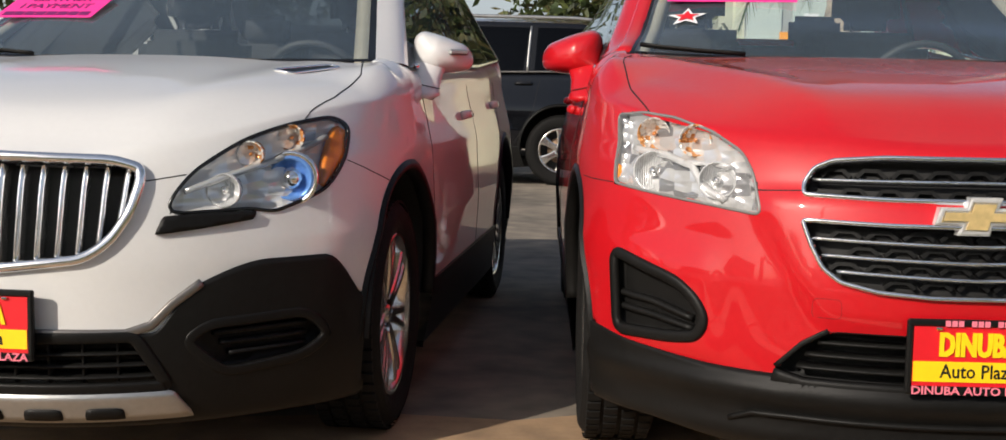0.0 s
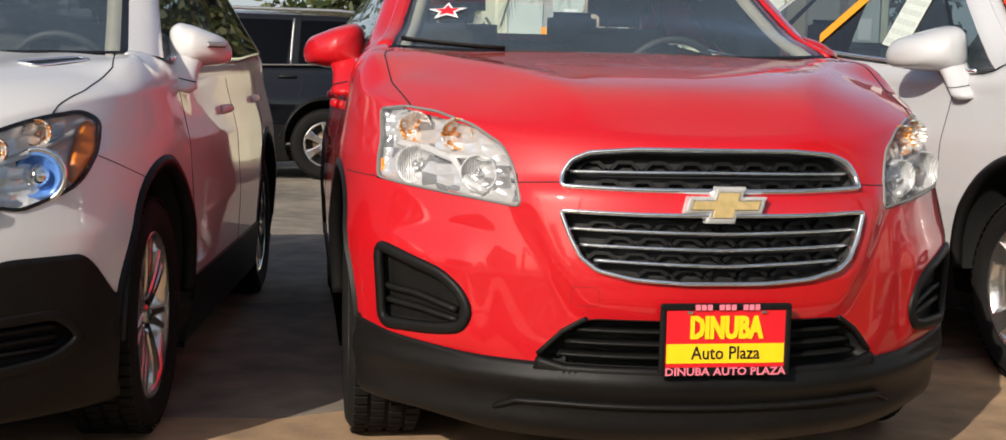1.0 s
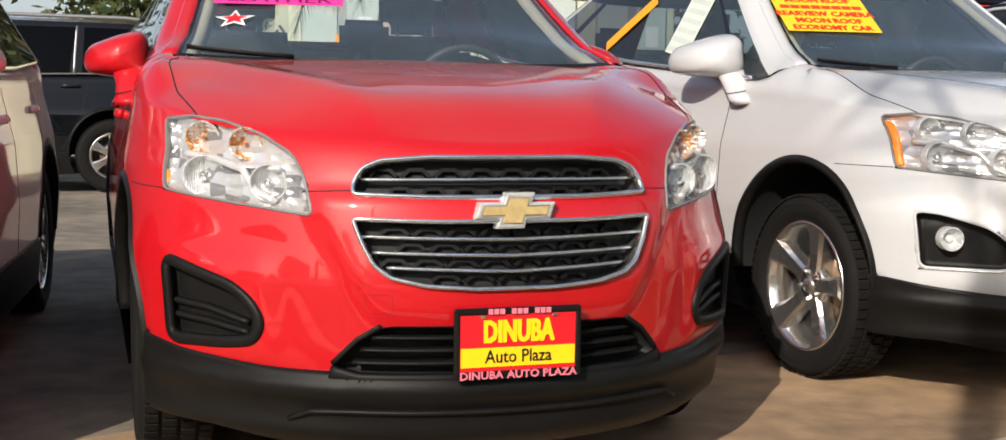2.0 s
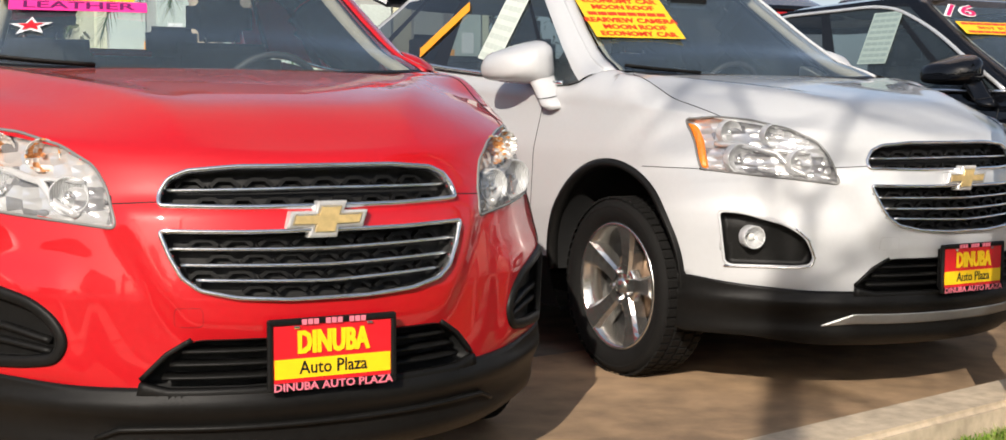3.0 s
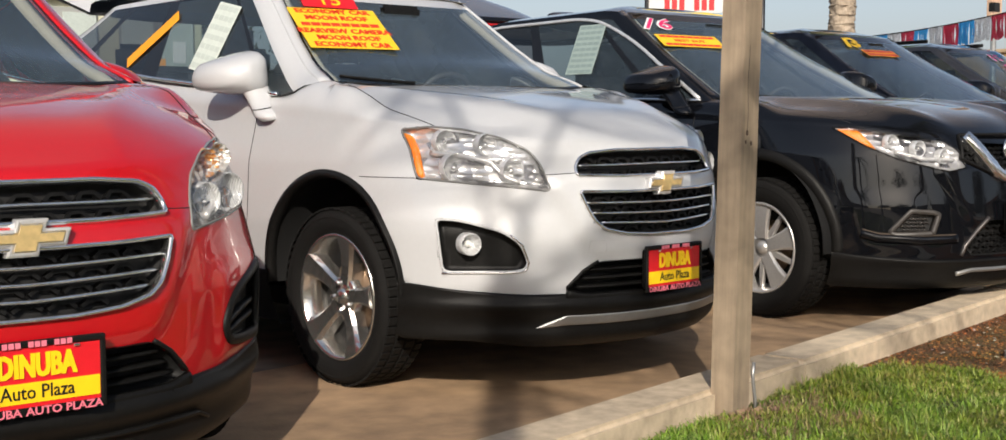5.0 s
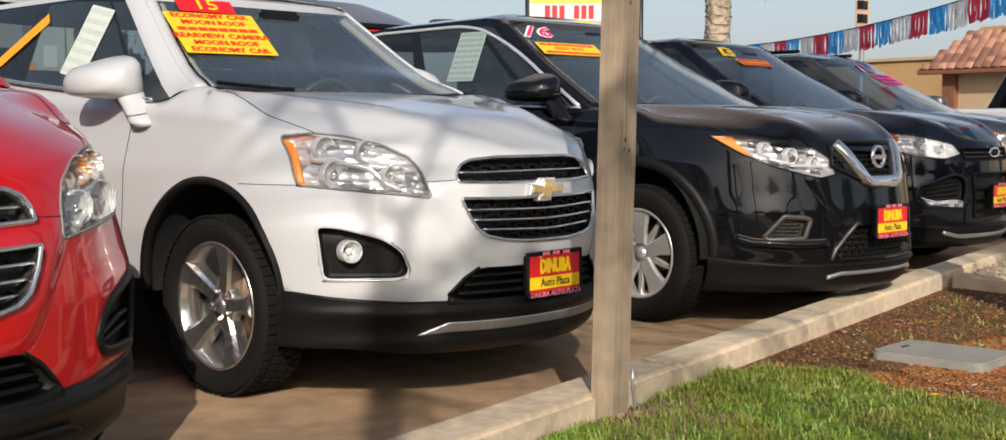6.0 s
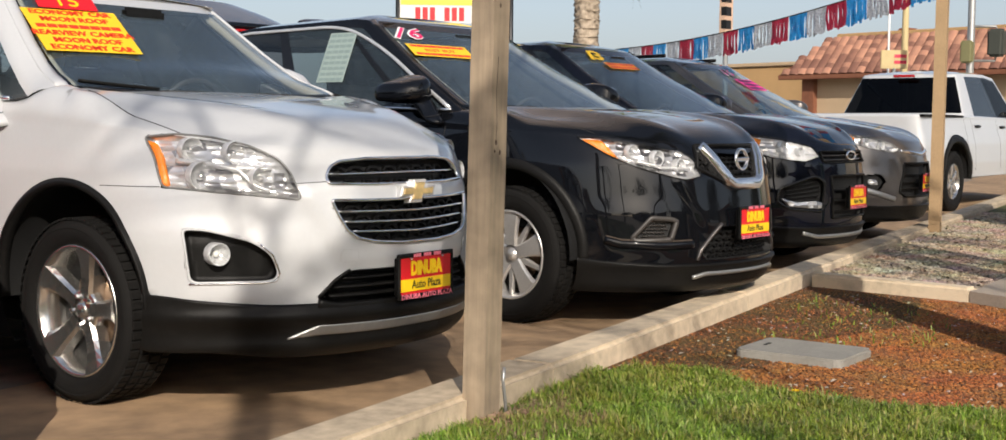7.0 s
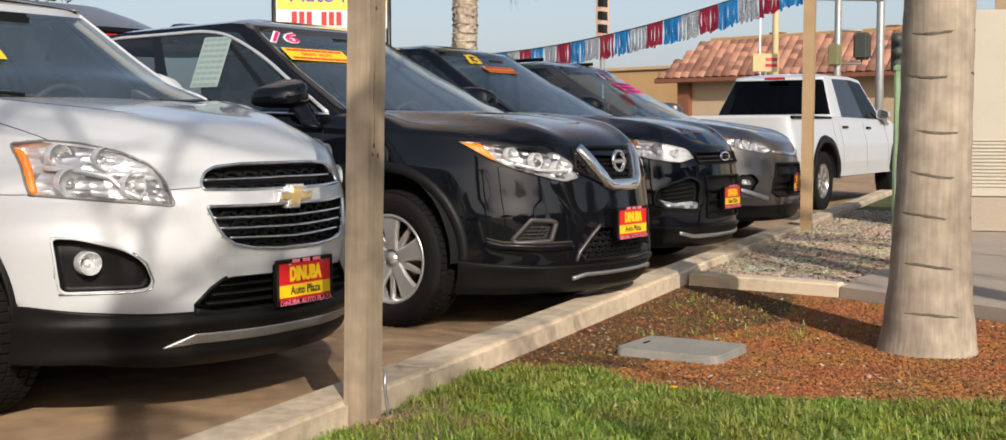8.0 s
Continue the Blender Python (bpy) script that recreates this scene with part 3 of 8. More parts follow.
def wheel(r, rim_r, width, style, parent, v, z, side, name="wheel"):
    """A road wheel: tyre with cut tread blocks, rim, spokes, nuts, brake disc. side +1: outer face towards +u."""
    h = width / 2
    at = Matrix.Translation((side * (parent["half"] - h - 0.005), v, z)) @ Matrix.Diagonal((side, 1, 1, 1))
    key = (r, rim_r, width, style)
    if key in WHEELS:
        w = copy_thing(WHEELS[key], Matrix())
        w.parent = parent
        w.matrix_basis = at
        return w
    w = WHEELS[key] = new(name)
    w.parent = parent
    tyre = lathe([(rim_r, -h * 0.72), (rim_r + 0.012, -h * 0.85), (rim_r + (r - rim_r) * 0.5, -h), (r - 0.022, -h * 0.93), (r - 0.006, -h * 0.8), (r - 0.006, h * 0.8), (r - 0.022, h * 0.93), (rim_r + (r - rim_r) * 0.72, h * 0.985), (rim_r + (r - rim_r) * 0.5, h), (rim_r + 0.022, h * 0.93), (rim_r + 0.012, h * 0.85), (rim_r, h * 0.72)], 64)
    blocks = []
    k = 60
    for i in range(k):
        for x, ww, ph in ((-0.68, 0.30, 0), (-0.24, 0.34, 0.5), (0.24, 0.34, 0.2), (0.70, 0.34, 0.6)):
            a = 2 * math.pi * (i + ph) / k
            m = Matrix.Rotation(a, 4, "X") @ Matrix.Translation((x * h, 0, r - 0.006))
            q = 0.8 * math.pi * r / k
            pts = [(-ww * h * 0.55, -q, 0), (ww * h * 0.55, -q, 0), (ww * h * 0.55, q, 0), (-ww * h * 0.55, q, 0), (-ww * h * 0.5, -q * 0.9, 0.008), (ww * h * 0.5, -q * 0.9, 0.008), (ww * h * 0.5, q * 0.9, 0.008), (-ww * h * 0.5, q * 0.9, 0.008)]
            blocks.append(([tuple(m @ Vector(p)) for p in pts], [(4, 5, 6, 7), (0, 1, 5, 4), (1, 2, 6, 5), (2, 3, 7, 6), (3, 0, 4, 7)]))
    bead = lathe([(rim_r + (r - rim_r) * 0.62, h * 0.99), (rim_r + (r - rim_r) * 0.66, h * 1.02), (rim_r + (r - rim_r) * 0.70, h * 0.99)], 64)
    mesh_part("tyre", *cat(tyre, bead), RUBBER, w)
    mesh_part("tread", *cat(*blocks), RUBBER, w, smooth=False)
    face = h * 0.55
    rm = lathe([(rim_r * 0.88, -h * 0.8), (rim_r * 0.86, 0), (rim_r * 0.90, face * 0.9), (rim_r * 0.955, h * 0.80), (rim_r * 0.985, h * 0.86), (rim_r + 0.004, h * 0.86), (rim_r + 0.008, h * 0.76), (rim_r, h * 0.7)], 64)
    mesh_part("rim", *rm, ALLOY if style != "cover" else ALLOYD, w)
    sp = []
    def spoke(ang, r0, r1, w0, w1, x0, x1, t=0.03, tw=0.0, belly=0.78, dish=0.004, bevel=0.006):
        """One spoke: waisted between hub and rim, with bevelled edges and deep flanks."""
        m = Matrix.Rotation(ang, 4, "X")
        pts = []
        for k in np.linspace(0, 1, 6):
            hump = 4 * k * (1 - k)
            rr, ww, xx = r0 + (r1 - r0) * k, (w0 + (w1 - w0) * k**1.6) * (1 - (1 - belly) * hump), x0 + (x1 - x0) * k + dish * hump
            sh = tw * (rr - r0)
            for a, b in ((-0.5, -t), (-0.5, -bevel), (-0.34, 0), (0.34, 0), (0.5, -bevel), (0.5, -t)):
                pts.append(tuple(m @ Vector((xx + b, a * ww + sh, rr))))
        F = [(i * 6 + j, i * 6 + j + 1, i * 6 + 7 + j, i * 6 + 6 + j) for i in range(5) for j in range(5)]
        sp.append((pts, F))
    if style == "five":
        for i in range(5):
            spoke(2 * math.pi * i / 5 + 0.22, 0.050, rim_r * 0.975, 0.072, 0.128, face + 0.002, face + 0.034, 0.06, belly=0.80, dish=-0.010, bevel=0.013)
    elif style == "six":
        for i in range(6):
            spoke(2 * math.pi * i / 6, 0.04, rim_r * 0.97, 0.07, 0.115, face + 0.012, face + 0.02, 0.03)
    elif style == "multi":
        for i in range(7):
            for d in (-0.13, 0.13):
                spoke(2 * math.pi * i / 7 + d, 0.05, rim_r * 0.96, 0.034, 0.03, face + 0.012, face + 0.024, 0.04)
    else:
        for i in range(5):
            for d, tw in ((-0.26, 0.18), (0.26, -0.18)):
                spoke(2 * math.pi * i / 5 + d * 0.85, 0.05, rim_r * 0.97, 0.050, 0.098, face + 0.012, face + 0.022, 0.02, -tw, belly=0.9, bevel=0.008)
            spoke(2 * math.pi * i / 5 + 0.628, 0.05, rim_r * 0.97, 0.05, 0.020, face + 0.0, face + 0.008, 0.02)
    for one in sp:
        mesh_part("spoke", *one, ALLOY if style in ("five", "multi", "six") else ALLOYD, w, smooth=False)
    hub = lathe([(0.0, face + 0.016), (0.026, face + 0.015), (0.030, face + 0.004), (0.040, face - 0.002), (0.072, face - 0.002), (0.080, face - 0.008), (0.085, face - 0.04)], 32)
    mesh_part("hub_cap", *hub, ALLOYD if style == "cover" else ALLOY, w)
    nuts = []
    for i in range(5):
        a = 2 * math.pi * i / 5 + 0.22 + math.pi / 5
        v_, f_ = lathe([(0.0, face + 0.016), (0.009, face + 0.014), (0.0115, face - 0.006)], 6)
        nuts.append(([(p[0], p[1] + 0.055 * math.sin(-a), p[2] + 0.055 * math.cos(a)) for p in v_], f_))
    for nut in nuts if style != "cover" else ():
        mesh_part("wheel_nut", *nut, CHROME, w, smooth=False)
    mesh_part("brake_disc", *lathe([(0.05, face - 0.05), (0.06, face - 0.062), (0.14, face - 0.062), (0.14, face - 0.08), (0.05, face - 0.08)], 40), IRON, w)
    mesh_part("wheel_back", *lathe([(0.0, -h * 0.1), (rim_r * 0.87, -h * 0.1)], 32), DARK, w)
    w.matrix_basis = at
    return w


def mirror(B, car, side, material, v, z, size=1.0, tall=1.0):
    """Door mirror: wedge-shaped shell, tall by the door and low at its tip, glass, broad foot down to the door."""
    rim = rounded([(0.094, -0.052), (0.102, -0.012), (0.082, 0.030), (-0.010, 0.066), (-0.066, 0.079), (-0.093, 0.060), (-0.106, -0.040), (-0.085, -0.068), (-0.03, -0.070), (0.045, -0.063)], 0.030, 3)
    n, mid = len(rim), rim.mean(0)
    V = []
    layers = ((-0.098, 0.10), (-0.096, 0.34), (-0.088, 0.60), (-0.070, 0.80), (-0.042, 0.93), (-0.006, 0.995), (0.035, 1.0), (0.062, 0.975), (0.070, 0.94), (0.058, 0.90), (0.050, 0.10))
    for y, k in layers:
        for x, q in rim:
            x, q = mid[0] + (x - mid[0]) * k, mid[1] + (q - mid[1]) * k * tall
            V.append((x * size, (y + 0.45 * max(x, 0) + 0.05 * abs(x)) * size, q * size))
    F = [(i * n + j, i * n + (j + 1) % n, (i + 1) * n + (j + 1) % n, (i + 1) * n + j) for i in range(len(layers) - 1) for j in range(n)] + [tuple(range(n))[::-1], tuple((len(layers) - 1) * n + j for j in range(n))]
    cx = B.W - 0.021 + 0.06 * (size - 1)
    ob = mesh_part("door_mirror", [(side * (x + cx), y + v - 0.02, q + z) for x, y, q in V], F if side < 0 else [f[::-1] for f in F], material, car)
    foot = cx - 0.078 * size
    door = B.W * 0.952
    P = [(side * (door - 0.012), v - 0.205, z - 0.146 * size), (side * (door + 0.002), v - 0.188, z - 0.130 * size), (side * (door * 0.55 + foot * 0.45 + 0.012), v - 0.155, z - 0.112 * size), (side * (foot + 0.034), v - 0.100, z - 0.072 * size), (side * (foot + 0.044), v - 0.055, z - 0.030 * size)]
    wide = (0.034, 0.044, 0.051, 0.058, 0.061)
    ring = []
    for (x, y, q), w in zip(P, wide):
        ring += [(x + w * math.cos(t), y + 0.050 * math.sin(t), q - 0.012 * math.cos(t) * side) for t in np.linspace(0, 2 * np.pi, 19)[:-1]]
    Fs = [(i * 18 + j, i * 18 + (j + 1) % 18, i * 18 + 18 + (j + 1) % 18, i * 18 + 18 + j) for i in range(4) for j in range(18)] + [tuple(range(18))[::-1]]
    mesh_part("mirror_stalk", ring, Fs, material, ob)
    mesh_part("stalk_seam", *sweep([(P[2][0] + (wide[2] + 0.001) * math.cos(t), P[2][1] + 0.051 * math.sin(t), P[2][2] + 0.004 - 0.012 * math.cos(t) * side) for t in np.linspace(0, 2 * np.pi, 25)[:-1]], [(0, 0, 1)] * 24, rod(0.0016, 5), True), SEAM, ob)
    pts = [(side * (mid[0] + (x - mid[0]) * 0.86 + cx / size) * size, v - 0.02 + (0.0595 + 0.45 * max(x, 0) * 0.86 + 0.05 * abs(x)) * size, z + (mid[1] + (q - mid[1]) * 0.86 * tall) * size) for x, q in rim]
    mesh_part("mirror_glass", pts, [tuple(range(len(pts)))], CHROME, ob, smooth=False)
    return ob


def arch(B, car, v0, z0, r, side, material=None, width=0.024):
    """Wheel-arch moulding and the dark well behind it."""
    a = np.linspace(-0.10, np.pi + 0.10, 60)
    keep = z0 + r * np.sin(a) > B.zb - 0.03
    a = a[keep]
    v, z = v0 - r * np.cos(a), z0 + r * np.sin(a)
    s = B.s_of_v(v)
    # s on the curved corner: sought so that the flank's own v is met
    for _ in range(6):
        s = s + (v - B.wall(s, z)[:, 1]) / np.maximum((B.wall(s + 0.01, z)[:, 1] - B.wall(s, z)[:, 1]) / 0.01, 0.15)
    P, Nn = B.wall(s * side, z), B.normal(s * side, z)
    prof = [(-width, -0.004), (-width, 0.003), (-width * 0.5, 0.008), (-0.012, 0.009), (0.006, 0.004), (0.010, -0.03), (-0.01, -0.05)]
    if side < 0:
        P, Nn = P[::-1], Nn[::-1]
    mesh_part("wheel_arch", *sweep(P, Nn, prof), material or PLASTIC, car)
    # the well: a dark shell turned about the axle
    k = len(a)
    inner = np.array([[side * (B.W - 0.42), v0 - r * math.cos(t), z0 + r * math.sin(t)] for t in a])
    outer = B.wall(B.s_of_v(v0) * side + 0 * a, z) * (1, 0, 0) + np.array([[-0.03 * side, v0 - (r - 0.004) * math.cos(t), z0 + (r - 0.004) * math.sin(t)] for t in a])
    V = np.concatenate([outer, inner])
    F = [(i, i + 1, k + i + 1, k + i) for i in range(k - 1)] + [tuple(k + i for i in range(k))]
    mesh_part("wheel_well", V, F, DARK, car)


def plain_seat(car, u, v, z):
    """A front seat with its headrest."""
    b = box(u, v - 0.22, z, 0.48, 0.5, 0.16, 0.05)
    bk = box(u, v + 0.12, z + 0.33, 0.50, 0.14, 0.66, 0.065, Matrix.Rotation(-0.2, 4, "X"))
    hd = box(u, v + 0.22, z + 0.76, 0.28, 0.11, 0.20, 0.052)
    posts = [sweep([(u + d, v + 0.19, z + 0.58), (u + d, v + 0.215, z + 0.72)], [(0, 1, 0)] * 2, rod(0.006)) for d in (-0.06, 0.06)]
    ob = mesh_part("front_seat", *cat(b, bk), SEAT, car)
    mesh_part("headrest", *hd, SEAT, ob)
    for one in posts:
        mesh_part("headrest_post", *one, CHROME, ob)


def interior(B, car, left=True):
    """Dashboard, wheel, seats, floor, headliner."""
    c, wz = B.cowl, B.Wg[0]
    zt = np.interp(c, *zip(*B.belt)) + 0.005
    prof = [(c + 0.02, zt - 0.01), (c + 0.25, zt - 0.005), (c + 0.55, zt - 0.02), (c + 0.66, zt - 0.08), (c + 0.66, zt - 0.35), (c + 0.1, zt - 0.35)]
    V = [(u * min(1, 0.9 + 0.1 * (y - c) / 0.3), y, z + (0.02 if abs(u) < wz * 0.6 else 0)) for u in np.linspace(-wz + 0.04, wz - 0.04, 9) for y, z in prof]
    F = [(i * 6 + j, i * 6 + (j + 1) % 6, i * 6 + 6 + (j + 1) % 6, i * 6 + 6 + j) for i in range(8) for j in range(6)]
    mesh_part("dashboard", V, F, DASH, car)
    su = 0.36 if left else -0.36
    t = np.linspace(0, 2 * np.pi, 33)[:-1]
    P = [(su + 0.185 * math.cos(a), c + 0.72 - 0.07 * math.sin(a), zt - 0.09 + 0.17 * math.sin(a)) for a in t]
    rim = sweep(P, [(0, -0.9, -0.4)] * 32, rod(0.014), closed=True)
    sp = [sweep([(su, c + 0.72, zt - 0.09), (su + 0.18 * math.cos(a), c + 0.72 - 0.06 * math.sin(a), zt - 0.09 + 0.165 * math.sin(a))], [(0, -1, 0)] * 2, rod(0.016)) for a in (0, math.pi, -math.pi / 2)]
    mesh_part("steering_wheel", *cat(rim, *sp, box(su, c + 0.71, zt - 0.09, 0.16, 0.06, 0.13, 0.03)), DASH, car)
    for u in (-0.36, 0.36):
        plain_seat(car, u, c + 1.28, zt - 0.50)
    bench = cat(box(0, c + 2.05, zt - 0.48, 1.2, 0.5, 0.16, 0.05), box(0, c + 2.38, zt - 0.18, 1.2, 0.14, 0.62, 0.05, Matrix.Rotation(-0.2, 4, "X")), *[box(u, c + 2.48, zt + 0.2, 0.25, 0.08, 0.15, 0.03) for u in (-0.36, 0.36)])
    mesh_part("rear_bench", *bench, SEAT, car)
    mesh_part("cabin_floor", *box(0, (c + B.L) / 2, zt - 0.66, 2 * wz - 0.1, B.L - c - 0.5, 0.05, 0.01), DASH, car, smooth=False)
    zr = np.interp(B.roof0 + 0.5, *zip(*B.roofline))
    hl = [(u, y, zr - 0.035 + 0.03 * (1 - (u / B.Wg[1]) ** 2)) for u in np.linspace(-B.Wg[1] + 0.06, B.Wg[1] - 0.06, 7) for y in np.linspace(B.roof0 + 0.06, B.roof1 - 0.12, 5)]
    mesh_part("headliner", hl, grid_faces(7, 5), BEIGE, car)
    rv = box(0, B.roof0 - 0.10, zr - 0.11, 0.23, 0.03, 0.065, 0.015)
    mesh_part("rear_view_mirror", *rv, GLOSSB, car, smooth=False)


def cabin(B, car, paint, pillar, side_mats, rear_mat):
    """Roof, pillars and panes of the cabin, cut from one surface."""
    hs = np.r_[0, 0.018, np.linspace(0.07, 0.90, 12), 0.93, 1.0]
    ws = B.ws_edge
    half = [*np.linspace(0, ws - 0.04, 9), ws, *np.linspace(ws, 1.0, 5)]
    for a, b in B.panes:
        half += list(1 + np.linspace(a, b, 7))
    half += [2.0, 2.1, 2.18, 2.3, 2.45, 2.6, 2.8, 3.0]
    half = np.unique(np.round(half, 5))
    s = np.r_[-half[:0:-1], half]
    G = B.glasshouse(s[:, None], hs[None])
    n, m = G.shape[:2]
    F = grid_faces(n, m)
    V = G.reshape(-1, 3)
    col, row = F[:, 0] // m, F[:, 0] % m
    sc, hc = np.abs((s[col] + s[col + 1]) / 2), (hs[row] + hs[row + 1]) / 2
    sign = np.sign((s[col] + s[col + 1]) / 2)
    kind = np.zeros(len(F), int)          # 0 paint, 1 dark trim, 2 windshield, 3 rear glass, 10.. side panes
    kind[(sc > 1) & (sc < 2) & (hc < 0.95) & (sc > 1 + B.panes[0][0]) & (sc < 1 + B.panes[-1][1])] = 1
    kind[(sc < ws) & (hc < 0.95)] = 1
    kind[(sc < ws - 0.04) & (hc > 0.018) & (hc < 0.92)] = 2
    kind[(sc > 2.18) & (hc > 0.07) & (hc < 0.92)] = 3
    for i, (a, b) in enumerate(B.panes):
        kind[(sc > 1 + a) & (sc < 1 + b) & (hc > 0.018) & (hc < 0.90)] = 10 + i
    roof_q = np.linspace(0, 1, 9)[1:]
    E = G[:, -1]
    spv = np.clip(E[:, 1], B.roof0 + 0.5, B.roof1 - 0.5)
    R = E[:, None] + (np.stack([0 * spv, spv, E[:, 2]], 1) - E)[:, None] * roof_q[None, :, None]
    R[..., 2] += B.crown * (1 - (1 - roof_q) ** 2.5)[None]
    RG = np.concatenate([E[:, None], R], 1)
    Fr = grid_faces(n, RG.shape[1])
    k0 = kind == 0
    body = cat((V[np.unique(F[k0])], clean(V, F[k0])[1]), (RG.reshape(-1, 3), Fr))
    mesh_part("roof", *body, paint, car)
    if (kind == 1).any():
        mesh_part("window_surround", *clean(V, F[kind == 1]), pillar, car)
    def pane(mask, name, material, label=""):
        v, f = clean(V, F[mask])
        ob = mesh_part(name, v, f, material, car, label)
        ob.visible_shadow = False
        return ob
    for sg in (1, -1):
        hp = np.linspace(0.0, 1.0, 16)
        if B.strip:
            mesh_part("windshield_pillar", *sweep([B.glasshouse(sg * (ws + 0.03), h, np.array(0.004)) for h in hp], [np.cross(B.glasshouse(sg * (ws + 0.03) + 1e-3, h) - B.glasshouse(sg * (ws + 0.03), h), B.glasshouse(sg * (ws + 0.03), h + 1e-3) - B.glasshouse(sg * (ws + 0.03), h)) * 1e6 for h in hp], [(-0.022, -0.02), (-0.020, 0.001), (-0.012, 0.004), (0.012, 0.003), (0.030, -0.006), (0.032, -0.02)]), paint, car)
        mesh_part("pillar_trim", *sweep([B.glasshouse(sg * (ws - 0.03), h, np.array(-0.035)) for h in hp], [(sg * 0.6, -0.8, 0.2)] * 16, [(-0.045, -0.02), (-0.03, 0.012), (0.03, 0.012), (0.045, -0.02)]), LINER, car)
    out = {"windshield": pane(kind == 2, "windshield", WGLASS)}
    if (kind == 3).any() and rear_mat:
        pane(kind == 3, "rear_window", rear_mat)
    for i, mt in enumerate(side_mats):
        for sg in (1, -1):
            pane((kind == 10 + i) & (sign == sg), "side_window", mt)
    return out


def plate(car, B, z, off, rot=0.0):
    """Dealer's plate in a black frame: red over yellow, lettered."""
    y = float(B.wall(0, z)[1]) - off
    root = mesh_part("dealer_plate", *box(0, y, z, 0.296, 0.006, 0.15, 0.004), REDP, car, "red and yellow dealer plate", smooth=False)
    ring = cat(box(0, y, z + 0.078, 0.318, 0.016, 0.016, 0.004), box(0, y, z - 0.0745, 0.318, 0.016, 0.019, 0.004), box(-0.152, y, z, 0.014, 0.016, 0.15, 0.004), box(0.152, y, z, 0.014, 0.016, 0.15, 0.004), box(0, y + 0.02, z, 0.28, 0.03, 0.14, 0.004))
    mesh_part("plate_frame", *ring, PLASTIC, root, smooth=False)
    mesh_part("yellow_band", *box(0, y - 0.0035, z - 0.032, 0.286, 0.003, 0.046, 0.0), PLATEY, root, smooth=False)
    up = lambda x, zz, d=0.0: Matrix.Translation((x, y - 0.0055 - d, zz)) @ Matrix.Rotation(math.pi / 2, 4, "X")
    for k, (d, e) in enumerate(((0, 0), (-0.0022, 0.0012), (0.0022, 0.0012), (-0.0022, -0.0012), (0.0022, -0.0012))):
        text_mesh("DINUBA", 0.074, PLATEY, root, up(d, z + 0.027 + e), squeeze=0.64, depth=0.001 + k * 0.00012, bold=0.012)
    text_mesh("Auto Plaza", 0.044, BLACKI, root, up(0, z - 0.032), squeeze=0.88, bold=0.012)
    text_mesh("DINUBA AUTO PLAZA", 0.026, PINKP, root, up(0, z - 0.0745, 0.005), squeeze=1.12, bold=0.02)
    bars = [box(-0.072 + i * 0.0145, y - 0.0095, z + 0.078, 0.0115, 0.002, 0.013, 0) for i in range(11) if i not in (3, 7)]
    for one in bars:
        mesh_part("number_bar", *one, PINKP, root, smooth=False)
    for u in (-0.09, 0.09):
        mesh_part("plate_screw", *box(u, y - 0.008, z + 0.066, 0.014, 0.004, 0.006, 0.001), CHROME, root, smooth=False)
    return root


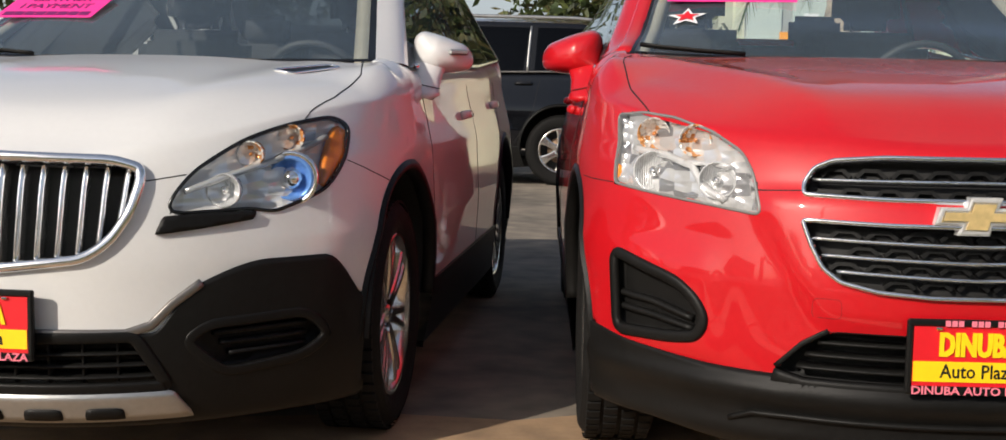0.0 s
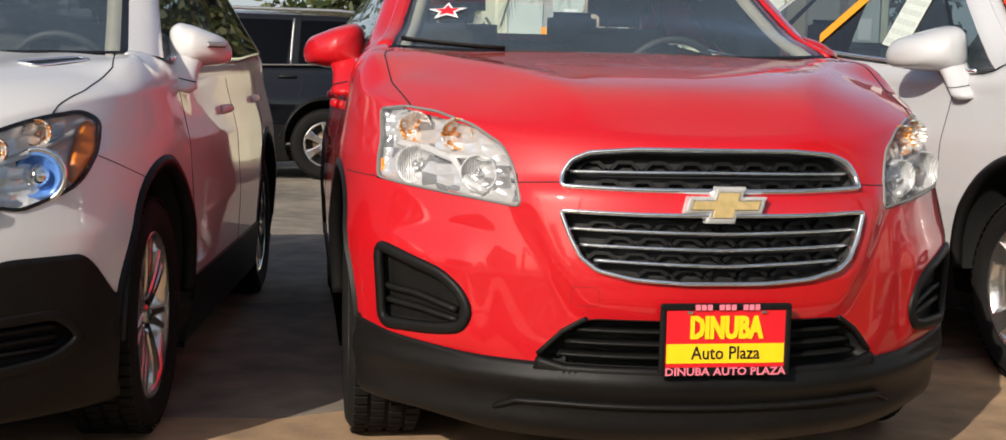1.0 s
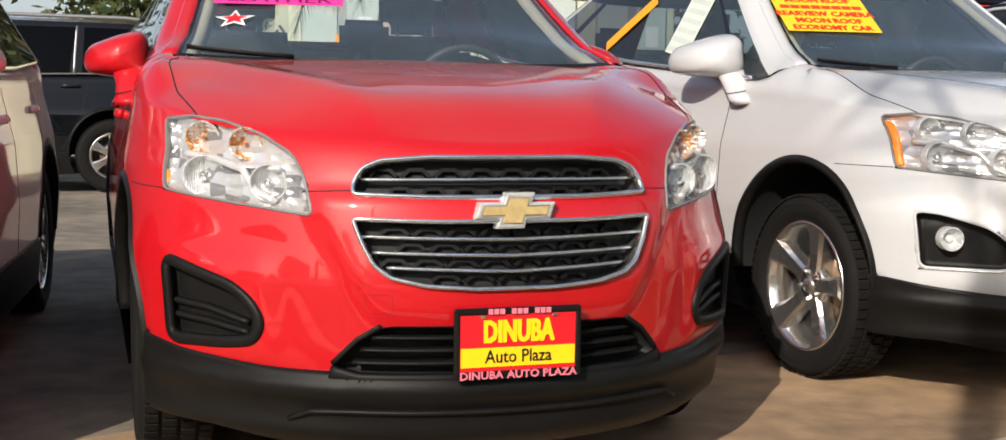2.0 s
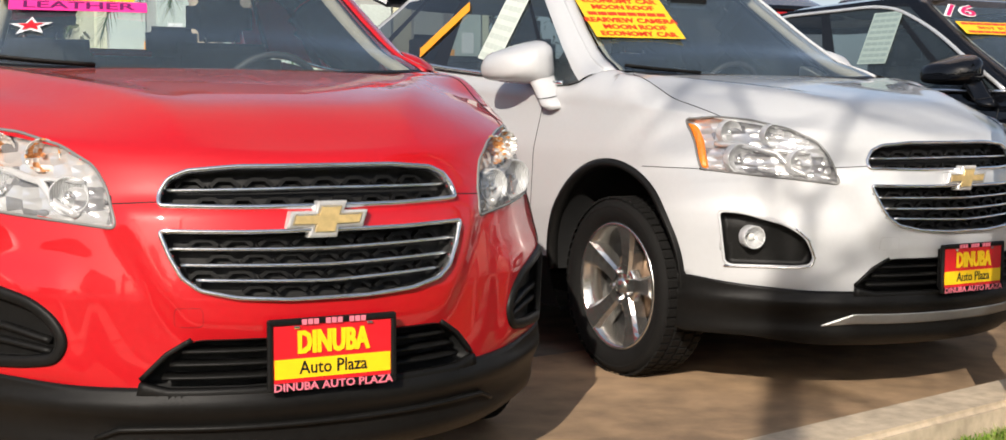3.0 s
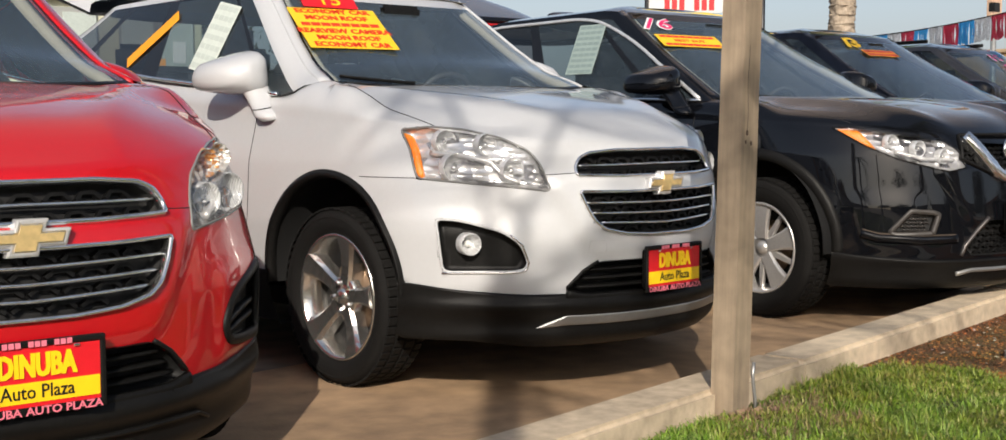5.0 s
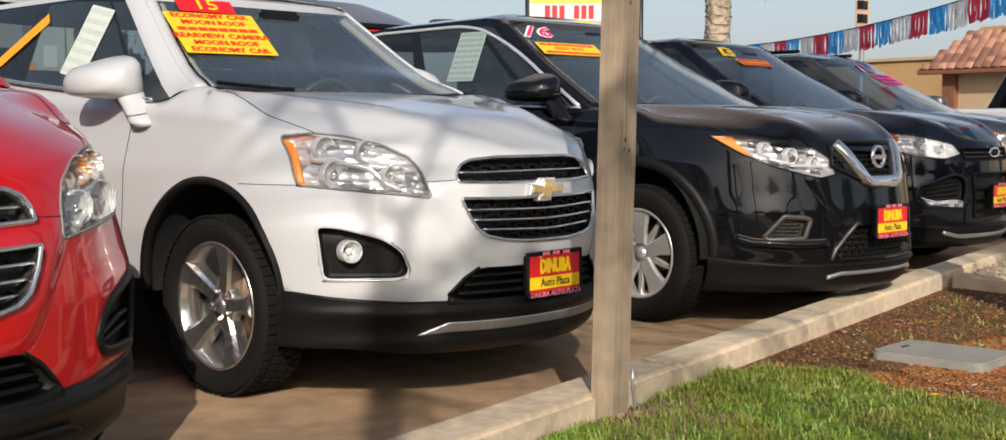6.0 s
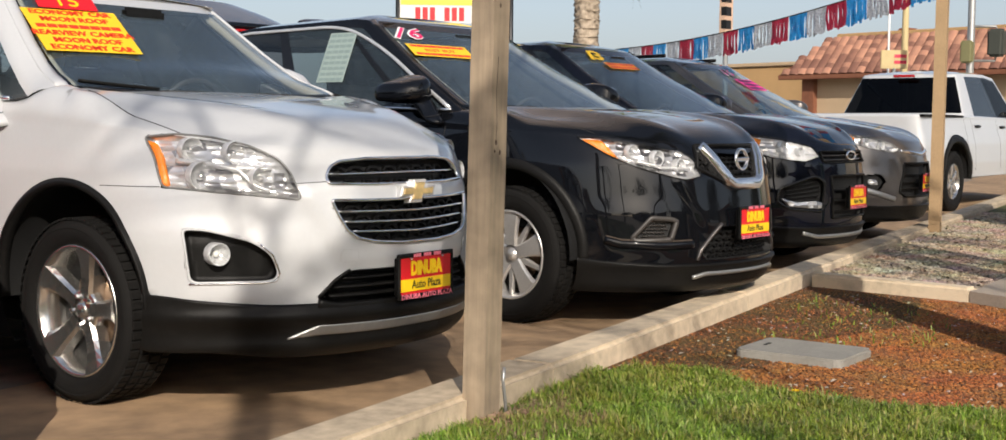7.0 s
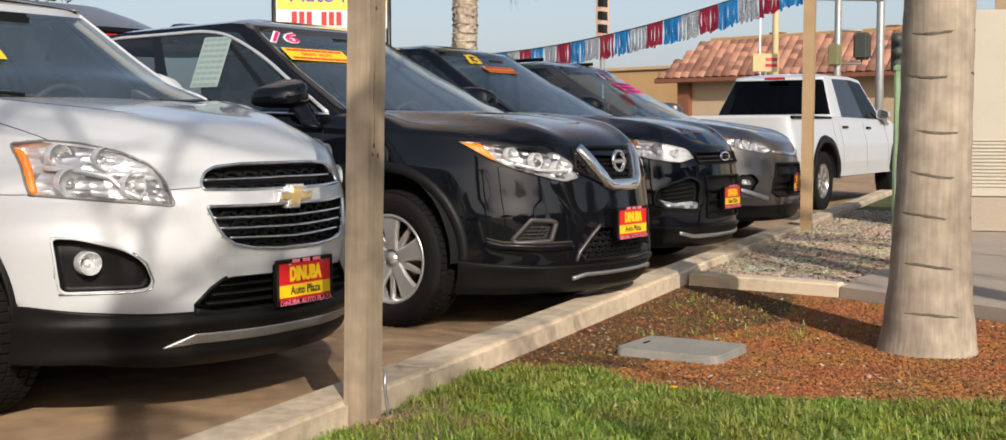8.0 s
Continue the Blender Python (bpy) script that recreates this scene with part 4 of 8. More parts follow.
def lamp(B, car, poly, sign, bowls, amber=None, bars=(), depth=0.03, name="headlight", house=None, rim_w=0.0034):
    """A headlamp: recessed bright housing, bowls, bulbs and a clear lens set flush with the wing."""
    hv, hf, rim = patch2d(rounded(poly, 0.02), 0.016)
    V = B.wall(hv[:, 0] * sign, hv[:, 1], -depth + 0 * hv[:, 0])
    rimset = {v for e in rim for v in e}
    P0 = B.wall(hv[:, 0] * sign, hv[:, 1], -0.004 + 0 * hv[:, 0])
    for i in rimset:
        V[i] = P0[i]
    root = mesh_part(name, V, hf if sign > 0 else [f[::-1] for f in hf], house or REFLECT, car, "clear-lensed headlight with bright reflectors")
    for s0, z0, r, kind in bowls:
        c, nrm = B.wall(s0 * sign, z0, np.array(-0.010)), -B.normal(s0 * sign, z0)
        ax = Vector((0.25 * float(nrm[0]) * -1, -1, 0.0)).normalized()
        m = Matrix.Translation(Vector(c)) @ ax.to_track_quat("X", "Z").to_matrix().to_4x4()
        v_, f_ = lathe([(r * 1.03, -0.03), (r * 1.02, 0.004), (r * 0.97, 0.006), (r * 0.86, -0.006), (r * 0.62, -0.020), (r * 0.34, -0.029), (0.006, -0.033)], 36)
        mesh_part("reflector_bowl", [m @ Vector(p) for p in v_], f_, BLUEL if kind == "blue" else TURNDISH if kind == "amber" else DISH, root)
        if kind == "blue":
            v_, f_ = lathe([(0.0, 0.018), (r * 0.3, 0.014), (r * 0.5, 0.0), (r * 0.52, -0.024)], 30)
            mesh_part("projector_lens", [m @ Vector(p) for p in v_], f_, CHROME, root)
            v_, f_ = lathe([(r * 1.30, -0.02), (r * 1.30, 0.006), (r * 1.22, 0.010), (r * 1.04, 0.004), (r * 1.02, -0.02)], 40)
            mesh_part("projector_ring", [m @ Vector(p) for p in v_], f_, CHROME, root)
        else:
            k = 0.55 if kind == "amber" else 1.0
            v_, f_ = lathe([(0.0, 0.0), (r * 0.2 * k, -0.003), (r * 0.28 * k, -0.012), (r * 0.24 * k, -0.034)], 20)
            mesh_part("bulb", [m @ Vector(p) for p in v_], f_, AMBERD if kind == "amber" else CHROME, root)
    for line, w in bars:
        mesh_part("lamp_divider", *wall_line(B, line, bar_prof(w * 1.3, 0.014), -0.014, sign=sign), BRIGHT, root)
    if amber:
        mesh_part("side_marker", *wall_patch(B, amber, -0.006, 0.02, 0.012, 0.008, sign), AMBER, root)
    lens = mesh_part("lens", *wall_patch(B, poly, 0.004, 0.012, 0.014, 0.02, sign), CLEAR, root)
    lens.visible_shadow = False
    P = rounded(poly, 0.02)
    mesh_part("lamp_rim", *wall_line(B, P, [(-rim_w, -0.012), (-rim_w, 0.003), (0.0, 0.005), (rim_w, 0.003), (rim_w, -0.012)], 0.0, True, sign), GLOSSB if house in (DARKCH, LAMPCH) else RIMD, root)
    return root


def mirrored(poly):
    return [(-s, z) for s, z in poly][::-1]


def grille(B, car, poly, bars, surround=0.0115, back=0.045, name="grille", bar_mat=None, bar_w=0.009, mesh_rows=0, chrome=True, honey=None):
    """A grille: dark recessed back, cross bars, bright surround."""
    root = mesh_part(name, *wall_patch(B, poly, -back, -back - 0.004, 0.02, 0.0), DARK, car)
    P = rounded(poly, 0.012)
    if surround:
        mesh_part("grille_surround", *wall_line(B, P, bar_prof(surround, 0.014), 0.0, True), CHROME if chrome else PLASTIC, root)
    for line in bars:
        mesh_part("grille_bar", *wall_line(B, line, bar_prof(bar_w, 0.012), -0.014), bar_mat or CHROME, root)
    if honey:
        s0, s1, z0, z1, ds, dz = honey
        cells = []
        rows = int(round((z1 - z0) / dz))
        for j in range(rows + 1):
            zz = z0 + j * dz
            for i in range(int((s1 - s0) / ds) + 1):
                sc = s0 + (i + 0.5 * (j % 2)) * ds
                L = [(sc - ds * 0.42, zz - dz * 0.18), (sc - ds * 0.2, zz + dz * 0.2), (sc + ds * 0.2, zz + dz * 0.2), (sc + ds * 0.42, zz - dz * 0.18)]
                if all(inside(np.array(poly), np.array([p[0]]), np.array([p[1]]))[0] for p in L):
                    cells.append(wall_line(B, L, [(-0.005, -0.02), (-0.005, 0.008), (0.005, 0.008), (0.005, -0.02)], -back + 0.012, step=0.05))
        if cells:
            mesh_part("grille_mesh", *cat(*cells), MESHB, root, smooth=False)
    return root


def shut_lines(B, car, lines):
    """Gaps between panels, as thin dark grooves on the flank."""
    out = [wall_line(B, [(B.s_of_v(v), z) for v, z in ln], [(-0.002, -0.004), (-0.002, 0.001), (0.002, 0.001), (0.002, -0.004)], sign=sg, step=0.03) for ln in lines for sg in (1, -1)]
    for one in out:
        mesh_part("panel_gap", *one, SEAM, car)


def hood_lines(B, car, lines, w=0.0034, material=None, name="bonnet_gap"):
    out = []
    for ln in lines:
        P = dense(ln, 0.03, False)
        for sg in (1, -1):
            z = B.top(P[:, 0] * sg, P[:, 1])
            out.append(sweep(np.c_[P[:, 0] * sg, P[:, 1], z], [(0, 0, 1)] * len(P), [(-w / 2, -0.004), (-w / 2, 0.0015), (w / 2, 0.0015), (w / 2, -0.004)]))
    for one in out:
        mesh_part(name, *one, material or SEAM, car)


def handles(B, car, spots, material):
    for v, z in spots:
        for sg in (1, -1):
            P = [B.wall(B.s_of_v(v + d) * sg, z, np.array(o)) for d, o in ((-0.095, 0.002), (-0.08, 0.018), (0, 0.023), (0.08, 0.018), (0.095, 0.002))]
            mesh_part("door_handle", *sweep(P, [B.normal(B.s_of_v(v) * sg, z)] * 5, [(1.5 * a, 0.7 * b) for a, b in rod(0.011)]), material, car)


def wipers(B, car):
    out = []
    for a, b, h0, h1 in ((-0.63, -0.28, 0.03, 0.004),):
        P = [B.glasshouse(a + (b - a) * t, h0 + (h1 - h0) * t, np.array(0.018)) for t in np.linspace(0, 1, 10)]
        out.append(sweep(P, [(0, -0.7, 0.7)] * 10, [(-0.005, -0.006), (-0.002, 0.007), (0.002, 0.007), (0.005, -0.006)]))
    for one in out:
        mesh_part("wiper", *one, PLASTIC, car)
    P = [B.glasshouse(sx, 0.0, np.array(0.006)) + np.array((0, -0.012, 0.0)) for sx in np.linspace(-0.60, 0.60, 40)]
    mesh_part("cowl_panel", *sweep(P, [(0, -0.6, 0.8)] * 40, [(-0.009, -0.03), (-0.009, -0.004), (0.008, 0.0), (0.008, -0.03)]), PLASTIC, car)


def vehicle(B, name, m, label, category, paint, holes=(), style="five", rim=0.2425, tyre=0.347, twidth=0.215, side_mats=None, rear_mat=None, pillar=None, arch_mat=None, arch_r=0.062, arch_w=0.024, clad=None, group="", fl=True, mirror_mat=None, seats=True, lift=0.0):
    car = thing(name, m, label, category, group)
    car["half"] = B.W * 0.962
    axles = (B.axle, B.axle + B.base)
    ar = tyre + arch_r
    (V, F), (V2, F2) = body_mesh(B, holes, [(v, tyre + 0.042, ar) for v in axles])
    body = mesh_part("body", V, F, paint, car)
    from_tree = BVH.FromPolygons([Vector(p) for p in V], [tuple(map(int, f)) for f in F])
    def top(u, v):
        out = []
        for a, b in zip(np.atleast_1d(u), np.atleast_1d(v)):
            hit = from_tree.ray_cast(Vector((float(a), float(b), 3.0)), Vector((0, 0, -1)))
            out.append(hit[0][2] if hit[0] else float(B.hood(a, b)))
        return np.array(out)
    B.top = top
    mesh_part("lower_cladding", V2, F2, clad or PLASTIC, car)
    for v in axles:
        for sg in (1, -1):
            wheel(tyre, rim, twidth, style, car, v, tyre - lift, sg)
            arch(B, car, v, tyre + 0.042, ar, sg, arch_mat, arch_w)
    pan = box(0, B.L / 2 + 0.1, B.zb + 0.04, 2 * B.W - 0.7, B.L - 1.0, 0.12, 0.03)
    mesh_part("underbody", *pan, DARK, car, smooth=False)
    cabin(B, car, paint, pillar or GLOSSB, side_mats or [SGLASS, TGLASS, TGLASS], None if rear_mat == "open" else rear_mat or TGLASS)
    if seats:
        interior(B, car)
    wipers(B, car)
    for sg in (1, -1):
        mirror(B, car, sg, mirror_mat or paint, *B.mirror_at)
    return car


# ---- vehicle specifications, in metres ----
def trax_shell(white=False):
    return Shell(rise=0.028, flare=0.05, cheek=0.017, chin=0.026, fold=0.16, L=4.25, W=0.8875, A=1.0, n=2.2, axle=0.95, base=2.555, zb=0.19,
        side=[(0.15, 0.955), (0.35, 0.985), (0.6, 1.0), (0.85, 0.985), (1.0, 0.955), (1.15, 0.93)],
        nose=[(0.15, 0.12), (0.22, 0.05), (0.34, 0.01), (0.45, 0.0), (0.58, 0.0), (0.70, 0.015), (0.80, 0.035), (0.90, 0.075), (1.0, 0.16)],
        zs=[(0, 0.915), (0.45, 0.92), (0.8, 0.965), (1.1, 1.0), (1.6, 1.02), (3.5, 1.10), (5.6, 1.14)],
        zc=[(0, 0.50), (0.30, 0.50), (0.44, 0.385), (0.55, 0.385), (0.80, 0.40), (1.05, 0.425), (1.5, 0.40), (5.6, 0.40)],
        bonnet=[(0.0, 0.90), (0.1, 0.952), (0.25, 1.026), (0.30, 1.044), (0.5, 1.085), (0.8, 1.126), (1.1, 1.158)], cowl=1.02, drop=0.05, round=0.22, crease=0.0,
        roof0=1.70, tail0=4.12, roof1=3.52, Wg=(0.80, 0.60), belt=[(1.0, 1.135), (1.06, 1.145), (1.13, 1.157), (1.20, 1.148), (1.28, 1.118), (1.36, 1.104), (1.5, 1.108), (1.77, 1.133), (2.45, 1.19), (3.0, 1.25), (4.2, 1.32)],
        roofline=[(1.5, 1.555), (1.8, 1.585), (2.3, 1.615), (3.2, 1.60), (3.9, 1.54)], ws_edge=0.70, Ag=0.22,
        panes=[(0.012, 0.088), (0.105, 0.47), (0.53, 0.79), (0.83, 0.98)], mirror_at=(1.60, 1.18))


def encore_shell():
    return Shell(strip=False, flare=0.05, L=4.28, W=0.887, A=1.02, n=2.15, axle=0.94, base=2.555, zb=0.19,
        side=[(0.15, 0.955), (0.35, 0.985), (0.6, 1.0), (0.85, 0.985), (1.0, 0.955), (1.15, 0.93)],
        nose=[(0.15, 0.12), (0.22, 0.05), (0.34, 0.01), (0.45, 0.0), (0.58, 0.0), (0.70, 0.012), (0.80, 0.03), (0.90, 0.08), (1.0, 0.18)],
        zs=[(0, 0.84), (0.45, 0.87), (0.8, 0.945), (1.1, 0.985), (1.6, 1.0), (3.5, 1.06), (5.6, 1.06)],
        zc=[(0, 0.44), (0.42, 0.43), (0.52, 0.54), (0.72, 0.60), (0.86, 0.60), (1.03, 0.46), (1.5, 0.40), (5.6, 0.40)],
        bonnet=[(0.0, 0.84), (0.1, 0.89), (0.25, 0.97), (0.5, 1.04), (0.8, 1.09), (1.1, 1.13)], cowl=1.03, drop=0.06, round=0.24, crease=0.012,
        roof0=1.88, tail0=4.12, roof1=3.80, Wg=(0.80, 0.60), belt=[(1.0, 1.10), (1.08, 1.112), (1.16, 1.118), (1.26, 1.108), (1.40, 1.098), (3.0, 1.13), (4.2, 1.20)],
        roofline=[(1.7, 1.575), (2.3, 1.615), (3.2, 1.60), (3.9, 1.54)], ws_edge=0.70, Ag=0.22,
        panes=[(0.012, 0.095), (0.115, 0.47), (0.53, 0.79), (0.83, 0.98)], mirror_at=(1.56, 1.155))


def rogue_shell():
    return Shell(cheek=0.012, chin=0.018, L=4.63, W=0.92, A=1.05, n=2.2, axle=0.94, base=2.706, zb=0.2,
        side=[(0.15, 0.95), (0.35, 0.985), (0.6, 1.0), (0.85, 0.985), (1.0, 0.955), (1.15, 0.92)],
        nose=[(0.15, 0.15), (0.22, 0.06), (0.30, 0.01), (0.40, 0.0), (0.55, 0.01), (0.70, 0.03), (0.85, 0.06), (0.95, 0.12), (1.05, 0.25)],
        zs=[(0, 0.90), (0.45, 0.92), (0.8, 0.97), (1.1, 1.0), (1.6, 1.02), (3.5, 1.08), (6.0, 1.08)],
        zc=[(0, 0.34), (0.5, 0.34), (0.9, 0.36), (1.1, 0.38), (6.0, 0.38)],
        bonnet=[(0.0, 0.90), (0.1, 0.955), (0.25, 1.03), (0.5, 1.09), (0.8, 1.13), (1.15, 1.155)], cowl=1.14, drop=0.09, round=0.22, crease=0.03,
        roof0=2.14, tail0=4.48, roof1=4.15, Wg=(0.82, 0.60), belt=[(1.0, 1.13), (1.4, 1.12), (3.0, 1.155), (4.6, 1.22)],
        roofline=[(1.8, 1.62), (2.4, 1.685), (3.4, 1.67), (4.3, 1.59)], ws_edge=0.76, Ag=0.24,
        panes=[(0.02, 0.10), (0.13, 0.46), (0.51, 0.80), (0.84, 0.97)], mirror_at=(1.66, 1.235, 1.25, 0.92))


# ---- ground, kerb, planting ----
KD = Vector((1.0, 0.201, 0)).normalized()       # the kerb runs along the row of cars
KN = Vector((-KD.y, KD.x, 0))                   # towards the cars
K0 = Vector((2.70, 2.73, 0))                    # on the kerb's planting side


def kerb_point(a, b, z=0.0):
    return K0 + KD * a + KN * b + Vector((0, 0, z))


ASPHALT = mat("worn_lot_asphalt", (0.235, 0.195, 0.148), 0.92, 0, 0, 0.25, 0.7, 0.06, 140, two=(0.115, 0.098, 0.08), fine=5)
APRON = mat("dusty_concrete_apron", (0.42, 0.275, 0.155), 0.92, 0, 0, 0.16, 1.1, 0.2, 60, two=(0.25, 0.165, 0.098), fine=7)
CONCRETE = mat("old_kerb_concrete", (0.62, 0.505, 0.36), 0.9, 0, 0, 0.14, 2.2, 0.25, 60, two=(0.46, 0.37, 0.26), fine=18, rand=0.25)
SOIL = mat("mulch_soil", (0.20, 0.085, 0.035), 0.95, 0, 0, 0.5, 2.5, 0.9, 60, two=(0.10, 0.055, 0.03))
TURF = mat("turf_soil", (0.075, 0.085, 0.02), 0.95, 0, 0, 0.5, 3.0, 0.8, 60, two=(0.06, 0.05, 0.02))
GRIT = mat("gravel_bed", (0.26, 0.215, 0.165), 0.95, 0, 0, 0.4, 20, 0.9, 60)
PAVE = mat("pavement_concrete", (0.40, 0.33, 0.26), 0.9, 0, 0, 0.12, 1.2, 0.3, 120)


def sheet(name, poly, z, material, label, category, thick=0.3, group=""):
    bm = bmesh.new()
    vs = [bm.verts.new((x, y, z)) for x, y in poly]
    f = bm.faces.new(vs)
    if thick:
        r = bmesh.ops.extrude_face_region(bm, geom=[f])
        bmesh.ops.translate(bm, verts=[v for v in r["geom"] if isinstance(v, bmesh.types.BMVert)], vec=(0, 0, -thick))
    ob = part(name, bm, material)
    return tagged(ob, label, category, group, "structure")


sheet("ground", [(-400, -400), (400, -400), (400, 400), (-400, 400)], 0.0, ASPHALT, "worn brownish asphalt of the car lot with fine cracks", "ground", 0)
def kp(a, b):
    p = kerb_point(a, b)
    return p.x, p.y
ZL = 0.055
sheet("planting_bed", [kp(-6, -0.004), (7.44, 3.68), (7.37, 2.64), (6.9, 1.6), (6.4, -1.5), kp(3, -6), kp(-6, -6)], ZL - 0.01, SOIL, "reddish bark mulch and bare soil in the planting bed", "mulch bed", 0.1)
LAWN = [kp(-6, -0.01), kp(1.55, -0.02), (4.42, 2.95), (4.5, 2.69), (4.33, 2.34), (4.33, 1.94), (4.52, 1.53), (4.8, 1.1), (5.2, 0.2), (5.4, -1.2), kp(2.5, -6), kp(-6, -6)]
sheet("lawn", LAWN, ZL, TURF, "soil under the mown green lawn", "lawn", 0.1)
GRAVEL = [(7.53, 3.68), (14.6, 5.10), (14.6, 3.95), (8.7, 2.78), (7.50, 2.66)]
sheet("gravel_bed", GRAVEL, 0.08, GRIT, "bed of grey and tan gravel", "gravel bed", 0.1)
sheet("pavement", [(7.375, 2.645), (7.52, 2.655), (8.7, 2.775), (14.62, 3.945), (60, 12.5), (60, -30), (7.5, -30), (6.6, -1.0), (6.95, 1.6)], 0.11, PAVE, "pale concrete pavement beside the gravel", "pavement", 0.2)
sheet("verge", [(14.62, 3.96), (14.62, 5.10), (60, 14.0), (60, 12.52)], 0.09, TURF, "strip of green verge beyond the gravel", "verge", 0.1)


def kerb_block(a0, a1, b0, b1, name="kerb_block", z1=0.14):
    bm = bmesh.new()
    P = [kerb_point(a0 + 0.004, b0), kerb_point(a1 - 0.004, b0), kerb_point(a1 - 0.004, b1), kerb_point(a0 + 0.004, b1)]
    lo = [bm.verts.new((p.x, p.y, -0.05)) for p in P]
    hi = [bm.verts.new((p.x, p.y, z1 + random.uniform(-0.003, 0.003))) for p in P]
    bm.faces.new(lo[::-1])
    bm.faces.new(hi)
    for i in range(4):
        bm.faces.new((lo[i], lo[(i + 1) % 4], hi[(i + 1) % 4], hi[i]))
    bmesh.ops.bevel(bm, geom=[e for e in bm.edges if all(v.co.z > 0.1 for v in e.verts)], offset=0.018, segments=3, affect="EDGES")
    return bm


rng = random.Random(4)
edge = [kp(-6 + i * 0.4, 1.85 + rng.uniform(-0.12, 0.12)) for i in range(91)]
sheet("apron", [kp(30, 0.19), *edge[::-1], kp(-6, 0.19)], 0.004, APRON, "dusty tan concrete apron with dark streaks beside the kerb", "apron", 0)
kerb = thing("kerb", Matrix(), "weathered tan concrete kerb along the car lot", "kerb", kind="structure")
a = -6.0
while a < 30:
    n = 2.4
    ob = part("kerb_stone", kerb_block(a, a + n, 0.0, 0.2), CONCRETE, kerb)
    a += n
def cross_kerb(p, q, w, z1):
    """A kerb stone from p to q, w deep."""
    p, q = Vector((*p, 0)), Vector((*q, 0))
    d = (q - p).normalized()
    n = Vector((-d.y, d.x, 0)) * w
    bm = bmesh.new()
    P = [p + d * 0.004, q - d * 0.004, q - d * 0.004 + n, p + d * 0.004 + n]
    lo = [bm.verts.new((v.x, v.y, -0.05)) for v in P]
    hi = [bm.verts.new((v.x, v.y, z1)) for v in P]
    bm.faces.new(lo[::-1])
    bm.faces.new(hi)
    for i in range(4):
        bm.faces.new((lo[i], lo[(i + 1) % 4], hi[(i + 1) % 4], hi[i]))
    bmesh.ops.bevel(bm, geom=[g for g in bm.edges if all(v.co.z > 0.1 for v in g.verts)], offset=0.014, segments=3, affect="EDGES")
    return bm


part("kerb_stone", cross_kerb((7.42, 3.655), (7.37, 2.65), 0.13, 0.128), CONCRETE, kerb)


def blade_field(name, region, count, hmin, hmax, width, material, label, category, seed, tufts=0):
    """Many single blades, bent, in one mesh."""
    rng = np.random.default_rng(seed)
    P = np.array(region)
    x0, y0, x1, y1 = *P.min(0), *P.max(0)
    V, F = [], []
    pts = rng.uniform((x0, y0), (x1, y1), (count * 3, 2))
    pts = pts[inside(P, pts[:, 0], pts[:, 1])][:count]
    n = len(pts)
    if tufts:
        c = pts[rng.integers(0, n, tufts)]
        k = rng.integers(0, tufts, n)
        m = rng.uniform(0, 1, n) < 0.62
        near = c[k] + rng.normal(0, 0.022, (n, 2))
        pts = np.where((m & inside(P, near[:, 0], near[:, 1]))[:, None], near, pts)
        tall = np.where(m, rng.uniform(0.6, 1.4, tufts)[k], 0.8)
    else:
        tall = 1.0
    h = tall * rng.uniform(hmin, hmax, n) * (0.75 + 0.5 * (np.sin(pts[:, 0] * 5.1) * np.sin(pts[:, 1] * 4.3 + 1) * 0.5 + 0.5))
    az, lean, w = rng.uniform(0, 6.28, n), rng.uniform(0.3, 2.0, n), width * rng.uniform(0.7, 1.3, n)
    dx, dy = np.cos(az), np.sin(az)
    b = np.c_[pts, np.full(n, ZL - 0.003)]
    side = np.c_[-dy, dx, 0 * dx] * w[:, None]
    mid = b + np.c_[dx * lean * h * 0.38, dy * lean * h * 0.38, h * (0.66 - 0.14 * lean)]
    tip = b + np.c_[dx * lean * h * 0.8, dy * lean * h * 0.8, h * (1 - 0.34 * lean)]
    V = np.stack([b - side, b + side, mid + side * 0.8, mid - side * 0.8, tip], 1).reshape(-1, 3)
    k = np.arange(n)[:, None] * 5
    F = [tuple(q) for q in (k + np.array([[0, 1, 2, 3]]))] + [tuple(q) for q in (k + np.array([[3, 2, 4]]))]
    ob = mesh_part(name, V, F, material, smooth=False)
    return tagged(ob, label, category, kind="stuff")


def island_mat(name, stops, rough=0.8):
    """A tone of its own for every loose piece of one mesh."""
    m = bpy.data.materials.new(name)
    m.use_nodes = True
    N, K = m.node_tree.nodes, m.node_tree.links
    b = N["Principled BSDF"]
    g, r = N.new("ShaderNodeNewGeometry"), N.new("ShaderNodeValToRGB")
    while len(r.color_ramp.elements) < len(stops):
        r.color_ramp.elements.new(0.5)
    for i, c in enumerate(stops):
        r.color_ramp.elements[i].position = i / (len(stops) - 1)
        r.color_ramp.elements[i].color = (*c, 1)
    K.new(g.outputs["Random Per Island"], r.inputs[0])
    tc, ns, mx = N.new("ShaderNodeTexCoord"), N.new("ShaderNodeTexNoise"), N.new("ShaderNodeMix")
    mx.data_type, mx.blend_type = "RGBA", "MULTIPLY"
    mx.inputs["Factor"].default_value = 0.6
    ns.inputs["Scale"].default_value, ns.inputs["Detail"].default_value = 3.5, 5
    K.new(tc.outputs["Object"], ns.inputs["Vector"])
    K.new(r.outputs[0], mx.inputs["A"])
    K.new(ns.outputs["Color"], mx.inputs["B"])
    K.new(mx.outputs["Result"] if "Result" in mx.outputs else mx.outputs[2], b.inputs["Base Color"])
    b.inputs["Roughness"].default_value = rough
    return m


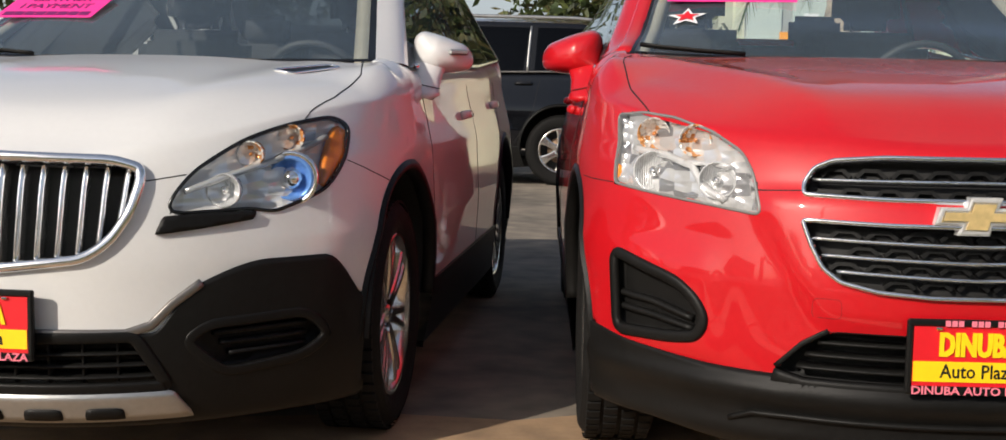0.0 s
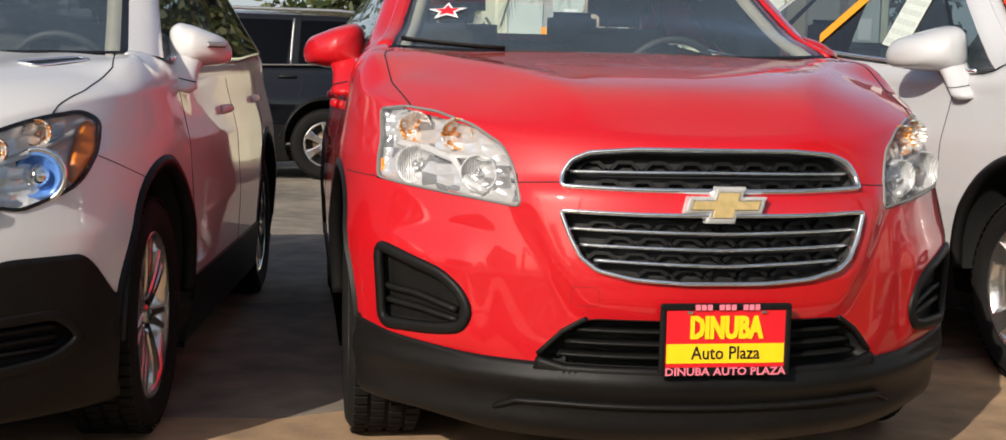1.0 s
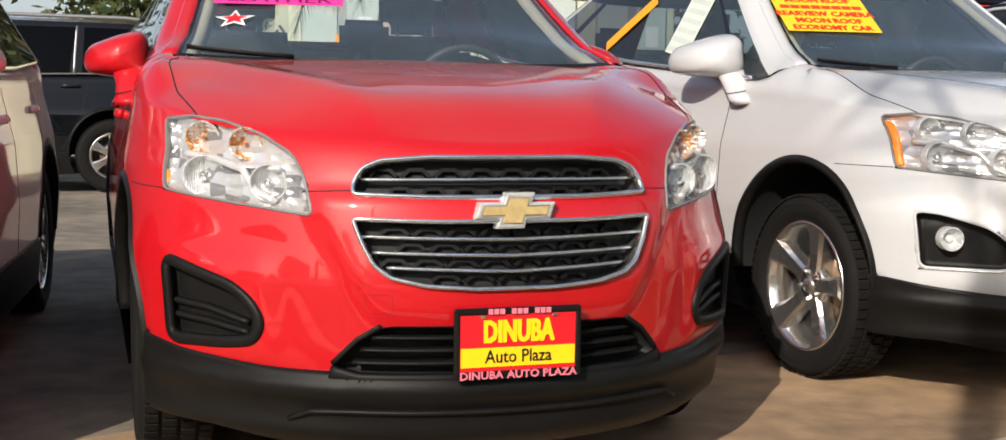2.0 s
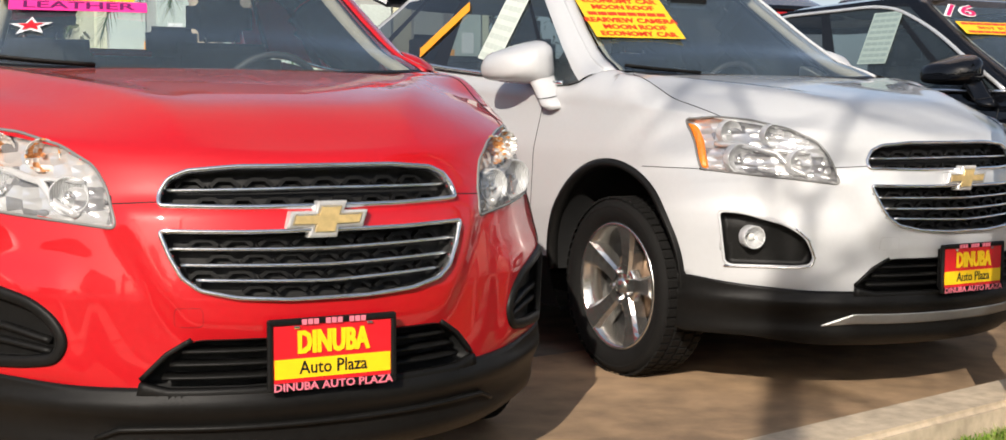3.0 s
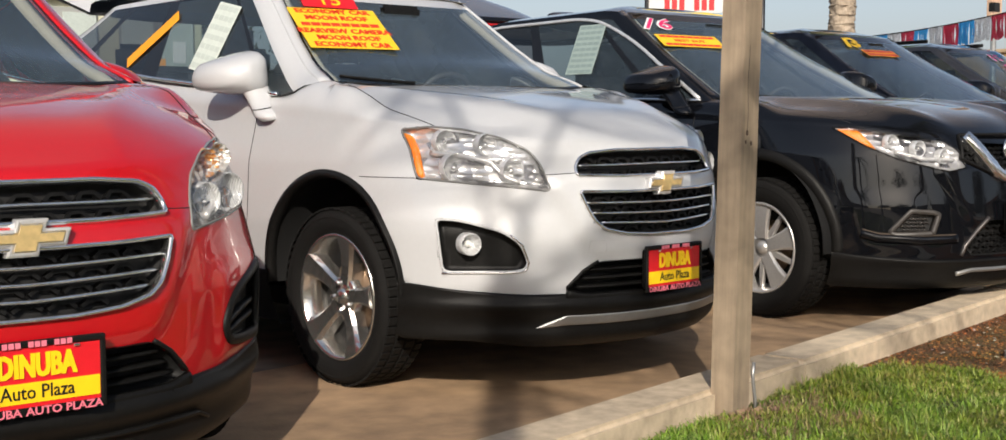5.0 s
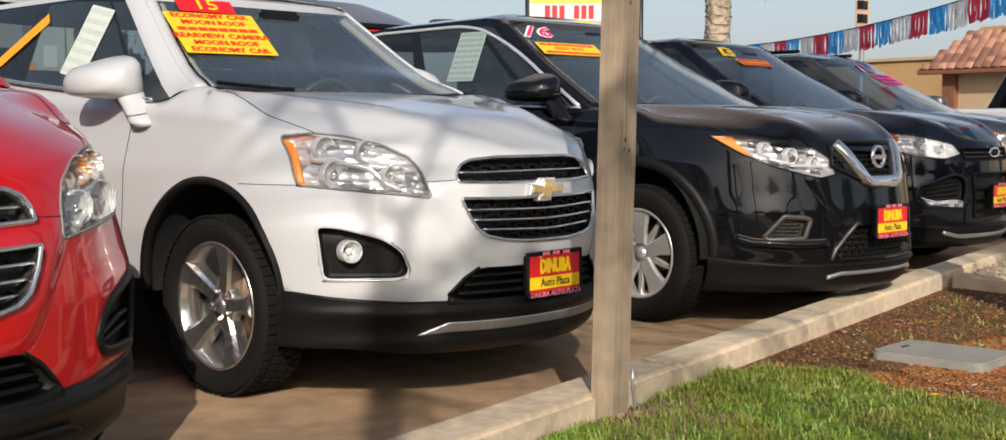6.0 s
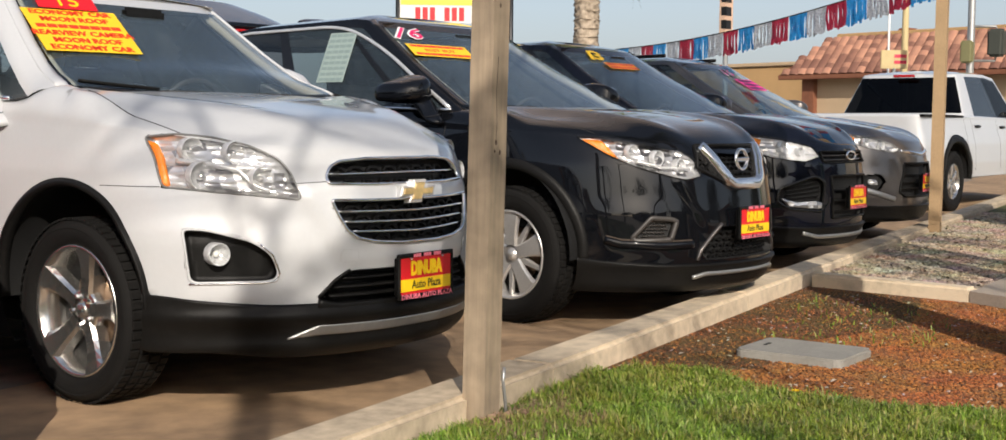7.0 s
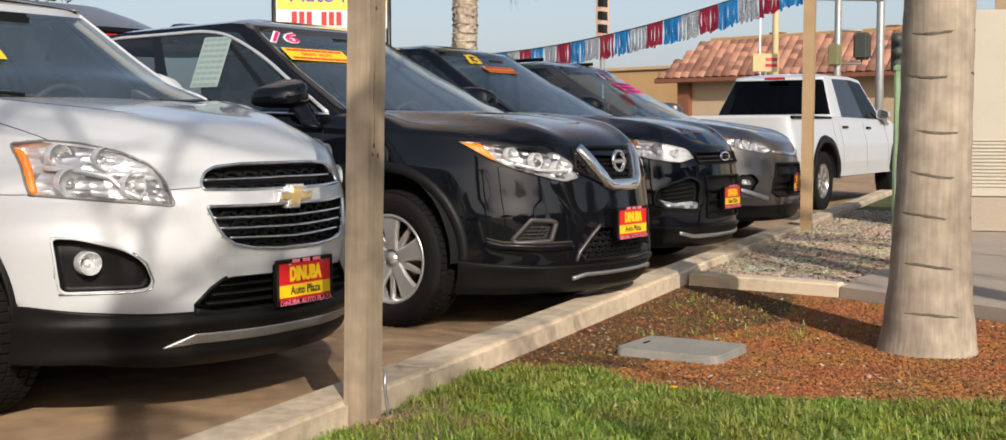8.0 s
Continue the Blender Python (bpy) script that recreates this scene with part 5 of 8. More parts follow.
BLADE = island_mat("grass_blades", [(0.09, 0.155, 0.011), (0.18, 0.285, 0.018), (0.28, 0.39, 0.032), (0.37, 0.43, 0.07), (0.50, 0.42, 0.16)], 0.55)
CHIP = island_mat("bark_chips", [(0.22, 0.07, 0.018), (0.68, 0.25, 0.06), (0.42, 0.15, 0.042), (0.20, 0.10, 0.045), (0.78, 0.35, 0.10)], 0.9)
STONE = island_mat("gravel_stones", [(0.13, 0.115, 0.10), (0.62, 0.47, 0.31), (0.40, 0.31, 0.23), (0.80, 0.67, 0.51), (0.25, 0.18, 0.12)], 0.85)
STRAW = island_mat("dry_straw", [(0.30, 0.19, 0.10), (0.42, 0.30, 0.17), (0.20, 0.12, 0.07)], 0.9)


def pebbles(name, region, count, size, z, material, label, category, seed, flat=0.5, gap=None):
    """Loose lumps scattered over a region, in one mesh."""
    rng = np.random.default_rng(seed)
    P = np.array(region)
    pts = rng.uniform(P.min(0), P.max(0), (count * 4, 2))
    pts = pts[inside(P, pts[:, 0], pts[:, 1])]
    if gap is not None:
        pts = pts[~inside(np.array(gap), pts[:, 0], pts[:, 1])]
    pts = pts[:count]
    n = len(pts)
    base = np.array([(1, 0, 0), (0.3, 0.9, 0), (-0.8, 0.55, 0), (-0.75, -0.6, 0), (0.35, -0.85, 0), (0.1, 0.05, 1), (0, 0, -0.8)])
    tri = np.array([(0, 1, 5), (1, 2, 5), (2, 3, 5), (3, 4, 5), (4, 0, 5)])
    s = size * rng.uniform(0.45, 1.3, (n, 1, 1)) * np.stack([rng.uniform(0.7, 1.3, n), rng.uniform(0.5, 1.0, n), flat * rng.uniform(0.5, 1.1, n)], 1)[:, None]
    V = base[None] * s * rng.uniform(0.8, 1.2, (n, 7, 1))
    a, t = rng.uniform(0, 6.28, n), rng.normal(0, 0.35, n)
    c, sn = np.cos(t)[:, None], np.sin(t)[:, None]
    V = np.stack([V[..., 0] * c - V[..., 2] * sn, V[..., 1], V[..., 0] * sn + V[..., 2] * c], -1)
    c, sn = np.cos(a)[:, None], np.sin(a)[:, None]
    V = np.stack([V[..., 0] * c - V[..., 1] * sn, V[..., 0] * sn + V[..., 1] * c, V[..., 2]], -1)
    V += np.c_[pts, np.full(n, z)][:, None]
    F = (np.arange(n)[:, None, None] * 7 + tri[None]).reshape(-1, 3)
    ob = mesh_part(name, V.reshape(-1, 3), F, material, smooth=False)
    return tagged(ob, label, category, kind="stuff")


blade_field("grass", [kp(-0.6, -0.02), kp(1.5, -0.03), (4.42, 2.95), (4.54, 2.69), (4.37, 2.34), (4.37, 1.94), (4.56, 1.53), (4.84, 1.1), (5.25, 0.2), (2.6, 0.6), (1.9, 2.2)], 150000, 0.018, 0.050, 0.0021, BLADE, "short bright green mown lawn with some yellowed blades", "grass", 3, 1500)
blade_field("grass", [kp(-5.8, -0.03), kp(-0.62, -0.02), (1.86, 2.2), (2.58, 0.58), (5.24, 0.18), (5.38, -1.1), kp(2.5, -5.9), kp(-5.8, -5.9)], 60000, 0.02, 0.055, 0.005, BLADE, "short bright green mown lawn behind the kerb", "grass", 8, 900)
bed = [kp(1.5, -0.02), (7.38, 3.66), (7.33, 2.64), (6.86, 1.6), (6.5, 0.3), (5.25, 0.2), (4.78, 1.1), (4.5, 1.53), (4.3, 1.94), (4.3, 2.34), (4.48, 2.69), (4.36, 2.95)]
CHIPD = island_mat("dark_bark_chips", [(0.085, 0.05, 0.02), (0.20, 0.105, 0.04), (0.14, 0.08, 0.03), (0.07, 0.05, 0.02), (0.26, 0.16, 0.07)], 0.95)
PALE = island_mat("pale_dry_chips", [(0.55, 0.42, 0.30), (0.72, 0.62, 0.52)], 0.9)
kerbside_bed = [kp(1.6, -0.02), (7.38, 3.66), (7.33, 2.9), (6.3, 2.55), (5.4, 2.75), (4.75, 2.55), (4.4, 2.9)]
# finer, darker chips fill the strip along the kerb
pebbles("kerbside_mulch", kerbside_bed, 30000, 0.006, ZL - 0.007, CHIPD, "dark brown mulch and soil beside the kerb", "mulch", 15, 0.4)
pebbles("pale_mulch", bed, 420, 0.010, ZL - 0.002, PALE, "pale dry chips scattered over the mulch", "mulch", 16, 0.4)
pebbles("bark_mulch", bed, 62000, 0.008, ZL - 0.007, CHIP, "loose red-brown bark mulch", "mulch", 5, 0.4, gap=kerbside_bed)
pebbles("bark_mulch", kerbside_bed, 3500, 0.008, ZL - 0.006, CHIP, "a few red-brown bark chips on the soil", "mulch", 17, 0.4)
blade_field("weeds", [(5.3, 3.0), (7.0, 3.4), (6.6, 2.4), (5.6, 2.2)], 260, 0.010, 0.05, 0.0028, BLADE, "sparse green weeds in the mulch", "weeds", 6)
pebbles("gravel", GRAVEL, 42000, 0.026, 0.085, STONE, "loose grey and tan gravel", "gravel", 7, 0.6)


# ---- posts, cover, cabinet ----
def fibred(m, across, depth):
    """Fine upright fibres pressed into a bark."""
    N, K = m.node_tree.nodes, m.node_tree.links
    tc, mp, ns, bp = (N.new("ShaderNode" + k) for k in ("TexCoord", "Mapping", "TexNoise", "Bump"))
    mp.inputs["Scale"].default_value = (across, across, 2.5)
    ns.inputs["Scale"].default_value, ns.inputs["Detail"].default_value = 1.0, 6
    bp.inputs["Strength"].default_value, bp.inputs["Distance"].default_value = depth, 0.012
    K.new(tc.outputs["Object"], mp.inputs["Vector"])
    K.new(mp.outputs[0], ns.inputs["Vector"])
    K.new(ns.outputs["Fac"], bp.inputs["Height"])
    K.new(bp.outputs[0], N["Principled BSDF"].inputs["Normal"])
    ramp = next(n for n in N if n.type == "VALTORGB")
    mul, mr = N.new("ShaderNodeMix"), N.new("ShaderNodeMapRange")
    mul.data_type, mul.blend_type = "RGBA", "MULTIPLY"
    mul.inputs["Factor"].default_value = 1.0
    mr.inputs["From Min"].default_value, mr.inputs["From Max"].default_value = 0.35, 0.62
    mr.inputs["To Min"].default_value, mr.inputs["To Max"].default_value = 0.86, 1.06
    K.new(ns.outputs["Fac"], mr.inputs[0])
    K.new(ramp.outputs[0], mul.inputs["A"])
    K.new(mr.outputs[0], mul.inputs["B"])
    K.new(mul.outputs["Result"] if "Result" in mul.outputs else mul.outputs[2], N["Principled BSDF"].inputs["Base Color"])
    return m


WOODP = mat("weathered_painted_post", (0.35, 0.27, 0.185), 0.75, 0, 0, 0.12, 3, 0.15, 40, two=(0.27, 0.21, 0.145), fine=12)
fibred(WOODP, 45.0, 0.25)
TANP = mat("tan_post", (0.40, 0.27, 0.145), 0.7, 0, 0, 0.12, 6, 0.2, 80)
GREENP = mat("pale_green_painted_steel", (0.36, 0.50, 0.29), 0.5, 0, 0, 0.06, 5)
CABG = mat("beige_cabinet_paint", (0.50, 0.45, 0.36), 0.5, 0, 0, 0.06, 4)
COVER = mat("grey_cover_concrete", (0.29, 0.275, 0.24), 0.85, 0, 0, 0.14, 7, 0.3, 120)


def post(x, y, z0, h, w, d, material, label, lean=0.0, turn=11.4, knots=0):
    root = thing("post", pose(x, y, z0 - 0.05, 0, lean, turn), label, "post", "posts along the kerb")
    bm = bmesh.new()
    n = 24
    for i in range(n + 1):
        zz = (h + 0.05) * i / n
        k = 1 + 0.004 * math.sin(i * 1.7)
        for a, b in ((-1, -1), (1, -1), (1, 1), (-1, 1)):
            bm.verts.new((a * w / 2 * k + 0.0008 * math.sin(i * 2.3 + a), b * d / 2 * k, zz))
    bm.verts.ensure_lookup_table()
    for i in range(n):
        for j in range(4):
            bm.faces.new([bm.verts[q] for q in (i * 4 + j, i * 4 + (j + 1) % 4, i * 4 + 4 + (j + 1) % 4, i * 4 + 4 + j)])
    bm.faces.new([bm.verts[q] for q in range(4)][::-1])
    bm.faces.new([bm.verts[n * 4 + q] for q in range(4)])
    bmesh.ops.bevel(bm, geom=[e for e in bm.edges if abs(e.verts[0].co.z - e.verts[1].co.z) > 0.05], offset=0.006, segments=2, affect="EDGES")
    part("shaft", bm, material, root)
    return root


p1 = post(3.284, 2.822, ZL, 2.6, 0.108, 0.085, WOODP, "weathered grey-tan timber post at the kerb, slightly leaning", lean=2.3)
KNOT = mat("dark_knot", (0.07, 0.045, 0.03), 0.9, var=0.3)
for u, q, r in ((-0.018, 0.985, 0.009), (-0.026, 0.955, 0.006), (0.010, 0.952, 0.008), (-0.01, 1.44, 0.007)):
    v_, f_ = lathe([(0.0, -0.0008), (r * 0.6, -0.0012), (r, 0.001)], 14, "y")
    mesh_part("knot", [(x + u, y - 0.0428, z * 1.3 + q) for x, y, z in v_], f_, KNOT, p1)
mesh_part("split", *sweep([(-0.02 + 0.004 * math.sin(i), -0.0428, 0.99 + 0.035 * i) for i in range(9)], [(0, -1, 0)] * 9, [(-0.0012, -0.002), (-0.0006, 0.0006), (0.0006, 0.0006), (0.0012, -0.002)]), KNOT, p1)
wire = sweep([(0.07, -0.06, 0.02), (0.075, -0.055, 0.09), (0.062, -0.05, 0.17), (0.066, -0.05, 0.22)], [(0, -1, 0)] * 4, rod(0.006))
mesh_part("wire_end", *wire, SATIN, p1, "bent grey wire at the foot")
straw = pebbles("dry_straw", [(3.1, 2.5), (3.5, 2.45), (3.7, 2.84), (3.15, 2.76)], 1100, 0.022, ZL + 0.004, STRAW, "dry straw and dead grass round the post", "straw", 9, 0.25)
blade_field("dead_grass", [(3.05, 2.45), (3.5, 2.40), (3.75, 2.84), (3.1, 2.76)], 1500, 0.015, 0.055, 0.002, STRAW, "withered straw-coloured grass round the post", "dead grass", 21)
flower = thing("dandelion", Matrix.Translation((4.203, 2.121, ZL - 0.004)), "small yellow dandelion flower in the lawn", "flower")
mesh_part("stem", *sweep([(0, 0, 0), (0.003, 0, 0.025), (0.004, 0.002, 0.05)], [(0, 1, 0)] * 3, rod(0.0015, 5)), BLADE, flower)
petal = [(0.0, 0.0, 0.0), (0.010, -0.0025, 0.003), (0.0165, 0.0, 0.002), (0.010, 0.0025, 0.003)]
for i in range(14):
    turn = Matrix.Translation((0.004, 0.002, 0.05)) @ Matrix.Rotation(i * 0.4488, 4, "Z") @ Matrix.Rotation(-0.25 * (i % 2), 4, "Y")
    mesh_part("petal", [tuple(turn @ Vector(p)) for p in petal], [(0, 1, 2, 3)], PLATEY, flower, smooth=False)
post(11.5, 4.46, 0.08, 2.6, 0.10, 0.10, TANP, "tan painted timber post in the gravel", lean=1.0)


def slab_cover(x, y, turn):
    root = thing("valve_box", pose(x, y, ZL - 0.012, 0, 0, turn), "grey concrete irrigation box cover lying in the mulch", "box cover")
    bm = bmesh.new()
    P = rounded([(-0.195, -0.245), (0.195, -0.245), (0.195, 0.245), (-0.195, 0.245)], 0.055, 5)
    f = bm.faces.new([bm.verts.new((x, y, 0.0)) for x, y in P])
    r = bmesh.ops.extrude_face_region(bm, geom=[f])
    bmesh.ops.translate(bm, verts=[v for v in r["geom"] if isinstance(v, bmesh.types.BMVert)], vec=(0, 0, 0.04))
    bmesh.ops.bevel(bm, geom=[e for e in bm.edges if all(v.co.z > 0.03 for v in e.verts)], offset=0.008, segments=2, affect="EDGES")
    part("lid", bm, COVER, root)
    mesh_part("lid_slot", *box(0, 0.17, 0.041, 0.06, 0.012, 0.004, 0), DARK, root, smooth=False)


slab_cover(5.14, 2.56, 4)


BARK = mat("palm_trunk_bark", (0.42, 0.345, 0.265), 0.9, 0, 0, 0.16, 2.2, 0.3, 30, two=(0.31, 0.25, 0.185), fine=14)
fibred(BARK, 60.0, 0.25)
RINGM = mat("palm_ring_scar", (0.12, 0.095, 0.07), 0.95, 0, 0, 0.4, 12, 0.6, 60)
FROND = island_mat("palm_fronds", [(0.05, 0.10, 0.015), (0.09, 0.16, 0.02), (0.16, 0.20, 0.04)], 0.5)


def palm(x, y, r0, r1, h, spacing, fronds, flen, label, seed, z0=0.0, rough_trunk=False, leaf=0.018, per=3, low=-0.5, aim=(), ragged=0.0):
    """Ringed trunk with a swollen foot and a head of long fronds."""
    rng = np.random.default_rng(seed)
    root = thing("palm_tree", pose(x, y, z0, 0, 1.2, -20), label, "palm tree")
    rings = []
    zz = 0.0
    scars = []
    while zz < h:
        step = spacing * rng.uniform(0.85, 1.15)
        for t, k in ((0.0, 1.003), (0.25, 1.0), (0.5, 1.0), (0.75, 1.0), (0.93, 1.003), (0.97, 0.997)):
            rings.append((k * (r1 + (r0 - r1) * math.exp(-(zz + step * t) / 0.36)), zz + step * t))
        scars.append(((r1 + (r0 - r1) * math.exp(-(zz + step * 0.97) / 0.36)), zz + step * 0.97))
        zz += step
    V, F = lathe(rings, 40, "z")
    V = np.array(V)
    if rough_trunk:
        V[:, :2] *= (1 + 0.18 * rng.uniform(-1, 1, (len(V), 1)))
    else:
        V[:, :2] *= (1 + 0.012 * np.sin(V[:, 2:] * 31 + np.arctan2(V[:, 1:2], V[:, :1]) * 3))
        V[:, 2] += 0.012 * np.sin(np.arctan2(V[:, 1], V[:, 0]) * 2 + V[:, 2] * 3)
    mesh_part("trunk", V, F, BARK, root)
    if not rough_trunk:
        sc = []
        for r, z1 in scars[:14]:
            v_, f_ = lathe([(r * 0.97, z1 - 0.012), (r * 1.0012, z1 - 0.007), (r * 1.0012, z1 + 0.004), (r * 0.97, z1 + 0.008)], 40, "z")
            v_ = np.array(v_)
            v_[:, 2] += 0.012 * np.sin(np.arctan2(v_[:, 1], v_[:, 0]) * 2 + v_[:, 2] * 3) + rng.uniform(-0.003, 0.003, len(v_))
            sc.append((v_, f_))
        for one in sc:
            mesh_part("ring_scar", *one, RINGM, root)
    V, F = [], []
    heads = [(i * 2.399 + rng.uniform(-0.2, 0.2), rng.uniform(low, 1.2), flen) for i in range(fronds)] + [(radians(a + 20), e, f) for a, e, f in aim]
    for az, el, flen in heads:
        P = []
        for t in np.linspace(0, 1, 14):
            d = flen * t
            P.append((d * math.cos(az) * math.cos(el) * (1 - 0.25 * t), d * math.sin(az) * math.cos(el) * (1 - 0.25 * t), h + d * math.sin(el) - 0.55 * flen * t**2.2))
        P = np.array(P)
        sd = np.array((-math.sin(az), math.cos(az), 0))
        for j in range(1, 14):
            for sg in (1, -1):
                for q in np.arange(per) / per:
                    if ragged and rng.uniform() < ragged * (1 + math.sin(j * 1.3 + az * 5)):
                        continue
                    b = P[j] * (1 - q) + P[j - 1] * q
                    ln = 0.42 * flen / 2.5 * math.sin(math.pi * (0.12 + 0.85 * j / 14))
                    tip = b + sd * sg * ln + (P[j] - P[j - 1]) * 1.2 + np.array((0, 0, -0.35 * ln)) + ragged * 0.5 * ln * rng.uniform(-1, 1, 3)
                    w = (P[j] - P[j - 1]) / np.linalg.norm(P[j] - P[j - 1]) * leaf
                    n = len(V)
                    V += [b - w, b + w, tip]
                    F.append((n, n + 1, n + 2))
        v_, f_ = sweep(P, [(0, 0, 1)] * 14, [(-0.016, 0), (0, 0.014), (0.016, 0), (0, -0.012)])
        n = len(V)
        V += list(v_)
        F += [tuple(i + n for i in f) for f in f_]
    mesh_part("crown", V, F, FROND, root, smooth=False)
    return root


palm(5.83, 1.68, 0.222, 0.152, 5.4, 0.215, 34, 2.7, "king-size palm with a smooth ringed grey-tan trunk in the mulch", 11, ZL - 0.02)

# pale green steel cabinet edge and beige switch cabinet behind the palm
gb = thing("marker_post", pose(8.98, 2.80, 0.10, 0, 0, 11), "pale green painted flat steel utility post", "utility post")
mesh_part("shaft", *box(0, 0, 0.68, 0.085, 0.10, 1.36, 0.012), GREENP, gb, smooth=False)
mesh_part("cap", *box(0, 0, 1.36, 0.10, 0.115, 0.05, 0.012), GREENP, gb, smooth=False)


def cabinet(x, y, turn):
    root = thing("switch_cabinet", pose(x, y, 0.10, 0, 0, turn), "large beige steel electrical cabinet on a concrete plinth", "electrical cabinet")
    mesh_part("plinth", *box(0, 0, 0.16, 1.7, 1.1, 0.32, 0.02), PAVE, root, smooth=False)
    mesh_part("body", *box(0, 0, 1.16, 1.5, 0.9, 1.70, 0.02), CABG, root, smooth=False)
    for k, zz in enumerate((0.45, )):
        for i in range(14):
            mesh_part("louvre", *box(-0.35, -0.455, 0.42 + i * 0.032, 0.62, 0.014, 0.016, 0.003), CABG, root, smooth=False)
            mesh_part("louvre", *box(0.37, -0.455, 0.42 + i * 0.032, 0.62, 0.014, 0.016, 0.003), CABG, root, smooth=False)
    mesh_part("door_seam", *cat(box(0, -0.452, 1.1, 0.008, 0.006, 1.6, 0), box(0, -0.452, 0.32, 1.4, 0.006, 0.008, 0)), SEAM, root, smooth=False)


cabinet(12.65, 2.72, -72.5)


# ---- the vehicles ----
HL = [(0.495, 0.755), (0.515, 0.85), (0.55, 0.90), (0.64, 0.945), (0.77, 0.975), (0.90, 0.985), (1.04, 0.975), (0.975, 0.80), (0.80, 0.785), (0.63, 0.77)]
UG = [(-0.392, 0.806), (-0.388, 0.835), (-0.365, 0.868), (-0.32, 0.886), (-0.2, 0.895), (0.2, 0.895), (0.32, 0.886), (0.365, 0.868), (0.388, 0.835), (0.392, 0.806), (0.2, 0.801), (-0.2, 0.801)]
LG = [(-0.395, 0.752), (-0.2, 0.748), (0.2, 0.748), (0.395, 0.752), (0.372, 0.694), (0.345, 0.645), (0.305, 0.616), (0.22, 0.598), (0.1, 0.590), (-0.1, 0.590), (-0.22, 0.598), (-0.305, 0.616), (-0.345, 0.645), (-0.372, 0.694)]
FOG = [(0.635, 0.49), (0.66, 0.538), (0.715, 0.578), (0.85, 0.615), (0.912, 0.632), (0.905, 0.43), (0.74, 0.436), (0.66, 0.448)]
MOUTH = [(-0.325, 0.498), (0.325, 0.498), (0.385, 0.462), (0.445, 0.405), (0.44, 0.385), (0.38, 0.372), (-0.38, 0.372), (-0.44, 0.385), (-0.445, 0.405), (-0.385, 0.462)]


def bow_emblem(B, car, z, w=0.19):
    """The maker's emblem as a plain gold slanted cross with a bright edge."""
    y = float(B.wall(0, z)[1]) - 0.022
    root = None
    for name, k, d, material in (("emblem", 1.0, 0.0, BRIGHT), ("emblem_face", 0.88, 0.004, GOLD)):
        a, b, c, e = w / 2 * k, 0.0195 if k == 1 else 0.0135, 0.036 if k == 1 else 0.028, 0.043 if k == 1 else 0.033
        t = 0.30
        P = [(x + t * q, q) for x, q in ((-a, -b), (-c, -b), (-c, -e), (c, -e), (c, -b), (a, -b), (a, b), (c, b), (c, e), (-c, e), (-c, b), (-a, b))]
        bm = bmesh.new()
        f = bm.faces.new([bm.verts.new((x, y - d, z + q)) for x, q in P])
        r = bmesh.ops.extrude_face_region(bm, geom=[f])
        bmesh.ops.translate(bm, verts=[v for v in r["geom"] if isinstance(v, bmesh.types.BMVert)], vec=(0, 0.03, 0))
        bmesh.ops.bevel(bm, geom=[g for g in bm.edges if all(v.co.y < y - d + 0.001 for v in g.verts)], offset=0.004, segments=2, affect="EDGES")
        ob = part(name, bm, material, root or car, "gold and chrome emblem" if root is None else "")
        root = root or ob
    return root


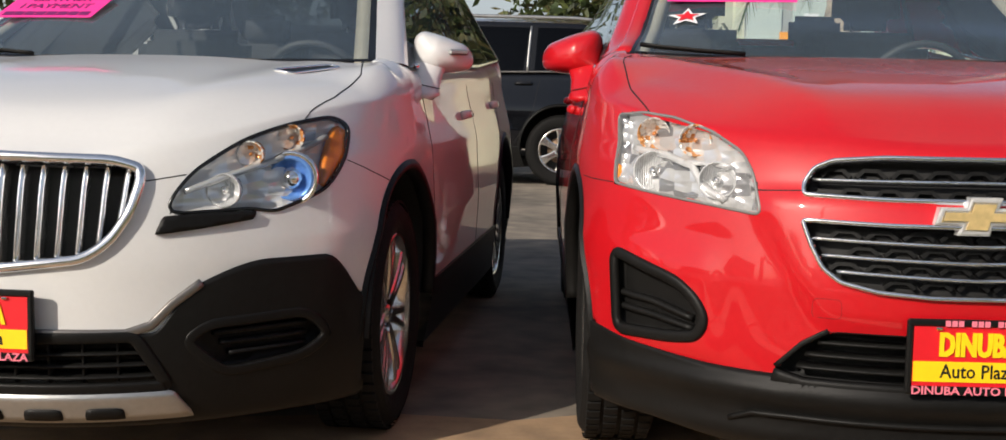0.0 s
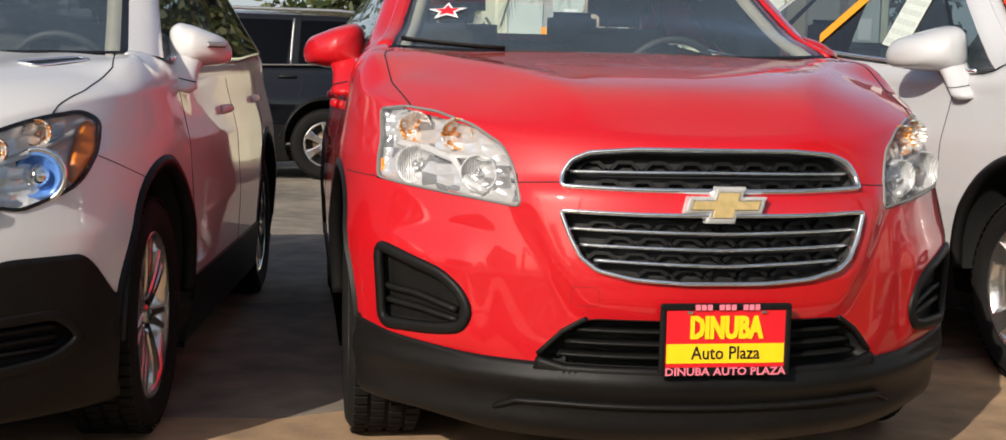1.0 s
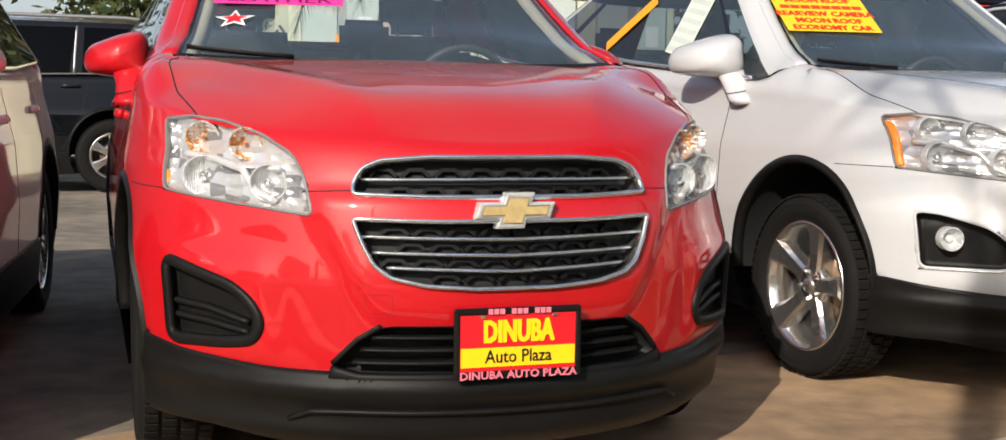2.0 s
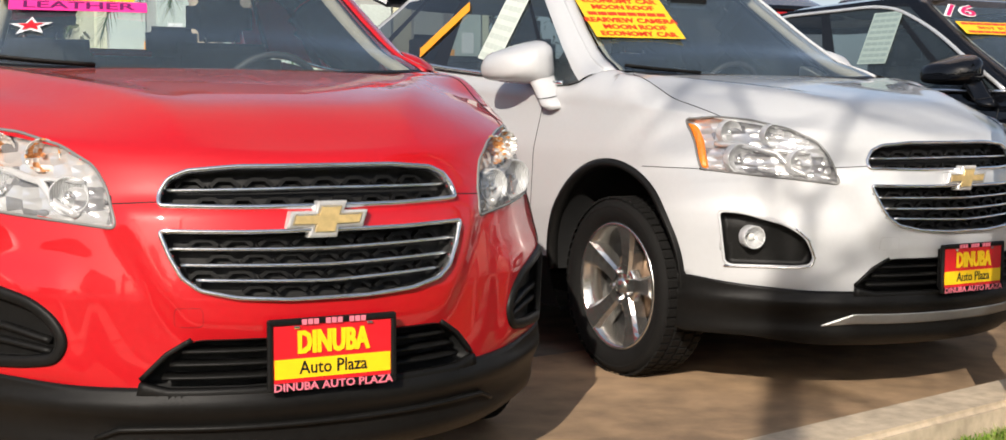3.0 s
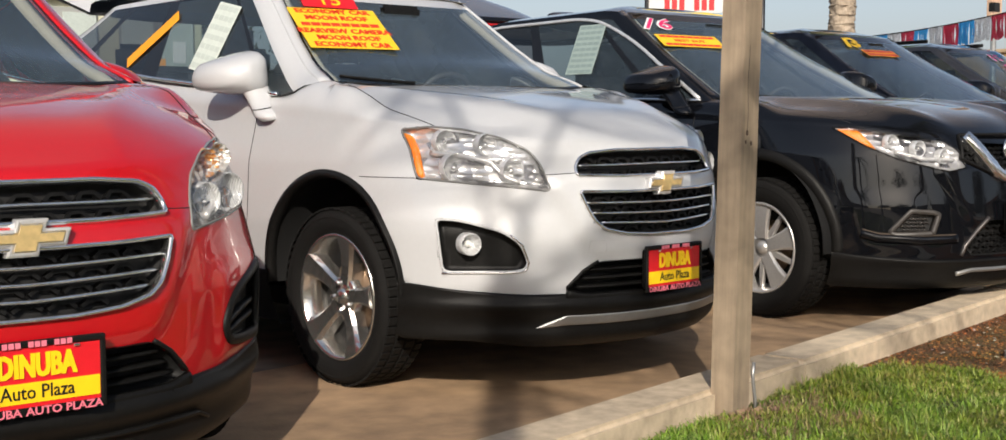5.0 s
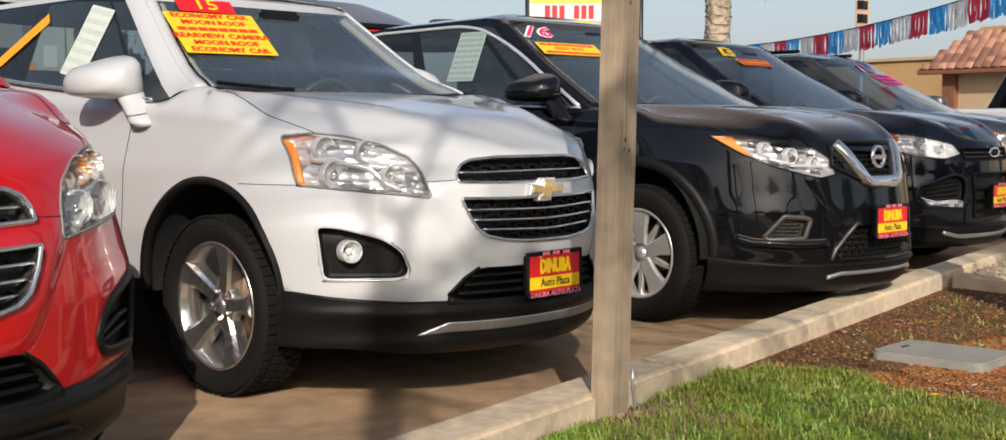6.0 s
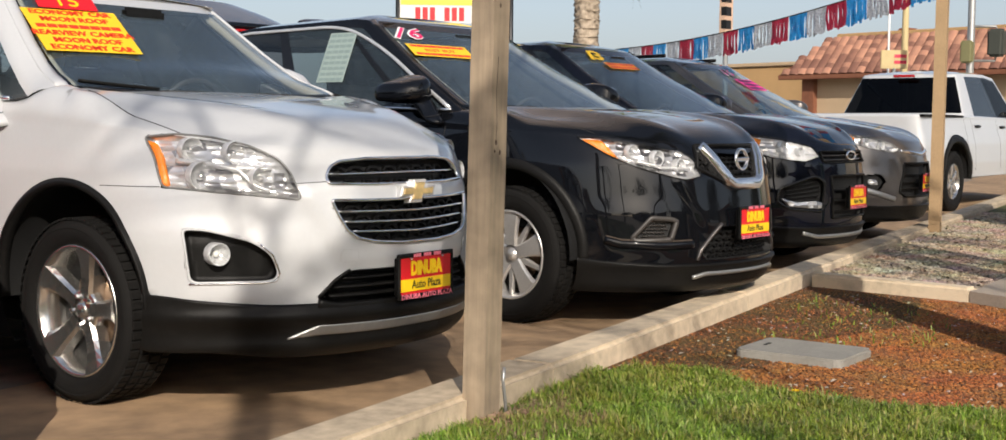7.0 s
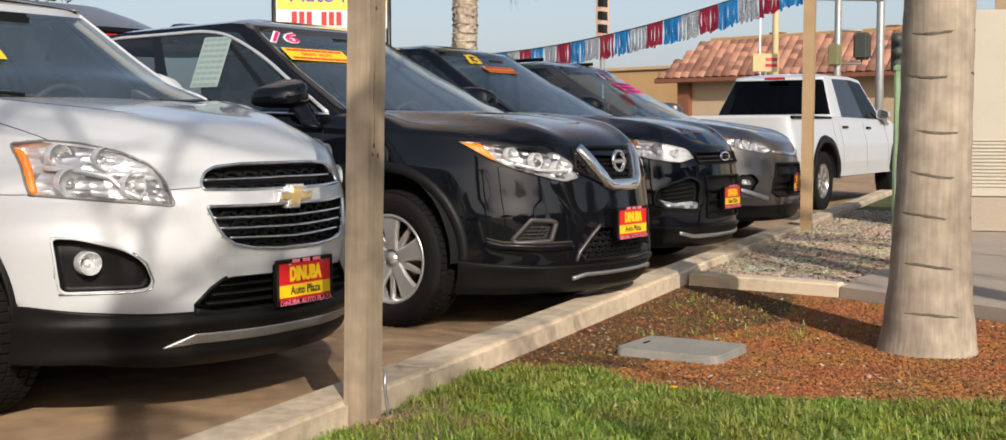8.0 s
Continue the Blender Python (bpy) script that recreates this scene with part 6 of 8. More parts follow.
def trax(m, paint, label, fancy):
    B = trax_shell()
    B.mirror_at = (1.60, 1.20, 1.28) if fancy else (1.64, 1.165, 1.08)
    fog = FOG if not fancy else [(0.585, 0.50), (0.61, 0.565), (0.68, 0.615), (0.82, 0.655), (0.90, 0.66), (0.885, 0.465), (0.64, 0.468), (0.60, 0.475)]
    car = vehicle(B, "compact_suv", m, label, "car", paint, holes=[HL, UG, LG, fog, MOUTH], style="five", side_mats=[SGLASS, SGLASS, TGLASS, TGLASS], rear_mat="open", group="cars parked in the row", lift=0.023 if fancy else 0.0)
    for sg in (1, -1):
        lamp(B, car, HL, sg, [(0.86, 0.935, 0.042, "clear" if fancy else "amber"), (0.70, 0.925, 0.040, "clear" if fancy else "amber"), (0.83, 0.84, 0.052, "white"), (0.62, 0.83, 0.045, "white")],
             amber=[(0.95, 0.80), (0.985, 0.805), (1.035, 0.965), (0.995, 0.955)] if fancy else [(0.972, 0.80), (0.988, 0.803), (1.003, 0.85), (0.984, 0.85)],
             bars=[([(0.93, 0.895), (0.80, 0.885), (0.70, 0.862), (0.655, 0.81), (0.60, 0.785)], 0.014), ([(0.72, 0.87), (0.58, 0.865)], 0.008)])
    grille(B, car, UG, [[(-0.37, 0.845), (0, 0.848), (0.37, 0.845)]], honey=(-0.36, 0.36, 0.824, 0.872, 0.085, 0.044), name="upper_grille")
    grille(B, car, LG, [[(-0.375, 0.712), (0, 0.706), (0.375, 0.712)], [(-0.35, 0.675), (0, 0.668), (0.35, 0.675)], [(-0.315, 0.64), (0, 0.63), (0.315, 0.64)]], honey=(-0.34, 0.34, 0.614, 0.725, 0.085, 0.037), name="lower_grille")
    bow_emblem(B, car, 0.775)
    # lower intake with slats, chin bars
    low = mesh_part("lower_intake", *wall_patch(B, MOUTH, -0.06, -0.064, 0.03, 0), DARK, car)
    for z, w in ((0.405, 0.40), (0.437, 0.38), (0.468, 0.35)):
        mesh_part("intake_slat", *wall_line(B, [(-w, z), (w, z)], bar_prof(0.010, 0.03), -0.036), PLASTIC, low)
    mesh_part("intake_sill", *wall_line(B, [(-0.45, 0.384), (-0.38, 0.368), (0.38, 0.368), (0.45, 0.384)], bar_prof(0.036, 0.008), 0.012), PLASTIC, low)
    for sg in (1, -1):
        mesh_part("intake_edge", *wall_line(B, [(0.325, 0.50), (0.385, 0.464), (0.447, 0.405)], bar_prof(0.012, 0.004), 0.003, False, sg), PLASTIC, low)
    slot = [(-0.46, 0.292), (0.46, 0.292), (0.44, 0.304), (-0.44, 0.304)]
    if not fancy:
        mesh_part("chin_slot", *wall_patch(B, slot, 0.0, 0.01, 0.03, 0.004), DARK, car)
        mesh_part("chin_rib", *wall_line(B, [(-0.56, 0.262), (-0.50, 0.286), (-0.4, 0.290), (0.4, 0.290), (0.50, 0.286), (0.56, 0.262)], bar_prof(0.012, 0.012), 0.008), PLASTIC, car)
    for sg in (1, -1):
        if not fancy:
            ob = mesh_part("fog_blank", *wall_patch(B, fog, -0.026, -0.03, 0.02, 0.02, sg), PLASTIC, car)
            mesh_part("fog_surround", *wall_line(B, rounded(fog, 0.03), bar_prof(0.028, 0.010), 0.0, True, sg), PLASTIC, ob)
            for k in range(2):
                mesh_part("blank_rib", *wall_line(B, [(0.93, 0.525 - 0.035 * k), (0.80, 0.515 - 0.035 * k), (0.68, 0.487 - 0.025 * k)], bar_prof(0.016, 0.014), -0.022, sign=sg), PLASTIC, ob)
        else:
            ob = mesh_part("fog_pocket", *wall_patch(B, fog, -0.055, -0.058, 0.02, 0.02, sg), PLASTIC, car)
            mesh_part("fog_chrome", *wall_line(B, [(0.655, 0.602), (0.61, 0.565), (0.585, 0.50), (0.60, 0.472), (0.65, 0.466), (0.885, 0.463)], bar_prof(0.007, 0.006), 0.0, False, sg), CHROME, ob)
            mesh_part("fog_surround", *wall_line(B, rounded(fog, 0.03), bar_prof(0.011, 0.0015), -0.001, True, sg), paint, ob)
            c = B.wall(0.80 * sg, 0.565, np.array(-0.035))
            mm = Matrix.Translation(Vector(c)) @ Vector((0.3 * sg, -1, 0)).normalized().to_track_quat("X", "Z").to_matrix().to_4x4()
            v_, f_ = lathe([(0.041, -0.02), (0.041, 0.026), (0.038, 0.030), (0.035, 0.024), (0.028, 0.006), (0.016, -0.012), (0.0, -0.016)], 36)
            fl = mesh_part("fog_lamp", [mm @ Vector(p) for p in v_], f_, DISH, ob)
            v_, f_ = lathe([(0.0, 0.010), (0.010, 0.008), (0.013, 0.0), (0.012, -0.014)], 16)
            mesh_part("bulb", [mm @ Vector(p) for p in v_], f_, BULB, fl)
            v_, f_ = lathe([(0.036, 0.026), (0.025, 0.032), (0.0, 0.035)], 36)
            mesh_part("lens", [mm @ Vector(p) for p in v_], f_, CLEAR, fl).visible_shadow = False
    if fancy:
        mesh_part("skid_strip", *wall_patch(B, [(-0.56, 0.262), (-0.44, 0.309), (0.44, 0.309), (0.56, 0.262), (0.43, 0.274), (-0.43, 0.274)], 0.016, 0.02, 0.006, 0.008), SATIN, car)
    shut_lines(B, car, [[(1.50, 1.04), (1.50, 0.62), (1.54, 0.32)], [(2.42, 1.05), (2.42, 0.40)], [(3.35, 1.08), (3.22, 0.75), (3.02, 0.40)]])
    seam = [wall_line(B, [(0.39 * sg, 0.818), (0.52 * sg, 0.812)], [(-0.0014, -0.004), (-0.0014, 0.0008), (0.0014, 0.0008), (0.0014, -0.004)]) for sg in (1, -1)]
    seam += [wall_line(B, [(0.985 * sg, 0.80), (1.25 * sg, 0.80)], [(-0.0014, -0.004), (-0.0014, 0.0008), (0.0014, 0.0008), (0.0014, -0.004)]) for sg in (1, -1)]
    for one in seam:
        mesh_part("bumper_gap", *one, SEAM, car)
    hood_lines(B, car, [[(0.70, 0.50), (0.735, 0.70), (0.745, 0.90), (0.735, 0.965), (0.71, 1.02)]])
    handles(B, car, [(2.22, 0.96), (3.18, 0.985)], paint)
    plate(car, B, 0.462, 0.045 if fancy else 0.04)
    tow = [(0.30, 0.575), (0.365, 0.575), (0.365, 0.53), (0.30, 0.53)]
    mesh_part("tow_cap", *wall_line(B, rounded(mirrored(tow), 0.012), [(-0.0004, -0.004), (-0.0004, 0.0003), (0.0004, 0.0003), (0.0004, -0.004)], 0, True), SEAM if not fancy else SATIN, car)
    for sg in (1, -1):
        mesh_part("belt_chrome", *sweep([B.glasshouse(sg * t, 0.018, np.array(0.006)) for t in np.linspace(1.055, 1.97, 30)], [(sg, 0, 0.1)] * 30, bar_prof(0.016, 0.006)), CHROME, car)
    return car, B


def text_on_glass(B, car, s, h, words, size, material, roll=0.0, squeeze=1.0, off=0.014, parent=None, bold=0.007):
    p = B.glasshouse(s, h, np.array(off))
    e = 1e-3
    right = Vector(B.glasshouse(s + e, h) - B.glasshouse(s, h)).normalized()
    upv = Vector(B.glasshouse(s, h + e) - B.glasshouse(s, h)).normalized()
    nrm = right.cross(upv).normalized()
    upv = nrm.cross(right)
    m = Matrix((right, upv, nrm)).transposed().to_4x4()
    m.translation = Vector(p)
    m = m @ Matrix.Rotation(roll, 4, "Z")
    if words is None:
        return m
    return text_mesh(words, size, material, parent or car, m, squeeze=squeeze, depth=0.0004, bold=bold)


def sticker(B, car, s, h, w, hh, material, label, roll=0.0, name="sticker", off=0.008, parent=None):
    m = text_on_glass(B, car, s, h, None, 0, None, roll, off=off)
    bm = bmesh.new()
    P = rounded([(-w / 2, -hh / 2), (w / 2, -hh / 2), (w / 2, hh / 2), (-w / 2, hh / 2)], 0.004, 2)
    f = bm.faces.new([bm.verts.new((x, y, 0.0)) for x, y in P])
    r = bmesh.ops.extrude_face_region(bm, geom=[f])
    bmesh.ops.translate(bm, verts=[v for v in r["geom"] if isinstance(v, bmesh.types.BMVert)], vec=(0, 0, 0.0015))
    ob = part(name, bm, material, parent or car, label)
    ob.matrix_local = m
    return ob, m


RED_M, WHITE_M, ENC_M, ROGUE_M = pose(1.026, 2.94, 0, 0, 0, -0.5), pose(3.527, 3.356, 0.023, 0, 0, 3.4), pose(-1.30, 3.08, 0, 0, 0, -5.6), pose(6.07, 3.36, 0, 0, 0, -1.0)
red, RB = trax(RED_M, RED, "glossy bright red compact suv with chrome-edged grilles, parked nose out", False)
white, WB = trax(WHITE_M, WHITE, "white compact suv with polished five-spoke wheels, parked nose out", True)


def encore(m):
    B = encore_shell()
    hl = [(0.44, 0.72), (0.51, 0.822), (0.645, 0.90), (0.785, 0.938), (0.95, 0.957), (1.035, 0.925), (0.99, 0.852), (0.90, 0.77), (0.73, 0.716), (0.67, 0.728)]
    hl = [tuple(p) for p in rounded(hl, 0.055, 3)]
    gr = [(0.39, 0.80), (0.385, 0.83), (0.32, 0.848), (0, 0.855), (-0.32, 0.848), (-0.385, 0.83), (-0.39, 0.80), (-0.37, 0.73), (-0.32, 0.655), (-0.26, 0.615), (0, 0.585), (0.26, 0.615), (0.32, 0.655), (0.37, 0.73)]
    low = [(-0.38, 0.425), (0.38, 0.425), (0.46, 0.295), (-0.46, 0.295)]
    fogp = [(0.50, 0.405), (0.56, 0.445), (0.82, 0.455), (0.89, 0.385), (0.81, 0.335), (0.60, 0.315)]
    car = vehicle(B, "compact_suv", m, "pearl white compact suv with a chrome waterfall grille, parked nose out", "car", PEARL, holes=[hl, gr, low, fogp], style="multi", side_mats=[SGLASS, SGLASS, TGLASS, TGLASS], group="cars parked in the row")
    for sg in (1, -1):
        ob = lamp(B, car, hl, sg, [(0.80, 0.905, 0.034, "amber"), (0.67, 0.865, 0.034, "amber"), (0.60, 0.775, 0.042, "white"), (0.79, 0.80, 0.055, "blue")],
             amber=[(0.885, 0.772), (0.988, 0.858), (1.016, 0.918), (0.970, 0.935), (0.905, 0.85)],
             bars=[([(0.50, 0.775), (0.62, 0.815), (0.80, 0.865), (0.93, 0.905)], 0.012)], house=LAMPCH, rim_w=0.0045)
        mesh_part("brow_fin", *wall_patch(B, [(0.425, 0.67), (0.445, 0.715), (0.57, 0.722), (0.68, 0.721), (0.67, 0.700), (0.52, 0.680)], 0.012, 0.03, 0.012, 0.006, sg), PLASTIC, ob)
        pk = mesh_part("fog_pocket", *wall_patch(B, fogp, -0.035, -0.043, 0.02, 0.0, sg), PLASTIC, car)
        mesh_part("fog_surround", *wall_line(B, rounded(fogp, 0.04), bar_prof(0.026, 0.003), 0.005, True, sg), PLASTIC, pk)
        for k in range(3):
            mesh_part("pocket_rib", *wall_line(B, [(0.58 + 0.02 * k, 0.415 - 0.028 * k), (0.83, 0.42 - 0.028 * k)], bar_prof(0.014, 0.016), -0.03, sign=sg), PLASTIC, pk)
        mesh_part("bumper_trim", *wall_line(B, [(0.0, 0.437), (0.36, 0.432), (0.42, 0.45), (0.47, 0.50), (0.54, 0.55)], bar_prof(0.022, 0.006), 0.004, False, sg), DSATIN, car)
    g = mesh_part("grille", *wall_patch(B, gr, -0.05, 0.0, 0.02, 0.0), DARK, car)
    mesh_part("grille_surround", *wall_line(B, rounded(gr, 0.03), bar_prof(0.026, 0.02), 0.0, True), CHROME, g)
    for i in range(-7, 8):
        s0 = i * 0.05
        t, b = 0.838 - 0.02 * abs(s0), 0.004 + float(np.interp(abs(s0) * 0.98, (0, 0.26, 0.32, 0.37, 0.39), (0.585, 0.615, 0.655, 0.73, 0.80)))
        mesh_part("grille_rib", *wall_line(B, [(s0 * 1.03, t), (s0 * 1.01, (t + b) / 2), (s0 * 0.98, b)], [(-0.009, -0.04), (-0.009, -0.006), (-0.003, 0.012), (0.003, 0.012), (0.009, -0.006), (0.009, -0.04)], -0.008), CHROME, g)
    lo = mesh_part("lower_intake", *wall_patch(B, low, -0.06, 0, 0.03, 0), DARK, car)
    mesh_part("intake_lip", *wall_line(B, rounded(low, 0.02), bar_prof(0.030, 0.006), 0.006, True), PLASTIC, lo)
    for z in (0.32, 0.35, 0.38, 0.41):
        mesh_part("intake_slat", *wall_line(B, [(-0.45 + (z - 0.3) * 0.5, z), (0.45 - (z - 0.3) * 0.5, z)], bar_prof(0.008, 0.03), -0.03), PLASTIC, lo)
    for i in range(-4, 5):
        mesh_part("intake_post", *wall_line(B, [(i * 0.085, 0.30), (i * 0.085, 0.42)], bar_prof(0.008, 0.02), -0.03), PLASTIC, lo)
    skid = [(-0.47, 0.285), (0.47, 0.285), (0.52, 0.215), (-0.52, 0.215)]
    sk = mesh_part("skid_plate", *wall_patch(B, skid, 0.018, 0.03, 0.02, 0.01), SATIN, car, "silver skid plate")
    for i in range(-2, 3):
        mesh_part("skid_notch", *wall_patch(B, [(i * 0.15 - 0.045, 0.25), (i * 0.15 + 0.045, 0.25), (i * 0.15 + 0.05, 0.222), (i * 0.15 - 0.05, 0.222)], 0.022, 0.01, 0.02, 0.008), PLASTIC, sk)
    shut_lines(B, car, [[(1.33, 1.02), (1.33, 0.62), (1.38, 0.32)], [(2.42, 1.05), (2.42, 0.40)], [(3.35, 1.08), (3.22, 0.75), (3.02, 0.40)]])
    seam = [wall_line(B, [(0.40 * sg, 0.80), (0.50 * sg, 0.815)], [(-0.0014, -0.004), (-0.0014, 0.0008), (0.0014, 0.0008), (0.0014, -0.004)]) for sg in (1, -1)]
    seam += [wall_line(B, [(0.99 * sg, 0.84), (1.12 * sg, 0.80), (1.25 * sg, 0.765)], [(-0.0014, -0.004), (-0.0014, 0.0008), (0.0014, 0.0008), (0.0014, -0.004)]) for sg in (1, -1)]
    for one in seam:
        mesh_part("bumper_gap", *one, SEAM, car)
    hood_lines(B, car, [[(0.68, 0.46), (0.72, 0.62), (0.74, 0.85), (0.69, 1.10)]])
    handles(B, car, [(2.22, 0.93), (3.18, 0.96)], PEARL)
    # side mark lamp on the mirror, porthole on the bonnet
    for sg in (1, -1):
        port = rounded([(0.50, 0.76), (0.56, 0.74), (0.66, 0.93), (0.62, 0.96)], 0.02, 4)
        zt = B.top(port[:, 0] * sg, port[:, 1]) + 0.003
        ring = [(u * sg, v, q) for (u, v), q in zip(port, zt)]
        ob = mesh_part("bonnet_port", ring, [tuple(range(len(ring)))], PLASTIC, car, smooth=False)
        mesh_part("port_rim", *sweep(ring, [(0, 0, 1)] * len(ring), rod(0.004, 6), True), CHROME, ob)
    plate(car, B, 0.46, 0.03)
    for sg in (1, -1):
        mesh_part("mirror_repeater", *box(sg * (B.W + 0.045), B.mirror_at[0] - 0.075, B.mirror_at[1] + 0.004, 0.07, 0.03, 0.02, 0.006, Matrix.Rotation(0.5 * sg, 4, "Z")), SATIN, car, smooth=False)
    for sg in (1, -1):
        mesh_part("belt_chrome", *sweep([B.glasshouse(sg * t, 0.018, np.array(0.006)) for t in np.linspace(1.055, 1.97, 30)], [(sg, 0, 0.1)] * 30, bar_prof(0.016, 0.006)), CHROME, car)
    return car, B


enc, EB = encore(ENC_M)


def rogue(m):
    B = rogue_shell()
    hl = [(0.345, 0.79), (0.36, 0.875), (0.45, 0.938), (0.66, 0.976), (0.88, 0.988), (0.985, 0.985), (0.84, 0.893), (0.68, 0.828), (0.45, 0.77)]
    gr = [(-0.33, 0.945), (0.33, 0.945), (0.36, 0.83), (0.30, 0.80), (0.14, 0.735), (-0.14, 0.735), (-0.30, 0.80), (-0.36, 0.83)]
    low = [(-0.25, 0.53), (0.25, 0.53), (0.38, 0.40), (0.34, 0.36), (-0.34, 0.36), (-0.38, 0.40)]
    fog = [(0.545, 0.468), (0.505, 0.562), (0.53, 0.575), (0.655, 0.583), (0.765, 0.478), (0.74, 0.462)]
    car = vehicle(B, "midsize_suv", m, "glossy black suv with a chrome v-shaped grille, parked nose out", "car", BLACKP, holes=[hl, gr, low, fog], style="cover", arch_w=0.05, rim=0.232, tyre=0.362, twidth=0.225, side_mats=[SGLASS, SGLASS, TGLASS, TGLASS], rear_mat="open", group="cars parked in the row")
    for sg in (1, -1):
        lamp(B, car, hl, sg, [(0.70, 0.918, 0.036, "white"), (0.57, 0.885, 0.040, "white"), (0.45, 0.845, 0.036, "white")],
             amber=[(0.79, 0.878), (0.86, 0.910), (0.968, 0.98), (0.85, 0.972)], bars=[([(0.40, 0.83), (0.56, 0.835), (0.70, 0.87)], 0.012)], house=DARKCH)
        pk = mesh_part("fog_blank", *wall_patch(B, fog, -0.03, 0.0, 0.02, 0.0, sg), DARK, car)
        mesh_part("fog_surround", *wall_line(B, rounded(fog, 0.01), [(-0.018, -0.028), (-0.016, -0.004), (-0.010, 0.006), (0.006, 0.006), (0.012, -0.002)], 0.0, True, sg), FRAMEP, pk)
        for k in range(5):
            for j in range(6):
                c0 = 0.555 + 0.022 * j + 0.011 * (k % 2) + 0.007 * k
                mesh_part("blank_mesh", *wall_line(B, [(c0 - 0.011, 0.555 - 0.018 * k), (c0, 0.563 - 0.018 * k), (c0 + 0.011, 0.555 - 0.018 * k)], bar_prof(0.006, 0.012), -0.026, sign=sg), FRAMEP, pk)
        mesh_part("bumper_ledge", *wall_line(B, [(0.42, 0.445), (0.60, 0.44), (0.82, 0.45), (0.90, 0.47)], [(-0.03, -0.004), (-0.012, 0.010), (0.006, 0.014), (0.03, -0.004)], 0.0, False, sg), BLACKP, car)
        mesh_part("intake_edge", *wall_line(B, [(0.24, 0.545), (0.38, 0.41), (0.40, 0.36)], bar_prof(0.018, 0.012), 0.0, False, sg), GREYP, car)
    g = grille(B, car, gr, [], surround=0.014, chrome=False, honey=(-0.33, 0.33, 0.76, 0.93, 0.05, 0.026))
    vee = [(-0.285, 0.942), (-0.16, 0.765), (-0.12, 0.745), (0.12, 0.745), (0.16, 0.765), (0.285, 0.942)]
    mesh_part("chrome_vee", *wall_line(B, vee, [(-0.032, -0.03), (-0.032, 0.016), (-0.016, 0.03), (0.016, 0.03), (0.032, 0.016), (0.032, -0.03)], 0.0), CHROME, g)
    c = B.wall(0, 0.868, np.array(0.012))
    mm = Matrix.Translation(Vector(c)) @ Vector((0, -1, 0.1)).to_track_quat("X", "Z").to_matrix().to_4x4()
    v_, f_ = lathe([(0.046, 0.0), (0.048, 0.012), (0.060, 0.012), (0.062, 0.0)], 40)
    em = mesh_part("emblem", [mm @ Vector(p) for p in v_], f_, CHROME, g, "plain chrome ring emblem with a bar")
    mesh_part("emblem_bar", *box(float(c[0]), float(c[1]) - 0.012, float(c[2]), 0.13, 0.008, 0.02, 0.003), CHROME, em, smooth=False)
    lo = grille(B, car, low, [], surround=0, honey=(-0.33, 0.33, 0.37, 0.52, 0.055, 0.03), name="lower_intake")
    mesh_part("skid_strip", *wall_line(B, [(-0.42, 0.275), (-0.34, 0.292), (0.34, 0.292), (0.42, 0.275)], bar_prof(0.022, 0.014), 0.006), SATIN, car)
    shut_lines(B, car, [[(1.40, 1.04), (1.42, 0.62), (1.48, 0.34)], [(2.60, 1.08), (2.60, 0.40)], [(3.62, 1.1), (3.45, 0.75), (3.25, 0.40)]])
    hood_lines(B, car, [[(0.70, 0.50), (0.74, 0.68), (0.76, 0.95), (0.70, 1.16)]])
    handles(B, car, [(2.40, 0.98), (3.40, 1.0)], BLACKP)
    plate(car, B, 0.545, 0.035)
    for sg in (1, -1):
        arc = [(1.0, q) for q in np.linspace(0.03, 0.50, 7)] + [(1.0 + 0.26 * t * t, 0.50 + 0.425 * (1 - (1 - t) ** 2)) for t in np.linspace(0.08, 1, 14)] + [(t, 0.925) for t in np.linspace(1.29, 1.97, 26)]
        top = [B.glasshouse(sg * t, q, np.array(0.006)) for t, q in arc]
        mesh_part("window_chrome", *sweep(top, [(sg, 0, 0.3)] * len(top), bar_prof(0.020, 0.008)), BRIGHT, car)
        bot = [B.glasshouse(sg * t, 0.012, np.array(0.006)) for t in np.linspace(1.0, 1.97, 30)]
        mesh_part("belt_chrome", *sweep(bot, [(sg, 0, 0.1)] * 30, bar_prof(0.014, 0.006)), CHROME, car)
    return car, B


rog, GB = rogue(ROGUE_M)


